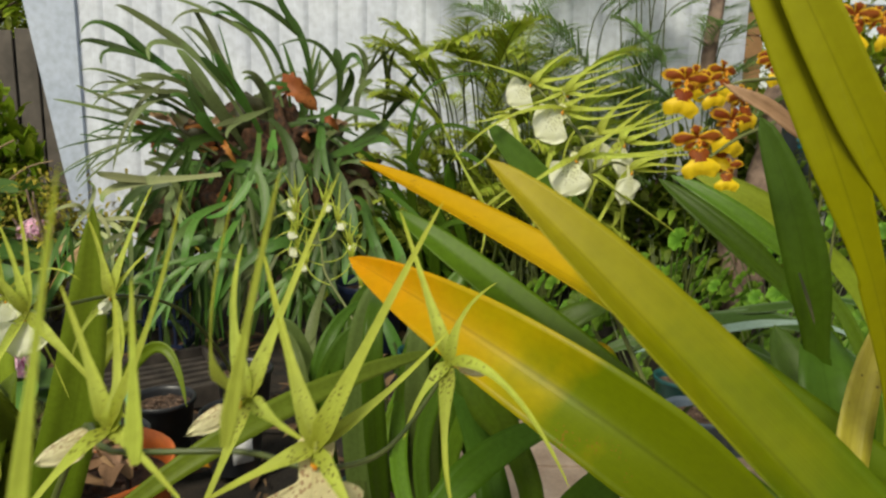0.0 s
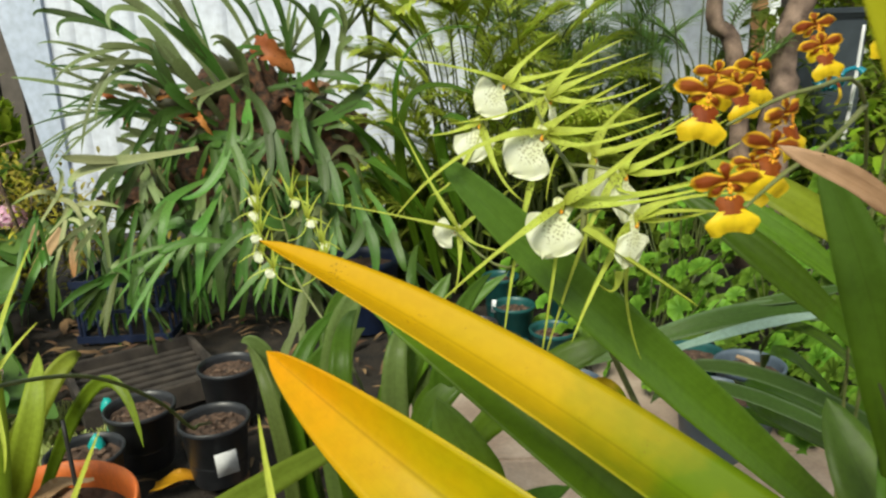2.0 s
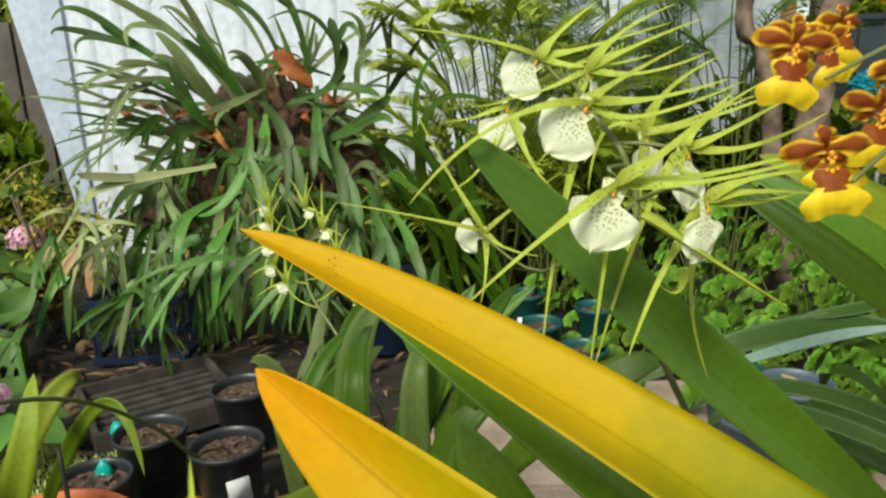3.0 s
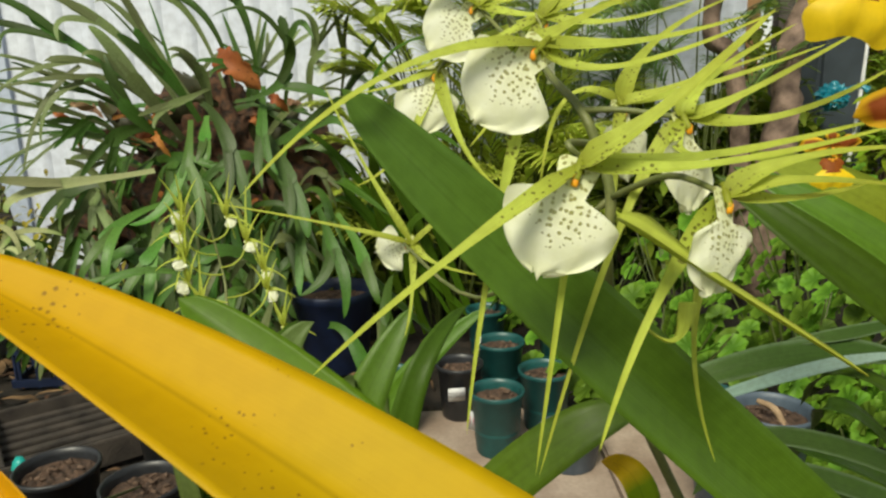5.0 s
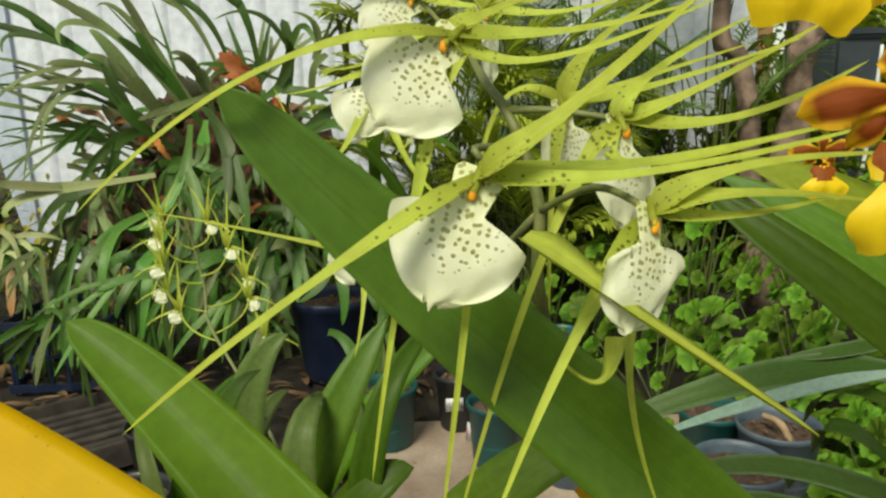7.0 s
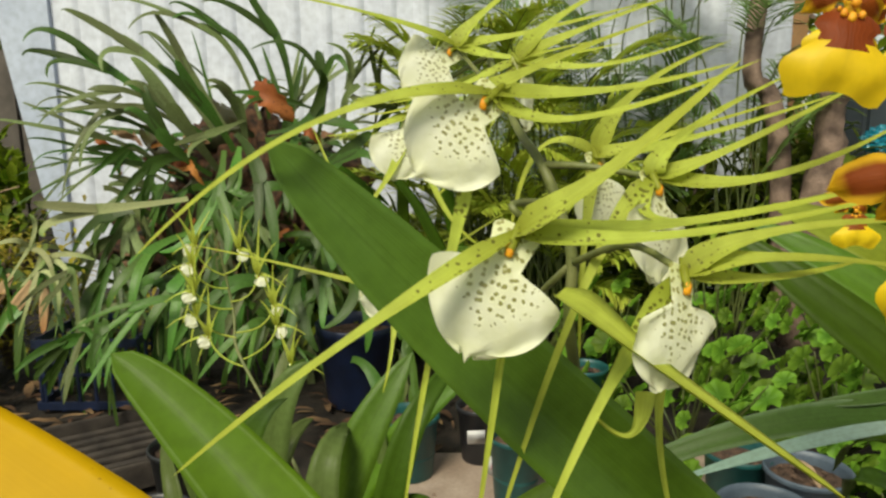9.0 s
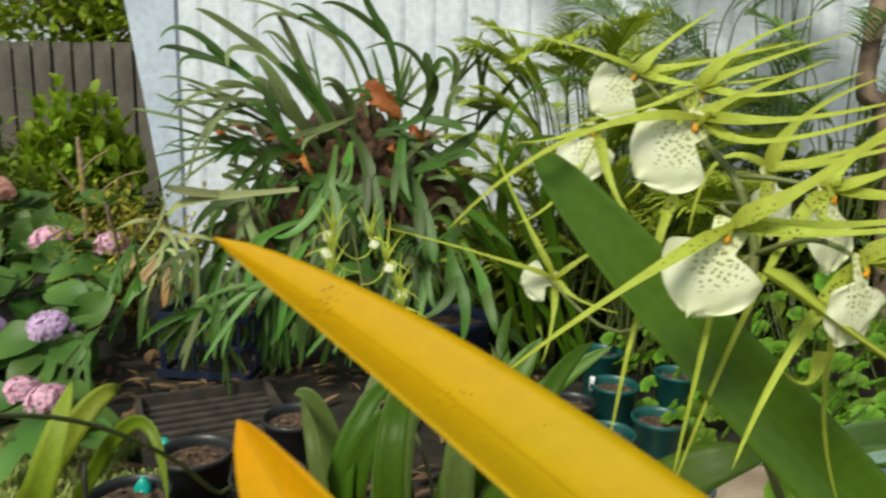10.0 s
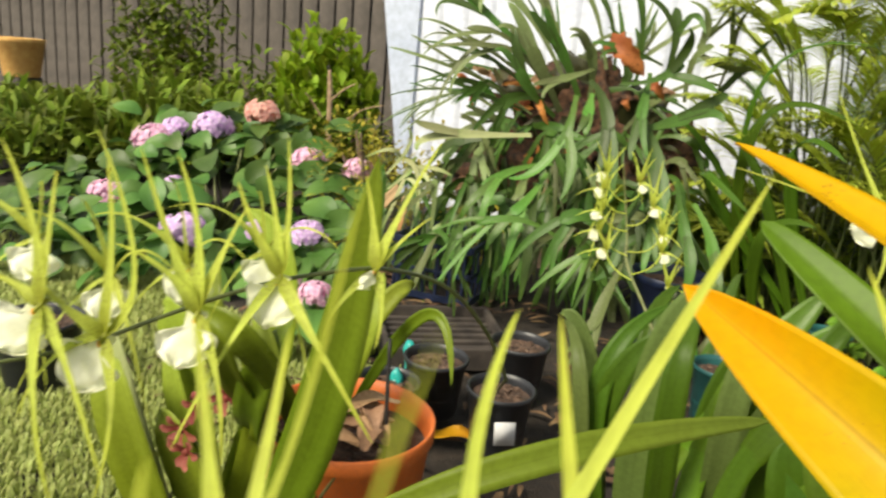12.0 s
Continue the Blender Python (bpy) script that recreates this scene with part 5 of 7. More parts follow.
def crate(place, w, d, h, turn):
    c = thing("milk_crate", place, "dark blue plastic crate with an open grid", "crate")
    for side in range(4):
        a = turn + side * math.pi / 2
        half, ln = (d / 2, w) if side % 2 == 0 else (w / 2, d)
        m = Matrix.Translation(place) @ Matrix.Rotation(a, 4, "Z")
        for name, centre, size in [("rail", (0, -half, 0.02 + k * (h - 0.04) / 2), (ln, 0.012, 0.03 if k != 1 else 0.012)) for k in range(3)] + [("bar", (-ln / 2 + ln * (k + 0.5) / 6, -half, h / 2), (0.012, 0.010, h)) for k in range(6)]:
            bm = bmesh.new()
            box(bm, centre, size, 0.0, 0.002)
            bmesh.ops.transform(bm, matrix=m, verts=bm.verts)
            part(name, bm, BLUE_PLASTIC, c, smooth=False)


crate((-1.27, 2.98, 0.000), 0.36, 0.36, 0.27, 0.05)
pot("plastic_tub", (-0.31, 2.92, 0.0), 0.15, 0.30, BLUE_PLASTIC, "dark blue plastic tub behind the orchid leaves", lip=0.03)

# dead leaves and bark scattered on the soil between the pots
bm = bmesh.new()
for k in range(420):
    p = Vector((rng.uniform(-1.75, 0.05), rng.uniform(1.45, 3.1), 0.0))
    a, q = rng.uniform(0, 6.28), rng.uniform(0.02, 0.06)
    d = Vector((math.cos(a), math.sin(a), rng.uniform(-0.1, 0.25))) * q
    blade(bm, p - d + Vector((0, 0, 0.008)), p + Vector((0, 0, 0.016)), p + d + Vector((0, 0, 0.010)), q * rng.uniform(0.25, 0.7), "oval", fold=0.3, n=4, thick=0, cols=2, wave=0.1, seed=k)
lone("leaf_litter", bm, LITTER, "dead brown leaves and bark on dark soil", "litter", kind="stuff")

# ---- staghorn fern ----
SF = Vector((-1.002, 3.750, 0.727))
stag = thing("staghorn_fern", (SF.x, SF.y, 0.0), "huge staghorn fern with grey-green forked fronds on a stump", "fern")
bm = bmesh.new()
tube(bm, [(SF.x, SF.y + 0.1, -0.05), (SF.x + 0.02, SF.y + 0.1, 0.4), (SF.x, SF.y + 0.1, 0.9)], [0.16, 0.13, 0.12], 14, rough=0.5)
part("stump", bm, BARK, stag, "rough dark stump")
bm = bmesh.new()
blob(bm, (SF.x + 0.05, SF.y + 0.05, SF.z), (0.30, 0.2, 0.32), 5, 0.35, 3.0)
blob(bm, (SF.x - 0.20, SF.y + 0.05, SF.z - 0.27), (0.44, 0.2, 0.24), 4, 0.4, 3.0)
blob(bm, (SF.x + 0.35, SF.y + 0.1, SF.z - 0.12), (0.28, 0.18, 0.3), 4, 0.4, 3.0)
part("root_mass", bm, STAG_BROWN, stag, "rusty brown mass of old shield fronds")


def antler(base, way, length, width, droop, forks, seed, material, facing=(0.15, -0.75, 0.6)):
    """A ribbon frond that rises from its foot, arches over and forks twice into blunt straps that hang."""
    r = random.Random(seed)
    bm = bmesh.new()
    base, way = Vector(base), Vector(way).normalized()
    down = Vector((0, 0, -1))
    sway = Vector((r.uniform(-0.14, 0.14), r.uniform(-0.08, 0.08), r.uniform(-0.03, 0.10))) * length
    fork = base + way * length * 0.55 + down * droop * length * 0.10 + sway
    mid = base + way * length * 0.30 - down * droop * length * 0.06 + sway * 0.35
    blade(bm, base, mid, fork, width, "frond", fold=0.22, n=12, up=facing, thick=0, cols=4, wave=0.03, seed=r.uniform(0, 6))
    heading = curve3(base, mid, fork, 1.0)[1].normalized()
    side = heading.cross(Vector(facing)).normalized()
    start0 = curve3(base, mid, fork, 0.80)[0]
    for k in range(forks):
        u = (k - (forks - 1) / 2) / max(1, (forks - 1) / 2)
        go = (heading + side * u * r.uniform(0.30, 0.62)).normalized()
        ln = length * r.uniform(0.40, 0.62)
        start = start0 + side * u * width * 0.18
        knee = start + go * ln * 0.52 + down * droop * ln * 0.06
        end = knee + (go * 0.8 + down * droop * r.uniform(0.25, 0.6)).normalized() * ln * 0.5
        blade(bm, start, knee, end, width * r.uniform(0.52, 0.68), "lobe", fold=0.22, n=12, up=facing, thick=0, cols=4, twist=r.uniform(-0.7, 0.7), wave=0.03, seed=r.uniform(0, 6))
        if r.random() < 0.7:
            q, d = curve3(start, knee, end, 0.42)
            d.normalize()
            turn = (d + side * r.choice((-1, 1)) * r.uniform(0.35, 0.7)).normalized()
            tip = q + turn * ln * 0.34 + down * droop * ln * 0.14
            blade(bm, q - d * width * 0.2, (q + tip) / 2 + turn * ln * 0.03 - down * droop * ln * 0.03, tip, width * 0.42, "lobe", fold=0.2, n=8, up=facing, thick=0, cols=4)
    return part("frond", bm, material, stag)


def frond(a, b, c, width, material, *lobes, facing=(0.1, -0.85, 0.5)):
    """One forked frond: stalk from a through b to c, then lobes (middle, tip, width) that run on from c."""
    near = Vector(a).y < 3.1
    width *= 0.72 if near else 0.88
    lobes = tuple((m, e, w * (0.72 if near else 1.0)) for m, e, w in lobes)
    if not lobes:
        a, b, c = Vector(a), Vector(b), Vector(c)
        span = (c - a).length
        fork, d = curve3(a, b, c, 0.58)
        d.normalize()
        turn = 1 if round(a.x * 1000) % 2 else -1
        out = d.cross(Vector(facing)).normalized() * turn
        lobes = ((curve3(a, b, c, 0.8)[0] - out * span * 0.02, c, width * 0.62),
                 (fork + d * span * 0.17 + out * span * 0.06, fork + d * span * 0.30 + out * span * 0.14 - Vector((0, 0, span * 0.06)), width * 0.50))
        b, c = curve3(a, b, c, 0.29)[0], fork
    bm = bmesh.new()
    blade(bm, a, b, c, width, "frond", fold=0.22, n=16, up=facing, thick=0, cols=4, wave=0.02)
    for m, e, w in lobes:
        back = curve3(a, b, c, 0.70)[0]
        lean = (Vector(m) - Vector(c)) * 0.12
        blade(bm, back + lean, m, e, min(w * 1.3, width * 0.85), "lobe", fold=0.22, n=14, up=facing, thick=0, cols=4, twist=0.25)
    return part("frond", bm, material, stag)


# fronds that stand up against the shed wall
frond((-0.940, 3.500, 0.974), (-1.088, 3.450, 1.248), (-1.190, 3.400, 1.462), 0.047, STAG_GREY)
frond((-0.992, 3.500, 0.961), (-1.156, 3.400, 1.221), (-1.345, 3.350, 1.366), 0.051, STAG_GREY, ((-1.413, 3.300, 1.420), (-1.477, 3.250, 1.444), 0.039), ((-1.337, 3.300, 1.293), (-1.336, 3.250, 1.210), 0.027))
frond((-1.019, 3.500, 0.937), (-1.248, 3.350, 1.148), (-1.469, 3.300, 1.316), 0.047, STAG, ((-1.521, 3.250, 1.366), (-1.614, 3.200, 1.321), 0.027), ((-1.563, 3.250, 1.289), (-1.618, 3.200, 1.269), 0.027), ((-1.506, 3.250, 1.255), (-1.530, 3.200, 1.185), 0.023))
frond((-0.814, 3.550, 1.024), (-0.904, 3.500, 1.299), (-1.031, 3.450, 1.411), 0.039, STAG_GREY, ((-1.156, 3.400, 1.450), (-1.272, 3.350, 1.377), 0.02), ((-1.203, 3.400, 1.485), (-1.325, 3.350, 1.489), 0.017))
frond((-0.775, 3.550, 1.024), (-0.829, 3.500, 1.275), (-0.975, 3.500, 1.405), 0.039, STAG, ((-1.029, 3.450, 1.445), (-1.109, 3.400, 1.423), 0.023), ((-1.052, 3.450, 1.480), (-1.118, 3.400, 1.477), 0.019))
frond((-0.674, 3.550, 0.963), (-0.681, 3.500, 1.275), (-0.787, 3.500, 1.462), 0.048, STAG, ((-0.881, 3.450, 1.483), (-0.984, 3.400, 1.489), 0.027), ((-0.795, 3.450, 1.511), (-0.813, 3.400, 1.603), 0.027))
frond((-0.573, 3.550, 0.914), (-0.522, 3.500, 1.133), (-0.545, 3.500, 1.309), 0.048, STAG, ((-0.451, 3.450, 1.270), (-0.395, 3.400, 1.197), 0.027), ((-0.643, 3.450, 1.328), (-0.798, 3.400, 1.300), 0.02))
frond((-0.447, 3.550, 0.915), (-0.437, 3.500, 1.085), (-0.355, 3.450, 1.154), 0.045, STAG_GREY, ((-0.266, 3.400, 1.071), (-0.156, 3.350, 1.082), 0.031), ((-0.403, 3.450, 1.269), (-0.484, 3.400, 1.322), 0.031))
frond((-0.446, 3.550, 0.940), (-0.375, 3.500, 1.227), (-0.162, 3.400, 1.353), 0.025, STAG_GREY)
frond((-0.371, 3.550, 0.891), (-0.265, 3.500, 1.026), (-0.138, 3.400, 1.197), 0.039, STAG)
frond((-0.321, 3.550, 0.965), (-0.290, 3.500, 1.180), (-0.312, 3.400, 1.321), 0.031, STAG_GREY)
# the fan of narrow fronds out to the side
frond((-1.129, 3.500, 0.786), (-1.459, 3.350, 0.972), (-1.760, 3.200, 1.033), 0.03, STAG_GREY)
frond((-1.156, 3.500, 0.773), (-1.439, 3.350, 0.894), (-1.645, 3.200, 0.954), 0.023, STAG)
frond((-1.098, 3.500, 0.886), (-1.376, 3.350, 1.090), (-1.628, 3.200, 1.159), 0.028, STAG_GREY)
frond((-1.125, 3.500, 0.861), (-1.354, 3.350, 1.043), (-1.616, 3.200, 1.069), 0.027, STAG)
frond((-1.154, 3.500, 0.798), (-1.340, 3.400, 0.851), (-1.490, 3.300, 0.859), 0.03, STAG)
frond((-1.096, 3.500, 0.936), (-1.226, 3.350, 1.114), (-1.406, 3.250, 1.143), 0.036, STAG_GREY, ((-1.454, 3.200, 1.097), (-1.563, 3.150, 1.002), 0.02), ((-1.416, 3.200, 0.962), (-1.466, 3.100, 0.719), 0.02))
frond((-1.071, 3.500, 0.911), (-1.180, 3.350, 1.056), (-1.328, 3.300, 1.066), 0.039, STAG_GREY, ((-1.366, 3.200, 0.996), (-1.410, 3.150, 0.829), 0.023), ((-1.372, 3.200, 1.074), (-1.559, 3.150, 1.040), 0.022))
frond((-1.185, 3.500, 0.697), (-1.319, 3.400, 0.766), (-1.410, 3.350, 0.756), 0.047, STAG_GREY)
# broad fronds over the crown
frond((-0.962, 3.400, 0.819), (-1.065, 3.250, 1.054), (-1.196, 3.200, 1.261), 0.074, STAG_GREY)
frond((-0.970, 3.350, 0.798), (-1.096, 3.200, 0.964), (-1.155, 3.200, 1.163), 0.062, STAG)
frond((-0.885, 3.400, 0.892), (-0.987, 3.300, 1.112), (-1.094, 3.200, 1.228), 0.066, STAG)
frond((-0.836, 3.400, 0.892), (-0.834, 3.300, 1.090), (-0.913, 3.200, 1.163), 0.058, STAG_GREY)
frond((-0.816, 3.350, 1.022), (-0.909, 3.200, 0.966), (-1.010, 3.100, 0.927), 0.047, STAG_GREY)
frond((-0.550, 3.450, 1.060), (-0.669, 3.300, 1.102), (-0.812, 3.200, 1.120), 0.043, STAG)
# dead shields, curled and torn, over the root mass
for k in range(70):
    a = SF + Vector((rng.uniform(-0.62, 0.52), rng.uniform(-0.20, -0.10), rng.uniform(-0.40, 0.26)))
    d = Vector((rng.uniform(-1, 1), rng.uniform(-0.5, 0.0), rng.uniform(-1, 0.4))).normalized() * rng.uniform(0.06, 0.16)
    leaf(stag, a, a + d * 0.5 + Vector((0, -0.03, 0.01)), a + d, rng.uniform(0.03, 0.07), rng.choice((STAG_BROWN, OLD_SHIELD, OLD_SHIELD, DRY, SHIELD_ORANGE)), profile="ragged", name="shield_frond", fold=rng.uniform(-0.3, 0.5), n=7, up=(0, -1, 0.2), wave=0.25, cols=4, thick=0, seed=k)
# the thick pale ribbon
frond((-1.034, 3.250, 0.711), (-1.229, 3.100, 0.696), (-1.377, 2.950, 0.697), 0.062, STAG_PALE, ((-1.390, 2.900, 0.724), (-1.412, 2.850, 0.741), 0.04), ((-1.383, 2.900, 0.667), (-1.394, 2.850, 0.621), 0.05))
# hanging forked fronds in front
frond((-0.803, 3.050, 0.909), (-0.787, 2.950, 0.806), (-0.795, 2.900, 0.704), 0.066, STAG_FRESH, ((-0.870, 2.850, 0.615), (-0.965, 2.800, 0.577), 0.042), ((-0.731, 2.850, 0.634), (-0.746, 2.800, 0.521), 0.050))
frond((-0.757, 3.050, 0.968), (-0.631, 2.900, 0.832), (-0.564, 2.800, 0.542), 0.072, STAG)
frond((-0.530, 3.050, 1.021), (-0.513, 2.900, 0.873), (-0.508, 2.800, 0.709), 0.058, STAG)
frond((-0.727, 3.000, 0.924), (-0.710, 2.900, 0.851), (-0.699, 2.850, 0.771), 0.062, STAG_FRESH)
frond((-0.521, 3.000, 0.847), (-0.428, 2.850, 0.710), (-0.355, 2.750, 0.521), 0.090, STAG)
frond((-0.638, 3.050, 0.969), (-0.474, 2.900, 1.001), (-0.403, 2.900, 1.069), 0.062, STAG, ((-0.383, 2.850, 1.124), (-0.392, 2.800, 1.176), 0.05), ((-0.326, 2.850, 1.002), (-0.260, 2.800, 0.975), 0.045))
frond((-0.543, 3.000, 0.806), (-0.356, 2.900, 0.875), (-0.229, 2.850, 0.974), 0.085, STAG)
frond((-0.851, 3.000, 0.631), (-0.965, 2.850, 0.599), (-1.048, 2.750, 0.524), 0.060, STAG_FRESH, ((-1.068, 2.700, 0.474), (-1.103, 2.700, 0.393), 0.04), ((-1.007, 2.700, 0.476), (-1.017, 2.680, 0.321), 0.05))
frond((-0.856, 2.950, 0.596), (-0.865, 2.800, 0.518), (-0.907, 2.720, 0.454), 0.062, STAG_FRESH, ((-0.943, 2.680, 0.383), (-0.968, 2.660, 0.309), 0.04), ((-0.875, 2.680, 0.366), (-0.893, 2.660, 0.232), 0.045))
frond((-0.881, 2.900, 0.561), (-0.829, 2.750, 0.449), (-0.843, 2.700, 0.361), 0.060, STAG, ((-0.879, 2.680, 0.286), (-0.924, 2.660, 0.210), 0.04), ((-0.810, 2.680, 0.268), (-0.812, 2.660, 0.134), 0.045))
frond((-0.420, 2.900, 0.571), (-0.391, 2.800, 0.470), (-0.390, 2.720, 0.330), 0.055, STAG_FRESH)
frond((-0.338, 2.900, 0.594), (-0.292, 2.800, 0.512), (-0.265, 2.750, 0.445), 0.068, STAG, ((-0.305, 2.700, 0.398), (-0.382, 2.680, 0.342), 0.04), ((-0.233, 2.700, 0.380), (-0.242, 2.680, 0.259), 0.05))
frond((-0.277, 2.900, 0.575), (-0.203, 2.800, 0.495), (-0.165, 2.720, 0.416), 0.062, STAG_FRESH, ((-0.141, 2.680, 0.369), (-0.120, 2.660, 0.309), 0.04))
frond((-0.482, 2.900, 0.549), (-0.491, 2.800, 0.467), (-0.488, 2.740, 0.401), 0.060, STAG, ((-0.499, 2.700, 0.333), (-0.553, 2.680, 0.277), 0.04), ((-0.440, 2.700, 0.334), (-0.399, 2.680, 0.263), 0.04))
# the young clump with pale stalks
frond((-1.695, 3.050, 0.403), (-1.568, 3.000, 0.529), (-1.485, 2.950, 0.605), 0.036, STAG_PALE, ((-1.568, 2.920, 0.597), (-1.677, 2.900, 0.548), 0.045), ((-1.463, 2.920, 0.652), (-1.469, 2.900, 0.697), 0.05), ((-1.416, 2.900, 0.528), (-1.390, 2.880, 0.404), 0.060))
frond((-1.601, 3.050, 0.382), (-1.526, 3.000, 0.485), (-1.442, 2.950, 0.584), 0.036, STAG_PALE, ((-1.363, 2.900, 0.508), (-1.311, 2.880, 0.393), 0.050), ((-1.337, 2.900, 0.551), (-1.229, 2.880, 0.532), 0.030))
frond((-1.649, 3.050, 0.381), (-1.539, 3.000, 0.463), (-1.458, 2.950, 0.518), 0.034, STAG_PALE, ((-1.521, 2.920, 0.369), (-1.565, 2.900, 0.239), 0.045), ((-1.404, 2.920, 0.416), (-1.430, 2.900, 0.222), 0.045))
seed = 100
# more upright fronds behind
for deg, ln in ((22, 0.62), (48, 0.68), (72, 0.75), (96, 0.8), (116, 0.9), (131, 0.95), (146, 1.0), (160, 1.0), (171, 1.0), (181, 0.95), (10, 0.62)):
    ang = radians(deg + rng.uniform(-5, 5))
    base = SF + Vector((rng.uniform(-0.20, 0.28) + 0.12 * math.cos(ang), rng.uniform(-0.1, 0.08), rng.uniform(-0.1, 0.15)))
    antler(base, (math.cos(ang), rng.uniform(-0.3, 0.2), math.sin(ang) * 0.95), ln * rng.uniform(0.85, 1.05), (0.030 if deg > 125 else 0.044) * rng.uniform(0.85, 1.15), rng.uniform(0.3, 0.9), rng.choice((2, 2, 3)), seed, rng.choice((STAG, STAG_GREY)))
    seed += 1
# a tangle over the root mass
for k in range(30):
    base = SF + Vector((rng.uniform(-0.42, 0.5), rng.uniform(-0.44, -0.26), rng.uniform(-0.28, 0.14)))
    antler(base, (rng.uniform(-0.9, 0.9), rng.uniform(-0.4, 0.0), rng.uniform(-0.5, 0.9)), rng.uniform(0.28, 0.46), rng.uniform(0.04, 0.066), rng.uniform(0.6, 1.4), 2, seed, rng.choice((STAG, STAG_GREY, STAG_FRESH)), (rng.uniform(-0.7, 0.7), -0.7, rng.uniform(-0.3, 0.8)))
    seed += 1
# hanging fronds round the front and both flanks
for k in range(52):
    x = rng.uniform(-0.85, 0.72)
    low = k % 2 == 0
    base = SF + Vector((x * 0.75, rng.uniform(-0.36, -0.12) - 0.25 * low, rng.uniform(-0.46, -0.02) - 0.25 * abs(x) ** 2 - 0.10 * low))
    antler(base, (x * 0.5 + rng.uniform(-0.45, 0.45), rng.uniform(-0.7, -0.15), rng.uniform(-0.8, 0.4)), rng.uniform(0.40, 0.66), rng.uniform(0.032, 0.058), rng.uniform(0.8, 1.8), rng.choice((2, 2, 3)), seed, rng.choice((STAG, STAG, STAG_GREY, STAG_FRESH)), (rng.uniform(-0.7, 0.7), -0.7, rng.uniform(-0.3, 0.8)))
    seed += 1
# young plants lower down in front
for k in range(30):
    base = Vector((rng.uniform(-1.65, 0.0), rng.uniform(2.6, 3.2), rng.uniform(0.2, 0.46)))
    antler(base, (rng.uniform(-0.7, 0.7), rng.uniform(-0.7, 0.0), rng.uniform(-0.5, 0.6)), rng.uniform(0.32, 0.55), rng.uniform(0.032, 0.058), rng.uniform(0.8, 1.8), rng.choice((2, 2, 3)), seed, rng.choice((STAG, STAG, STAG_GREY, STAG_FRESH)), (rng.uniform(-0.7, 0.7), -0.7, rng.uniform(-0.3, 0.8)))
    seed += 1
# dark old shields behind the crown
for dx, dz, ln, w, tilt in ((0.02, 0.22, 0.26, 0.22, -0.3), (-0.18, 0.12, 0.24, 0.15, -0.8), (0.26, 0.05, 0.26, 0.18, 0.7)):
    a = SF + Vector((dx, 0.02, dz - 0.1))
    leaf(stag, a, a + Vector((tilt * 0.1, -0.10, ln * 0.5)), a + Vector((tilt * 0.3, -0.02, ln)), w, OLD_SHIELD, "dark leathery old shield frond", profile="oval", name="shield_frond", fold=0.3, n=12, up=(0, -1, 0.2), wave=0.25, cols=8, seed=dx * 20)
for a, b, w in (((-0.762, 3.300, 1.135), (-0.598, 3.300, 1.007), 0.14), ((-0.578, 3.350, 0.966), (-0.507, 3.350, 0.915), 0.06), ((-1.035, 3.300, 0.847), (-0.964, 3.250, 0.763), 0.045), ((-0.863, 3.200, 0.668), (-0.801, 3.200, 0.623), 0.05)):
    leaf(stag, a, (Vector(a) + Vector(b)) / 2 + Vector((0, -0.05, 0.03)), b, w, SHIELD_ORANGE, "rust-brown papery shield frond", profile="ragged", name="shield_frond", fold=0.3, n=18, up=(0, -1, 0.2), wave=0.10, cols=8, seed=w * 90)
for k, (a, b, w) in enumerate((((-1.738, 3.000, 0.195), (-1.543, 3.000, 0.427), 0.05), ((-1.532, 3.000, 0.212), (-1.500, 3.000, 0.402), 0.04), ((-1.777, 3.050, 0.279), (-1.662, 3.050, 0.444), 0.04))):
    leaf(stag, b, (Vector(a) + Vector(b)) / 2, a, w, TAN, "dead tan frond tip", profile="sword", name="frond", fold=0.4, n=8, up=(0, -1, 0))

# ---- palms and ferns by the shed ----
def palm(place, n, height, length, seed, material, leaflets=22, lw=0.014, label="clump of fine-leaved bamboo palm", lean=(0, 0)):
    r = random.Random(seed)
    p = thing("palm", place, label, "palm", "palms by the shed")
    for k in range(n):
        a = r.uniform(0, 6.28)
        base = Vector(place) + Vector((r.uniform(-0.08, 0.08), r.uniform(-0.08, 0.08), 0))
        top = base + Vector((math.cos(a) * 0.15 + lean[0], math.sin(a) * 0.1 + lean[1], height * r.uniform(0.3, 1.0)))
        end = top + Vector((math.cos(a) * length, math.sin(a) * length * 0.6, length * r.uniform(0.0, 1.0)))
        bm = bmesh.new()
        tube(bm, [base, (base + top) / 2 + Vector((0.02, 0, 0)), top, (top + end) / 2 + Vector((0, 0, 0.06)), end], [0.006, 0.005, 0.004, 0.0025, 0.001], 5, mat=1)
        for j in range(leaflets):
            s = 0.08 + 0.92 * j / leaflets
            q, d = curve3(top, (top + end) / 2 + Vector((0, 0, 0.06)), end, s)
            d.normalize()
            for sgn in (-1, 1):
                sd = d.cross(Vector((0, 0, 1))).normalized() * sgn
                go = (sd + d * 0.8 + Vector((0, 0, r.uniform(-0.2, 0.35)))).normalized()
                ln = length * 0.55 * math.sin(math.pi * min(0.95, s * 0.8 + 0.2)) * r.uniform(0.8, 1.1)
                blade(bm, q, q + go * ln * 0.5, q + go * ln - Vector((0, 0, ln * 0.2)), lw, "sword", fold=0.3, n=4, thick=0, cols=2)
        part("frond", bm, [material, DARK_STEM], p)
    return p


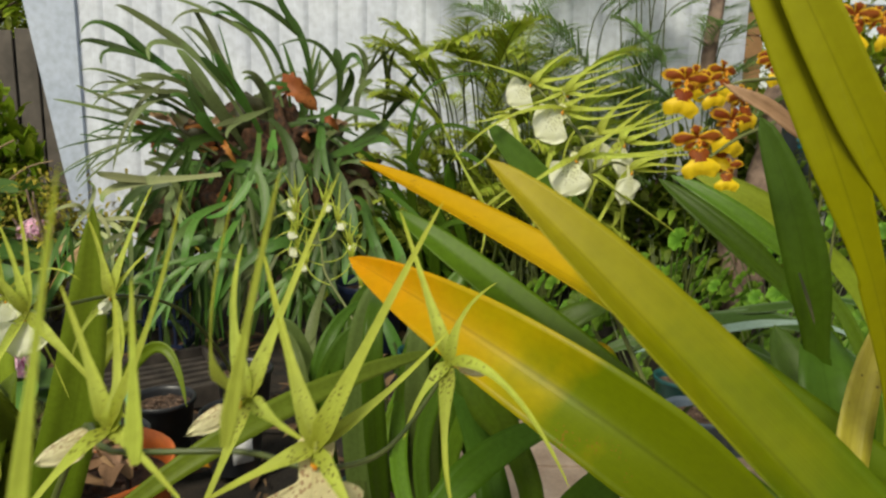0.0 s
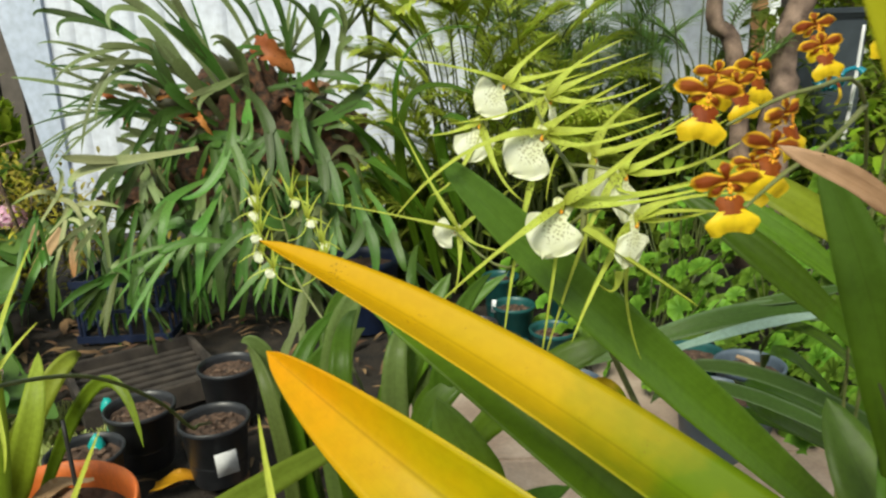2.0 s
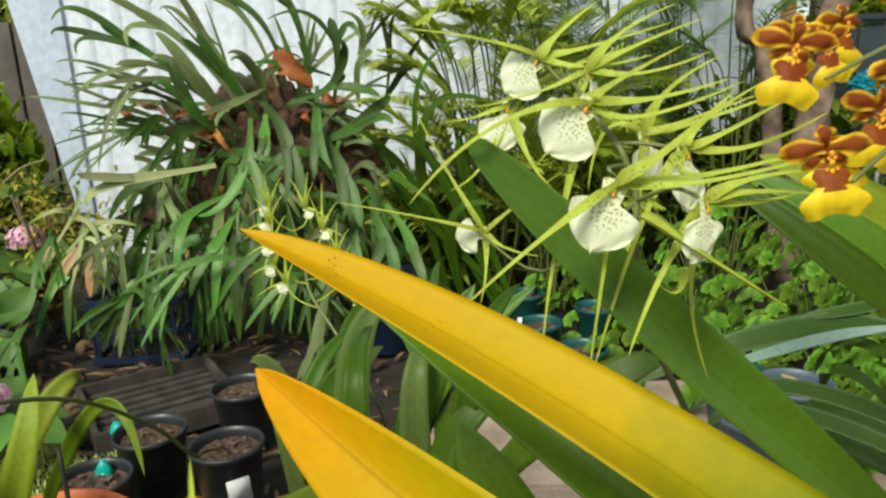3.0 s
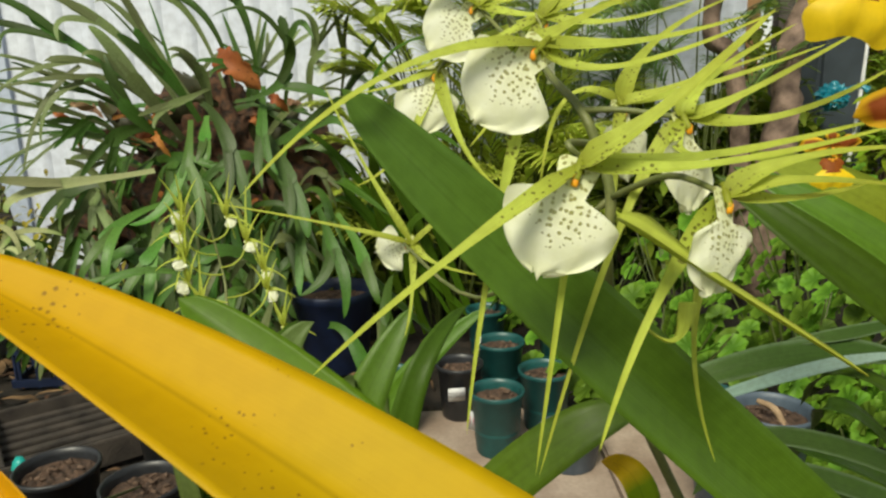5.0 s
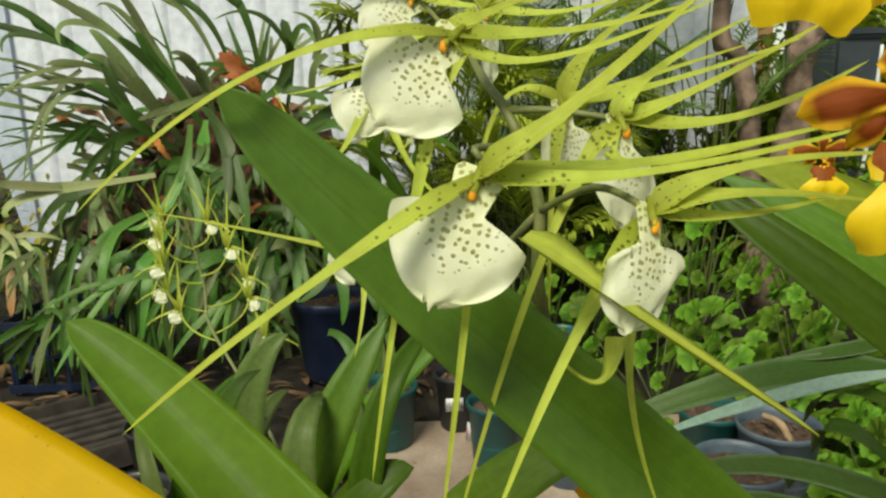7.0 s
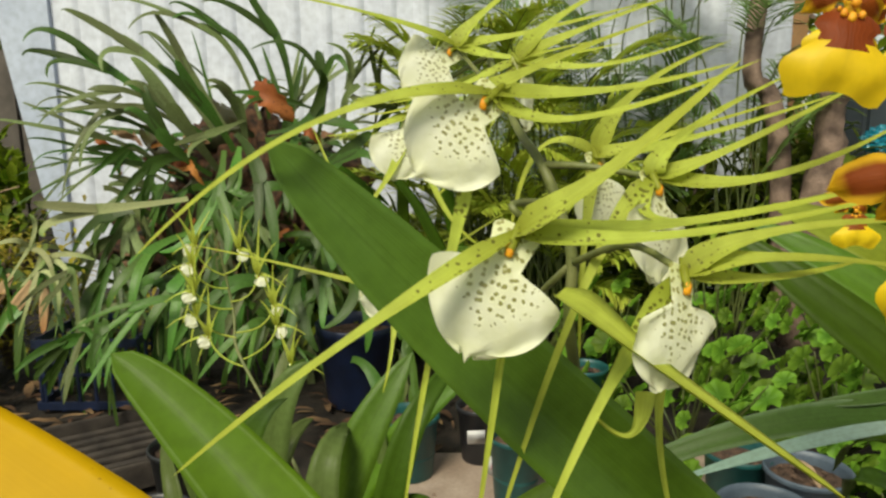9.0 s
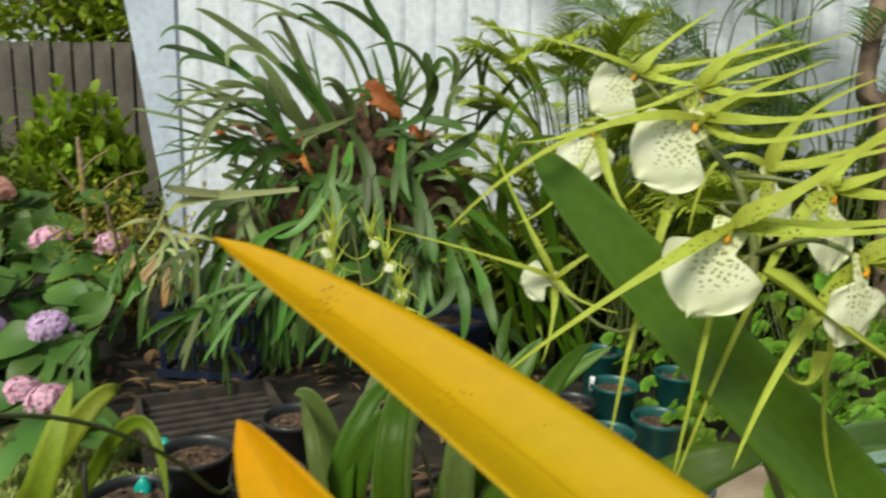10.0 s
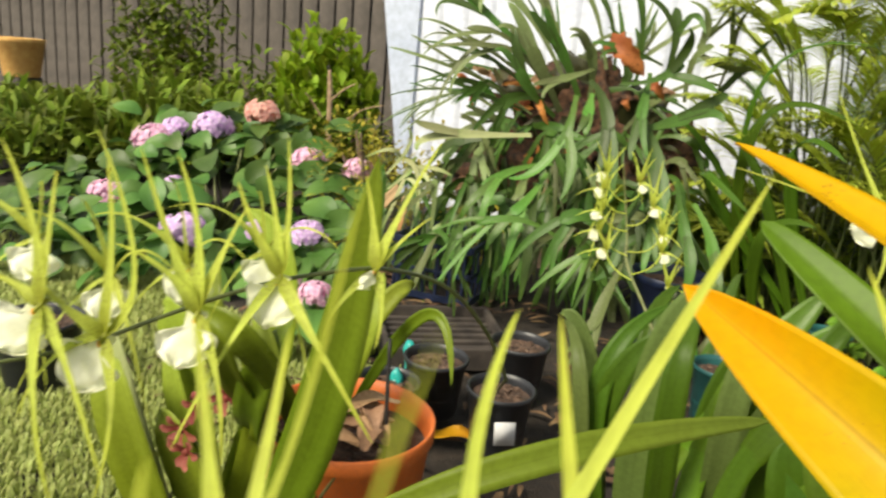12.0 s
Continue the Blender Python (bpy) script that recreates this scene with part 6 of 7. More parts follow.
for k, (x, y, h, ln) in enumerate(((0.15, 4.0, 1.35, 0.45), (0.55, 3.9, 1.5, 0.5), (0.95, 4.0, 1.55, 0.5), (1.3, 3.8, 1.4, 0.45), (0.75, 4.3, 1.9, 0.55), (1.15, 4.3, 2.0, 0.55), (0.35, 4.3, 1.8, 0.5))):
    palm((x, y, 0.0), 4 if x < 0.5 else 12, h, ln, 40 + k, PALM, 24, 0.012)
for k, (x, y, h, ln) in enumerate(((0.12, 3.35, 1.25, 0.34), (0.32, 3.35, 1.32, 0.36), (0.12, 3.5, 0.95, 0.42), (0.45, 3.3, 0.9, 0.4))):
    palm((x, y, 0.0), 20, h, ln, 60 + k, FERN, 30, 0.013, "yellow-green feathery fern clump")

# ---- geranium bed ----
def scallop_mesh(seed):
    bm = bmesh.new()
    uv = bm.loops.layers.uv.verify()
    r = random.Random(seed)
    n, lobes = 42, 7
    centre = bm.verts.new((0, 0, 0))
    rings = []
    for i, rad in enumerate((0.45, 1.0)):
        ring = []
        for j in range(n):
            a = 2 * math.pi * (j / n) + 0.12
            edge = 1 - 0.13 * (0.5 + 0.5 * math.cos(a * lobes)) * (i > 0) - 0.06 * (0.5 + 0.5 * math.cos(a * lobes * 3)) * (i > 0)
            if min(a, 2 * math.pi - a) < 0.35 and i:
                edge *= 0.5
            ring.append(bm.verts.new((rad * edge * math.cos(a), rad * edge * math.sin(a), 0.14 * rad * rad + 0.05 * math.cos(a * lobes) * rad + r.uniform(-0.03, 0.03))))
        rings.append(ring)
    for j in range(n):
        f = bm.faces.new((centre, rings[0][j], rings[0][(j + 1) % n]))
        for loop, at in zip(f.loops, ((0.2, 0), (0.2, 0.45), (0.2, 0.45))):
            loop[uv].uv = at
        f = bm.faces.new((rings[0][j], rings[1][j], rings[1][(j + 1) % n], rings[0][(j + 1) % n]))
        for loop, at in zip(f.loops, ((0.2, 0.45), (0.2, 1), (0.2, 1), (0.2, 0.45))):
            loop[uv].uv = at
    return finish("leaf", bm, GERANIUM)


SCALLOPS = [scallop_mesh(s) for s in (1, 2, 3)]
for g, (cx, cy, rad, top) in enumerate(((0.75, 2.55, 0.42, 0.34), (1.2, 2.5, 0.45, 0.42), (1.6, 2.4, 0.45, 0.45), (1.0, 3.0, 0.45, 0.55), (1.5, 3.0, 0.5, 0.6), (0.62, 3.0, 0.35, 0.45), (1.35, 2.15, 0.34, 0.30), (1.12, 2.02, 0.22, 0.20), (1.95, 2.7, 0.5, 0.5), (1.9, 3.4, 0.5, 0.6))):
    ger = thing("geranium", (cx, cy, 0.0), "bright green scalloped geranium leaves in a low mound", "geranium", "geranium mounds")
    for k in range(14):
        bm = bmesh.new()
        a, q = rng.uniform(0, 6.28), rng.uniform(0.1, 0.8) * rad
        tube(bm, [(cx, cy, 0), (cx + q * 0.6 * math.cos(a), cy + q * 0.6 * math.sin(a), top * 0.4), (cx + q * math.cos(a), cy + q * math.sin(a), top * 0.8)], [0.005, 0.004, 0.002], 4)
        part("stem", bm, DARK_STEM, ger)
    for k in range(72):
        a, q = rng.uniform(0, 6.28), math.sqrt(rng.random())
        h = top * (1 - 0.55 * q * q) * rng.uniform(0.2, 1.05)
        s = rng.uniform(0.03, 0.055)
        share("leaf", rng.choice(SCALLOPS), ger, pose(cx + rad * q * math.cos(a), cy + rad * q * math.sin(a), h, rng.uniform(25, 75), rng.uniform(-25, 25), rng.uniform(-130, -50)) @ Matrix.Diagonal((s, s, s, 1)))

# long grey-green straps between the pots and the geraniums
straps = thing("strap_lily", (1.15, 1.75, 0.0), "clump of long arching grey-green strap leaves", "lily")
for a, b, c, w, skin, root in (
    ((0.811, 1.450, 0.551), (0.595, 1.430, 0.588), (0.290, 1.410, 0.500), 0.044, BLUE_STRAP, (1.20, 1.60, 0.12)),
    ((0.740, 1.400, 0.596), (0.575, 1.360, 0.592), (0.380, 1.335, 0.545), 0.019, SILVER, (1.20, 1.55, 0.12)),
    ((0.838, 1.500, 0.618), (0.687, 1.450, 0.612), (0.600, 1.450, 0.603), 0.022, BLUE_STRAP, (1.25, 1.65, 0.12)),
    ((0.85, 1.0, 0.4), (0.492, 1.032, 0.640), (0.288, 1.027, 0.651), 0.022, BLUE_STRAP, None),
    ((0.85, 1.0, 0.38), (0.452, 0.979, 0.640), (0.286, 0.976, 0.653), 0.02, BLUE_STRAP, None)):
    leaf(straps, a, b, c, w, skin, root=root, fold=0.3, n=20, up=(0, -0.7, 0.7), thick=0.0015)
for b, c, w in (
    ((0.655, 1.3, 0.528), (0.594, 1.35, 0.506), 0.03),
    ((0.587, 1.2, 0.529), (0.542, 1.3, 0.486), 0.034),
    ((0.58, 1.15, 0.498), (0.546, 1.25, 0.503), 0.036),
    ((0.619, 1.3, 0.428), (0.512, 1.4, 0.384), 0.028),
    ((0.745, 1.4, 0.531), (0.659, 1.5, 0.473), 0.028)):
    leaf(straps, (1.05 + rng.uniform(-0.1, 0.1), 1.5, 0.1), b, c, w, DEEP, fold=0.35, n=18, up=(0, -0.5, 0.85), thick=0.0015)

# ---- tree trunks and things beyond ----
def trunk(name, points, radii, label):
    t = thing("tree", points[0], label, "tree")
    bm = bmesh.new()
    tube(bm, points, radii, 14, rough=0.6)
    part("trunk", bm, BARK, t)
    for k, (dx, dy, dz) in enumerate(((0.5, 0.2, 0.7), (-0.4, 0.3, 0.8))):
        bm = bmesh.new()
        start = Vector(points[-1]).lerp(Vector(points[-2]), 0.3 * k)
        tube(bm, [start, start + Vector((dx, dy, dz)) * 0.5 + Vector((0, 0, 0.08)), start + Vector((dx, dy, dz))], [radii[-1] * 0.7, radii[-1] * 0.5, radii[-1] * 0.25], 8, rough=0.4)
        part("limb", bm, BARK, t)


trunk("tree_trunk", [(1.595, 3.640, -0.020), (1.618, 3.600, 0.755), (1.634, 3.600, 1.044), (1.699, 3.600, 1.297), (2.3, 3.7, 2.6)], [0.09, 0.065, 0.055, 0.05, 0.05], "twisted brown tree trunk")
trunk("tree_trunk", [(1.560, 3.720, -0.020), (1.468, 3.700, 0.830), (1.402, 3.700, 1.104), (1.316, 3.700, 1.322), (1.5, 3.8, 2.6)], [0.06, 0.045, 0.04, 0.036, 0.035], "slender brown tree trunk")
screen = thing("timber_screen", (2.50, 6.2, 0.0), "narrow panel of stained timber slats behind the trees", "screen")
for k in range(10):
    bm = bmesh.new()
    box(bm, (2.50, 6.2, 0.1 + k * 0.19), (0.30, 0.03, 0.182), 0, 0.004)
    part("slat", bm, TIMBER_BROWN, screen, smooth=False)
bm = bmesh.new()
box(bm, (2.50, 6.24, 0.96), (0.26, 0.04, 1.92), 0, 0.004)
part("backing", bm, TIMBER_GREY, screen, smooth=False)
bm = bmesh.new()
box(bm, (2.86, 6.25, 0.95), (0.12, 0.12, 1.9), 0, 0.006)
lone("post", bm, TIMBER_GREY, "weathered grey timber post beside the slatted panel", "post", smooth=False)
bm = bmesh.new()
box(bm, (3.2, 6.25, 1.95), (1.9, 0.14, 0.07), 0, 0.006)
lone("beam", bm, TIMBER_GREY, "weathered grey timber beam lying on the post", "beam", smooth=False)
bm = bmesh.new()
bin_thing = thing("storage_bin", (2.20, 4.33, 0.0), "tall dark slate storage bin behind the trees", "bin")
box(bm, (2.20, 4.33, 0.60), (0.27, 0.27, 1.20), 0.1, 0.02)
part("body", bm, DARK_PAINT, bin_thing, smooth=False)
bm = bmesh.new()
box(bm, (2.20, 4.33, 1.225), (0.30, 0.30, 0.05), 0.1, 0.02)
part("lid", bm, DARK_PAINT, bin_thing, smooth=False)
# a crumpled bag tied to a white stick
stick = thing("garden_stick", (2.10, 3.95, 0.0), "thin white stick with a crumpled teal plastic bag tied on", "stick")
bm = bmesh.new()
tube(bm, [(2.10, 3.95, 0.0), (2.115, 3.93, 0.45), (2.13, 3.90, 0.83), (2.145, 3.90, 1.15)], [0.011, 0.011, 0.010, 0.008], 8, rough=0.2)
part("rod", bm, LABEL, stick)
bm = bmesh.new()
blob(bm, (1.995, 3.90, 0.895), (0.072, 0.055, 0.060), 4, 0.4, 9)
part("bag", bm, TEAL_BAG, stick, "crumpled teal plastic bag", smooth=False)
bm = bmesh.new()
tube(bm, [(2.04, 3.90, 0.905), (2.09, 3.90, 0.935), (2.135, 3.90, 0.94), (2.165, 3.89, 0.92)], [0.026, 0.012, 0.012, 0.02], 8, rough=0.5)
part("knot", bm, TEAL_BAG, stick)

# ---- hydrangea ----
hyd = thing("hydrangea", (-2.65, 3.05, 0.0), "hydrangea bush with pink and mauve flower heads", "hydrangea")


def oval_mesh(material, fold=0.25, seed=0, width=0.62):
    bm = bmesh.new()
    blade(bm, (0, 0, 0), (0, 0.5, 0.06), (0, 1, -0.08), width, "oval", fold=fold, n=8, thick=0, cols=4, wave=0.03, seed=seed)
    return finish("leaf", bm, material)


HYD_LEAF = [oval_mesh(HYDRANGEA, 0.25, s, 0.72) for s in (0, 2)]
for k in range(300):
    a, b = rng.uniform(0, 6.28), math.sqrt(rng.random())
    x, y = -2.72 + 0.95 * b * math.cos(a), 2.85 + 0.9 * b * math.sin(a)
    z = 0.03 + (0.12 + 0.48 * min(1.0, max(0.0, y - 2.6) / 0.75)) * rng.uniform(0.3, 0.95)
    s = rng.uniform(0.13, 0.21)
    share("leaf", rng.choice(HYD_LEAF), hyd, pose(x, y, z, rng.uniform(-10, 60)) @ pose(0, 0, 0, rng.uniform(-30, 25), rng.uniform(-35, 35), rng.uniform(0, 360)) @ Matrix.Diagonal((s, s, s, 1)))
for k in range(24):
    bm = bmesh.new()
    a, b = rng.uniform(0, 6.28), rng.uniform(0.1, 0.8)
    tube(bm, [(-2.65, 3.05, 0), (-2.65 + 0.4 * b * math.cos(a), 3.05 + 0.4 * b * math.sin(a), 0.15), (-2.65 + 0.8 * b * math.cos(a), 3.05 + 0.8 * b * math.sin(a), 0.28 + 0.15 * math.sin(a))], [0.01, 0.008, 0.005], 5)
    part("stem", bm, STEM, hyd)


def mophead(material, seed):
    bm = bmesh.new()
    r = random.Random(seed)
    for k in range(70):
        z = r.uniform(-0.3, 1)
        a = r.uniform(0, 6.28)
        q = math.sqrt(max(0, 1 - z * z))
        d = Vector((q * math.cos(a), q * math.sin(a), z * 0.8))
        x = d.orthogonal().normalized()
        y = d.cross(x).normalized()
        for j in range(4):
            e = (x * math.cos(j * 1.571 + k) + y * math.sin(j * 1.571 + k)) * 0.32
            h = 0.90 + 0.16 * math.sin(k * 2.4)
            blade(bm, d * h, d * (h + 0.07) + e * 0.5, d * (h + 0.02) + e * 0.95, 0.27, "oval", fold=-0.2, n=3, up=d, thick=0, cols=2)
    blob(bm, (0, 0, 0.03), (0.66, 0.66, 0.52), 2, 0.1, 3)
    return finish("flower_head", bm, material)


HEADS = {"p": mophead(PINK, 1), "m": mophead(MAUVE, 2), "s": mophead(SALMON, 3)}
for p, c, s in (((-2.960, 3.350, 0.509), "m", 0.085), ((-3.137, 3.250, 0.476), "m", 0.07), ((-3.199, 3.150, 0.400), "p", 0.10), ((-2.735, 3.500, 0.604), "s", 0.08), ((-2.186, 3.200, 0.429), "p", 0.07), ((-1.886, 3.200, 0.428), "p", 0.06), ((-3.100, 2.750, 0.158), "p", 0.085), ((-3.341, 2.700, 0.066), "p", 0.07), ((-2.340, 2.500, 0.157), "m", 0.08), ((-2.004, 2.600, 0.206), "m", 0.05), ((-1.741, 2.600, 0.235), "m", 0.06), ((-1.619, 2.300, 0.118), "p", 0.045), ((-1.319, 2.050, 0.210), "p", 0.045), ((-2.792, 2.900, 0.254), "m", 0.045)):
    s *= 1.22
    bm = bmesh.new()
    tube(bm, [(p[0] + 0.03, p[1] + 0.05, -0.01), (p[0] + 0.02, p[1] + 0.02, p[2] * 0.5), p], [0.007, 0.006, 0.005], 5)
    part("stem", bm, STEM, hyd)
    for k in range(7):
        q = rng.uniform(0.15, 0.21)
        share("leaf", rng.choice(HYD_LEAF), hyd, pose(p[0], p[1], max(0.02, p[2] - rng.uniform(0.03, 0.12)), rng.uniform(10, 35)) @ pose(0, 0, 0, rng.uniform(-15, 10), rng.uniform(-20, 20), k * 51 + rng.uniform(-15, 15)) @ Matrix.Translation((0, s * 0.5, 0)) @ Matrix.Diagonal((q, q, q, 1)))
    share("flower_head", HEADS[c], hyd, Matrix.Translation(p) @ Matrix.Rotation(rng.uniform(0, 6), 4, "Z") @ Matrix.Diagonal((s, s, s, 1)))


# ---- shrubs, undergrowth, trees ----
def bush(name, place, radii, count, leaf_meshes, size, label, category, material_stem=BARK, kind="", group="", upright=0.0, trunk_r=0.02):
    """A bush of many small leaves on branching stems."""
    b = thing(name, place, label, category, group, kind)
    c = Vector(place)
    for k in range(10):
        bm = bmesh.new()
        a, q = rng.uniform(0, 6.28), rng.uniform(0.2, 0.9)
        tip = c + Vector((radii[0] * q * math.cos(a), radii[1] * q * math.sin(a), radii[2] * rng.uniform(0.8, 1.9)))
        tube(bm, [c, c.lerp(tip, 0.5) + Vector((0, 0, radii[2] * 0.2)), tip], [trunk_r, trunk_r * 0.6, trunk_r * 0.2], 5, rough=0.2)
        part("branch", bm, material_stem, b)
    src = leaf_meshes[0]
    bm = bmesh.new()
    for k in range(count):
        d = Vector((rng.gauss(0, 1), rng.gauss(0, 1), rng.gauss(0, 1))).normalized() * rng.random() ** 0.45
        lump = 1 + 0.35 * noise.noise(d * 2.3 + c)
        p = c + Vector((d.x * radii[0], d.y * radii[1], radii[2] + d.z * radii[2])) * 1.0
        p = c + (p - c) * lump
        s = size * rng.uniform(0.6, 1.25)
        a, e = rng.uniform(0, 6.28), rng.uniform(-0.7, 0.9) + upright
        way = Vector((math.cos(a) * math.cos(e), math.sin(a) * math.cos(e), math.sin(e)))
        blade(bm, p, p + way * s * 0.5 + Vector((0, 0, s * 0.06)), p + way * s - Vector((0, 0, s * 0.1)), s * leaf_meshes[1], "oval", fold=0.25, n=3, thick=0, cols=2)
    ob = part("foliage", bm, src, b)
    return b


bush("shrub", (-3.45, 5.2, 0.0), (0.46, 0.32, 0.56), 1500, (SHRUB, 0.42), 0.15, "rounded green shrub beside the shed", "shrub", upright=0.7)
bush("shrub", (-4.3, 5.6, 0.0), (0.7, 0.5, 0.42), 900, (SHADE_LEAF, 0.4), 0.13, "dark green garden shrub", "shrub")
bush("shrub", (-5.3, 5.4, 0.0), (0.9, 0.5, 0.40), 1000, (SHADE_LEAF, 0.3), 0.15, "dark leafy undergrowth before the fence", "shrub")
bush("shrub", (-3.3, 5.0, 0.0), (0.6, 0.4, 0.30), 800, (SHADE_LEAF, 0.4), 0.12, "dark green garden shrub", "shrub")
bush("shrub", (-4.0, 4.0, 0.0), (0.6, 0.5, 0.30), 700, (SHADE_LEAF, 0.22), 0.2, "grassy dark undergrowth before the fence", "shrub", upright=0.6)
bush("shrub", (-1.85, 3.25, 0.0), (0.42, 0.28, 0.34), 1500, (OLIVE, 0.35), 0.045, "low olive-yellow small-leaved plant", "shrub")
bush("shrub", (-1.3, 3.35, 0.0), (0.35, 0.2, 0.16), 600, (OLIVE, 0.3), 0.05, "low olive-green trailing plant", "shrub")
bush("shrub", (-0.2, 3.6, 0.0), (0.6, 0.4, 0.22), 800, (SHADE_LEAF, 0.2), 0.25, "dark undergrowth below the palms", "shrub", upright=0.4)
bush("shrub", (2.6, 3.6, 0.0), (0.7, 0.6, 0.5), 900, (SHRUB, 0.4), 0.12, "green garden shrub behind the geraniums", "shrub")
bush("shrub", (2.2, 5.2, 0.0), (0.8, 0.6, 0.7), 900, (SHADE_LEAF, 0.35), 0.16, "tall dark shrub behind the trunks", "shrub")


bush("shrub", (-3.9, 4.6, 0.0), (0.9, 0.5, 0.26), 1200, (SHADE_LEAF, 0.25), 0.2, "dark leafy undergrowth beside the hydrangea", "shrub", upright=0.5)
bush("shrub", (-4.6, 3.6, 0.0), (0.9, 0.7, 0.22), 1200, (SHADE_LEAF, 0.25), 0.2, "dark leafy undergrowth beside the lawn", "shrub", upright=0.5)
bush("shrub", (-5.8, 4.6, 0.0), (1.0, 0.7, 0.20), 1200, (SHADE_LEAF, 0.3), 0.2, "dark leafy undergrowth before the fence", "shrub", upright=0.3)

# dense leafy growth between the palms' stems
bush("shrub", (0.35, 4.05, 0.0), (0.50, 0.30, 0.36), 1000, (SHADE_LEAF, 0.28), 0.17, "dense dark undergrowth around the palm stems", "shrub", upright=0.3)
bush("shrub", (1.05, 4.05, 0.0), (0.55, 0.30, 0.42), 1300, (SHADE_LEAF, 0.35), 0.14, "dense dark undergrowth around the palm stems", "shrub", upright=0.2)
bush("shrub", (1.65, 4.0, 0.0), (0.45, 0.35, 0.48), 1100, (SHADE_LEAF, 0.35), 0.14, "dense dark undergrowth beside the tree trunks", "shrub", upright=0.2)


def tree(place, height, radii, count, size, label):
    t = thing("tree", place, label, "tree")
    c = Vector(place)
    bm = bmesh.new()
    top = c + Vector((0, 0, height))
    tube(bm, [c, c + Vector((0.05, 0, height * 0.5)), top], [0.11, 0.08, 0.05], 10, rough=0.4)
    for k in range(14):
        a = rng.uniform(0, 6.28)
        end = top + Vector((radii[0] * 0.8 * math.cos(a), radii[1] * 0.8 * math.sin(a), rng.uniform(-0.2, 0.9) * radii[2]))
        tube(bm, [c.lerp(top, rng.uniform(0.6, 0.95)), c.lerp(end, 0.8) + Vector((0, 0, 0.15 * height)), end], [0.04, 0.025, 0.008], 6)
    part("trunk", bm, BARK, t)
    bm = bmesh.new()
    for k in range(count):
        d = Vector((rng.gauss(0, 1), rng.gauss(0, 1), rng.gauss(0, 1))).normalized() * rng.random() ** 0.5
        p = top + Vector((d.x * radii[0], d.y * radii[1], d.z * radii[2])) * (1 + 0.5 * noise.noise(d * 2.5 + c))
        s = size * rng.uniform(0.6, 1.3)
        way = Vector((rng.uniform(-1, 1), rng.uniform(-1, 1), rng.uniform(-0.8, 0.4))).normalized()
        blade(bm, p, p + way * s * 0.5, p + way * s, s * 0.4, "oval", fold=0.2, n=2, thick=0, cols=2)
    part("crown", bm, TREE_LEAF, t)


tree((-4.6, 10.0, 0.0), 2.4, (1.8, 1.3, 1.2), 3600, 0.22, "sunlit leafy tree beyond the fence")
tree((-7.0, 10.5, 0.0), 2.6, (2.2, 1.6, 1.3), 4200, 0.22, "sunlit leafy tree beyond the fence")
tree((-10.5, 11.0, 0.0), 2.8, (2.4, 1.6, 1.4), 2600, 0.22, "sunlit leafy tree beyond the fence")
tree((4.4, 7.6, 0.0), 1.5, (1.7, 1.0, 1.2), 2600, 0.2, "leafy garden tree behind the timber post")
tree((7.4, 7.8, 0.0), 1.7, (1.9, 1.2, 1.4), 2400, 0.22, "leafy garden tree at the back of the garden")
bush("shrub", (3.3, 5.4, 0.0), (0.8, 0.5, 0.62), 1000, (SHADE_LEAF, 0.35), 0.15, "dark leafy shrub beneath the timber beam", "shrub")
bush("shrub", (-5.9, 5.9, 0.0), (0.85, 0.35, 0.80), 1500, (SHADE_LEAF, 0.35), 0.15, "tall leafy shrub before the fence", "shrub")
pp = Vector((-7.85, 5.600, 0.57))
pot("clay_pot", (pp.x, pp.y, pp.z - 0.17), 0.25, 0.42, CLAY, "sunlit orange clay pot on a stand", lip=0.05)
bm = bmesh.new()
box(bm, (pp.x, pp.y, (pp.z - 0.17) / 2), (0.3, 0.3, max(0.05, pp.z - 0.17)), 0, 0.01)
lone("plant_stand", bm, TIMBER_GREY, "dark timber stand under the clay pot", "stand", smooth=False)

# red-flowered orchid beside the orange pot
red = thing("red_orchid", (-0.75, 0.98, 0.0), "small orchid with dark red blooms beside the orange pot", "orchid")
for p in ((-0.771, 0.920, 0.424), (-0.751, 0.994, 0.450), (-0.775, 0.958, 0.444), (-0.744, 0.904, 0.404)):
    bm = bmesh.new()
    blob(bm, p, (0.006, 0.006, 0.006), 2, 0.3, 3)
    bloom = part("bloom", bm, RED, red, at=p)
    for j in range(6):
        a = j * 1.05 + rng.uniform(-0.3, 0.3)
        d = Vector((math.cos(a), rng.uniform(-0.7, 0.1), math.sin(a))) * rng.uniform(0.022, 0.034)
        bm = bmesh.new()
        blade(bm, p, Vector(p) + d * 0.6, Vector(p) + d, 0.014, "petal", fold=0.2, n=6, up=(0, -1, 0), thick=0, wave=0.12)
        part("petal", bm, RED, bloom)
    bm = bmesh.new()
    tube(bm, [(-0.75, 0.98, 0.02), (-0.76, 0.99, 0.3), p], [0.004, 0.003, 0.002], 6)
    part("stem", bm, DARK_STEM, red)

def red_leaf(dx, dy, b, c, width, material):
    leaf(red, (-0.78 + dx, 1.0 + dy, 0.1), b, c, width, material, fold=0.3, n=18, thick=0.0016, up=(0.1, -1, 0.3), profile="sword")


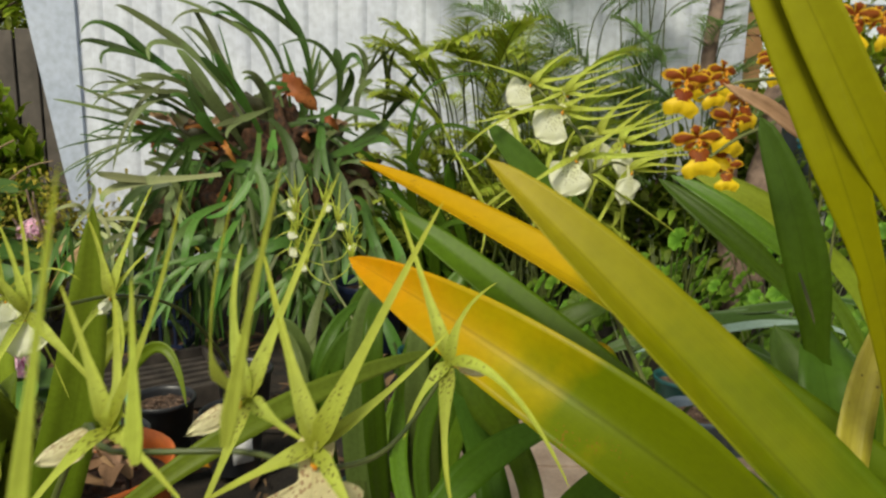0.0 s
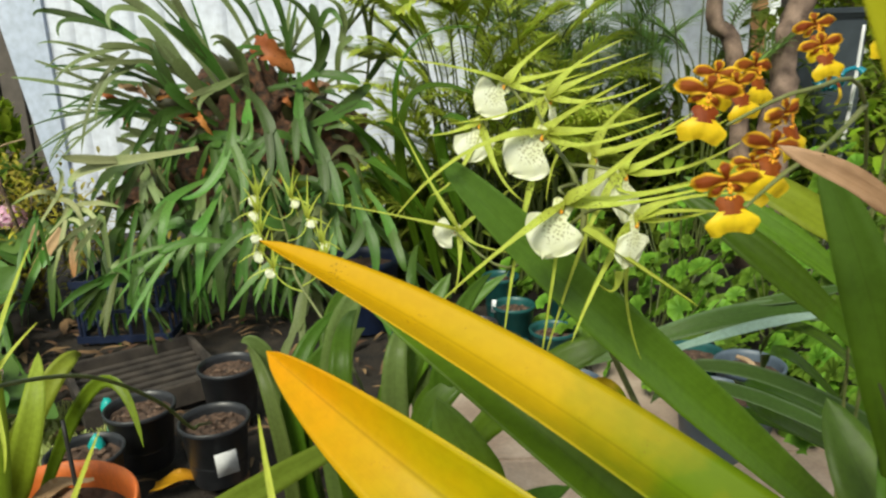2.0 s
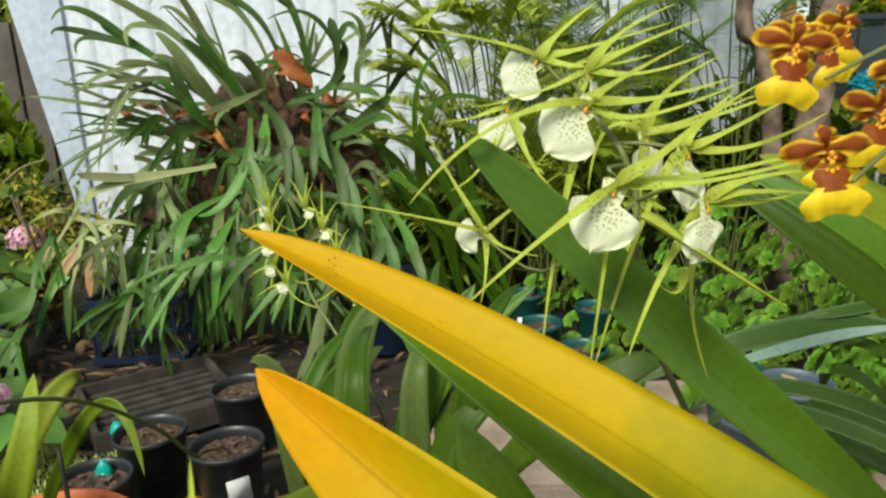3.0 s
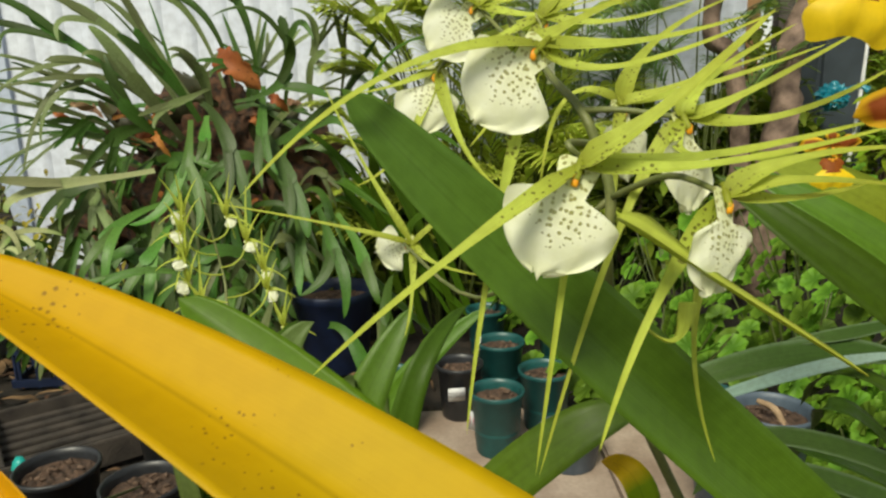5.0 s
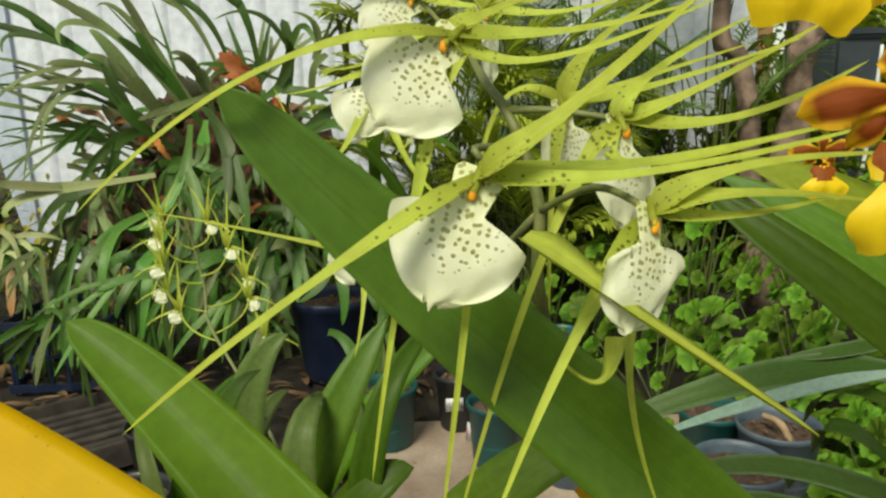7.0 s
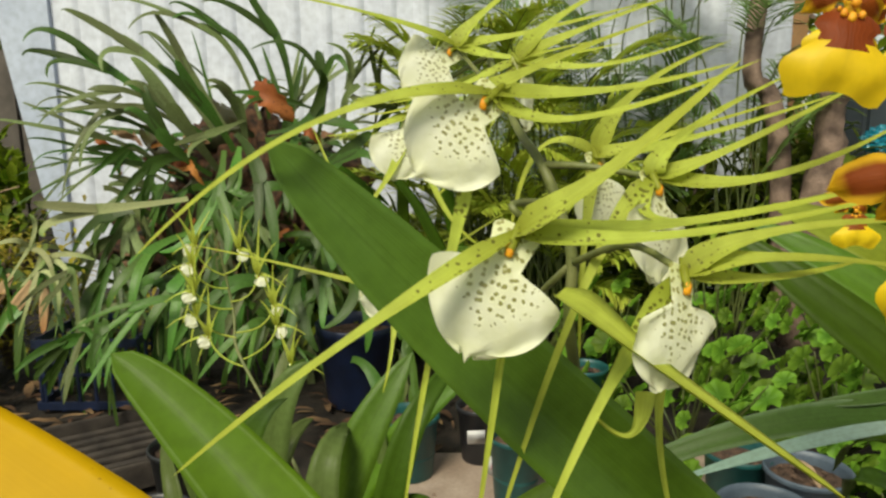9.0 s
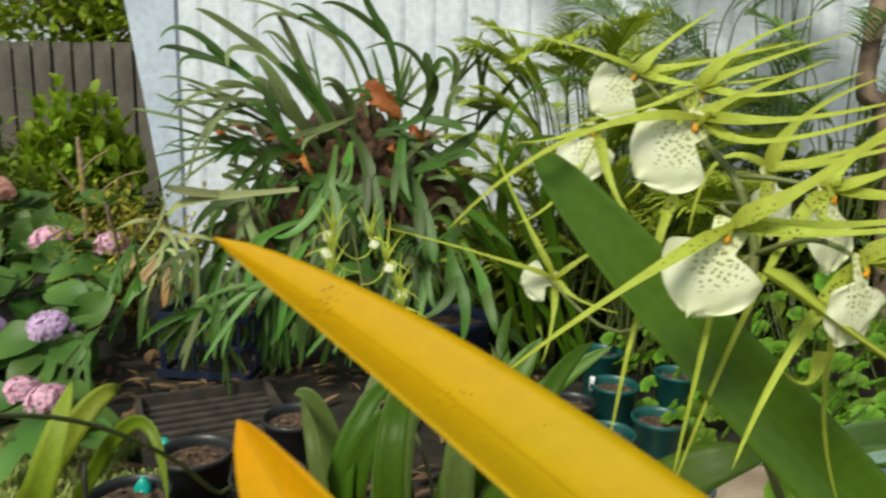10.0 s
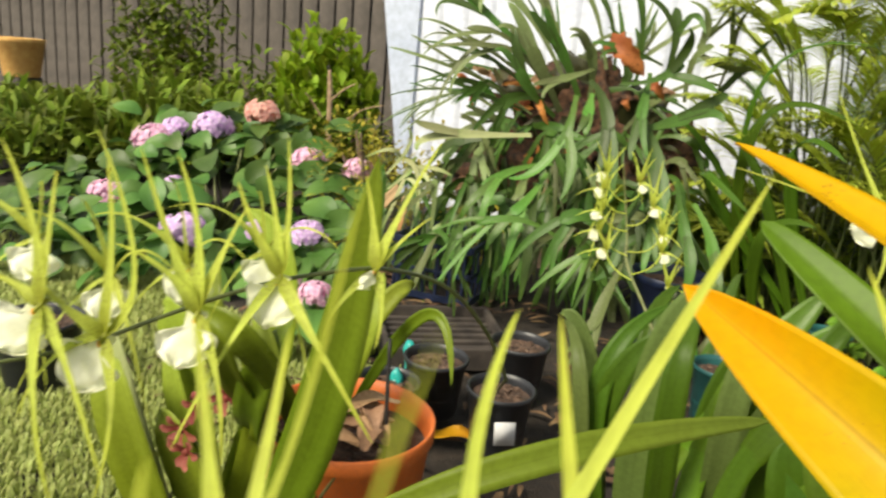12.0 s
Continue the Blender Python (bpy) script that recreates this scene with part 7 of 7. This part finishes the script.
red_leaf(-0.06, 0.05, (-0.742, 1.120, 0.547), (-0.835, 1.134, 0.719), 0.065, PALE)
red_leaf(-0.025, 0.02, (-0.718, 1.046, 0.463), (-0.864, 1.008, 0.565), 0.065, PALE)
red_leaf(0.01, 0.05, (-0.831, 0.992, 0.371), (-0.889, 1.014, 0.498), 0.052, PALE)
red_leaf(-0.06, -0.01, (-0.858, 0.899, 0.406), (-0.897, 0.910, 0.503), 0.098, PALE)
red_leaf(-0.025, 0.05, (-0.866, 1.027, 0.469), (-0.916, 1.028, 0.551), 0.078, PALE)
red_leaf(0.01, 0.02, (-0.787, 0.948, 0.347), (-0.842, 0.944, 0.420), 0.078, PALE)
red_leaf(-0.05, -0.02, (-0.907, 0.940, 0.416), (-0.959, 0.954, 0.537), 0.085, GLAUCOUS)
pot("nursery_pot", (-0.78, 1.0, 0.0), 0.10, 0.16, BLACK_PLASTIC, "black plastic pot of the red-flowered orchid", "nursery pots")
side_pot = Vector((-1.815, 1.430, 0.200))
pot("nursery_pot", (side_pot.x, side_pot.y, 0.0), 0.12, 0.2, BLACK_PLASTIC, "black plastic nursery pot standing on the grass", "nursery pots")

# strip of lawn seen past the pots
bm = bmesh.new()
blades = random.Random(21)
for k in range(110000):
    near = k < 70000
    x, y = (blades.uniform(-2.9, -0.95), blades.uniform(-0.3, 2.5)) if near else (blades.uniform(-6.2, -0.95), blades.uniform(-3.0, 2.5))
    if noise.noise(Vector((x * 3, y * 3, 0))) * 0.25 + 0.95 > -x or noise.noise(Vector((x * 2, y * 2, 5))) * 0.3 + 2.35 < y:
        continue
    if ((x + 2.4) / 3.2) ** 2 + ((y - 1.0) / 3.4) ** 2 + 0.35 * noise.noise(Vector((x * 1.3, y * 1.3, 9))) > 1:
        continue
    h, a = blades.uniform(0.012, 0.032), blades.uniform(0, 6.28)
    d = Vector((math.cos(a) * 0.015, math.sin(a) * 0.015, 0))
    wide = 0.006 if near else 0.010
    blade(bm, (x, y, -0.008), (x + d.x * 0.4, y + d.y * 0.4, h * 0.6), (x + d.x, y + d.y, h), wide, "thin", fold=0.2, n=2, thick=0, cols=2)
lone("lawn", bm, GRASS, "short green lawn grass", "grass", kind="stuff")

# long straps leaning beside the ferns
bromeliad = thing("flax_plant", (0.25, 3.1, 0.0), "dark flax plant with long arching strap leaves", "flax")
for b, c, w in (((-0.153, 3.000, 0.934), (0.193, 2.900, 1.159), 0.022), ((-0.132, 3.000, 0.826), (0.183, 2.900, 0.909), 0.045), ((-0.253, 3.000, 0.632), (-0.077, 2.800, 0.576), 0.05), ((0.016, 3.000, 0.735), (0.167, 2.800, 0.794), 0.05), ((-0.302, 3.000, 0.794), (-0.455, 2.900, 0.697), 0.03), ((-0.065, 3.000, 0.649), (-0.225, 2.900, 0.824), 0.05), ((-0.033, 3.000, 0.460), (0.133, 2.900, 0.556), 0.05), ((-0.207, 3.000, 0.338), (-0.287, 2.900, 0.491), 0.04)):
    leaf(bromeliad, (0.1 + rng.uniform(-0.2, 0.2), 3.1, 0.05), b, c, w, rng.choice((DEEP, BLUE_STRAP, DEEP)), fold=0.3, n=16, up=(0, -0.6, 0.8))

# dead cut stem with twigs
dead = thing("dead_shrub", (-2.745, 4.200, 0.0), "pale dead shrub stem with bare twigs", "shrub")
for path, r in (([(-2.745, 4.200, -0.010), (-2.751, 4.200, 0.651), (-2.766, 4.200, 0.872)], 0.02), ([(-2.751, 4.200, 0.669), (-2.624, 4.150, 0.752), (-2.497, 4.100, 0.807)], 0.008), ([(-2.807, 4.200, 0.555), (-2.859, 4.150, 0.661), (-2.875, 4.100, 0.715)], 0.008), ([(-2.609, 4.100, 0.525), (-2.445, 4.100, 0.646), (-2.227, 4.000, 0.702)], 0.006)):
    bm = bmesh.new()
    tube(bm, path, [r, r * 0.9, r * 0.5], 7, rough=0.2)
    part("twig", bm, DRY_TWIG, dead)
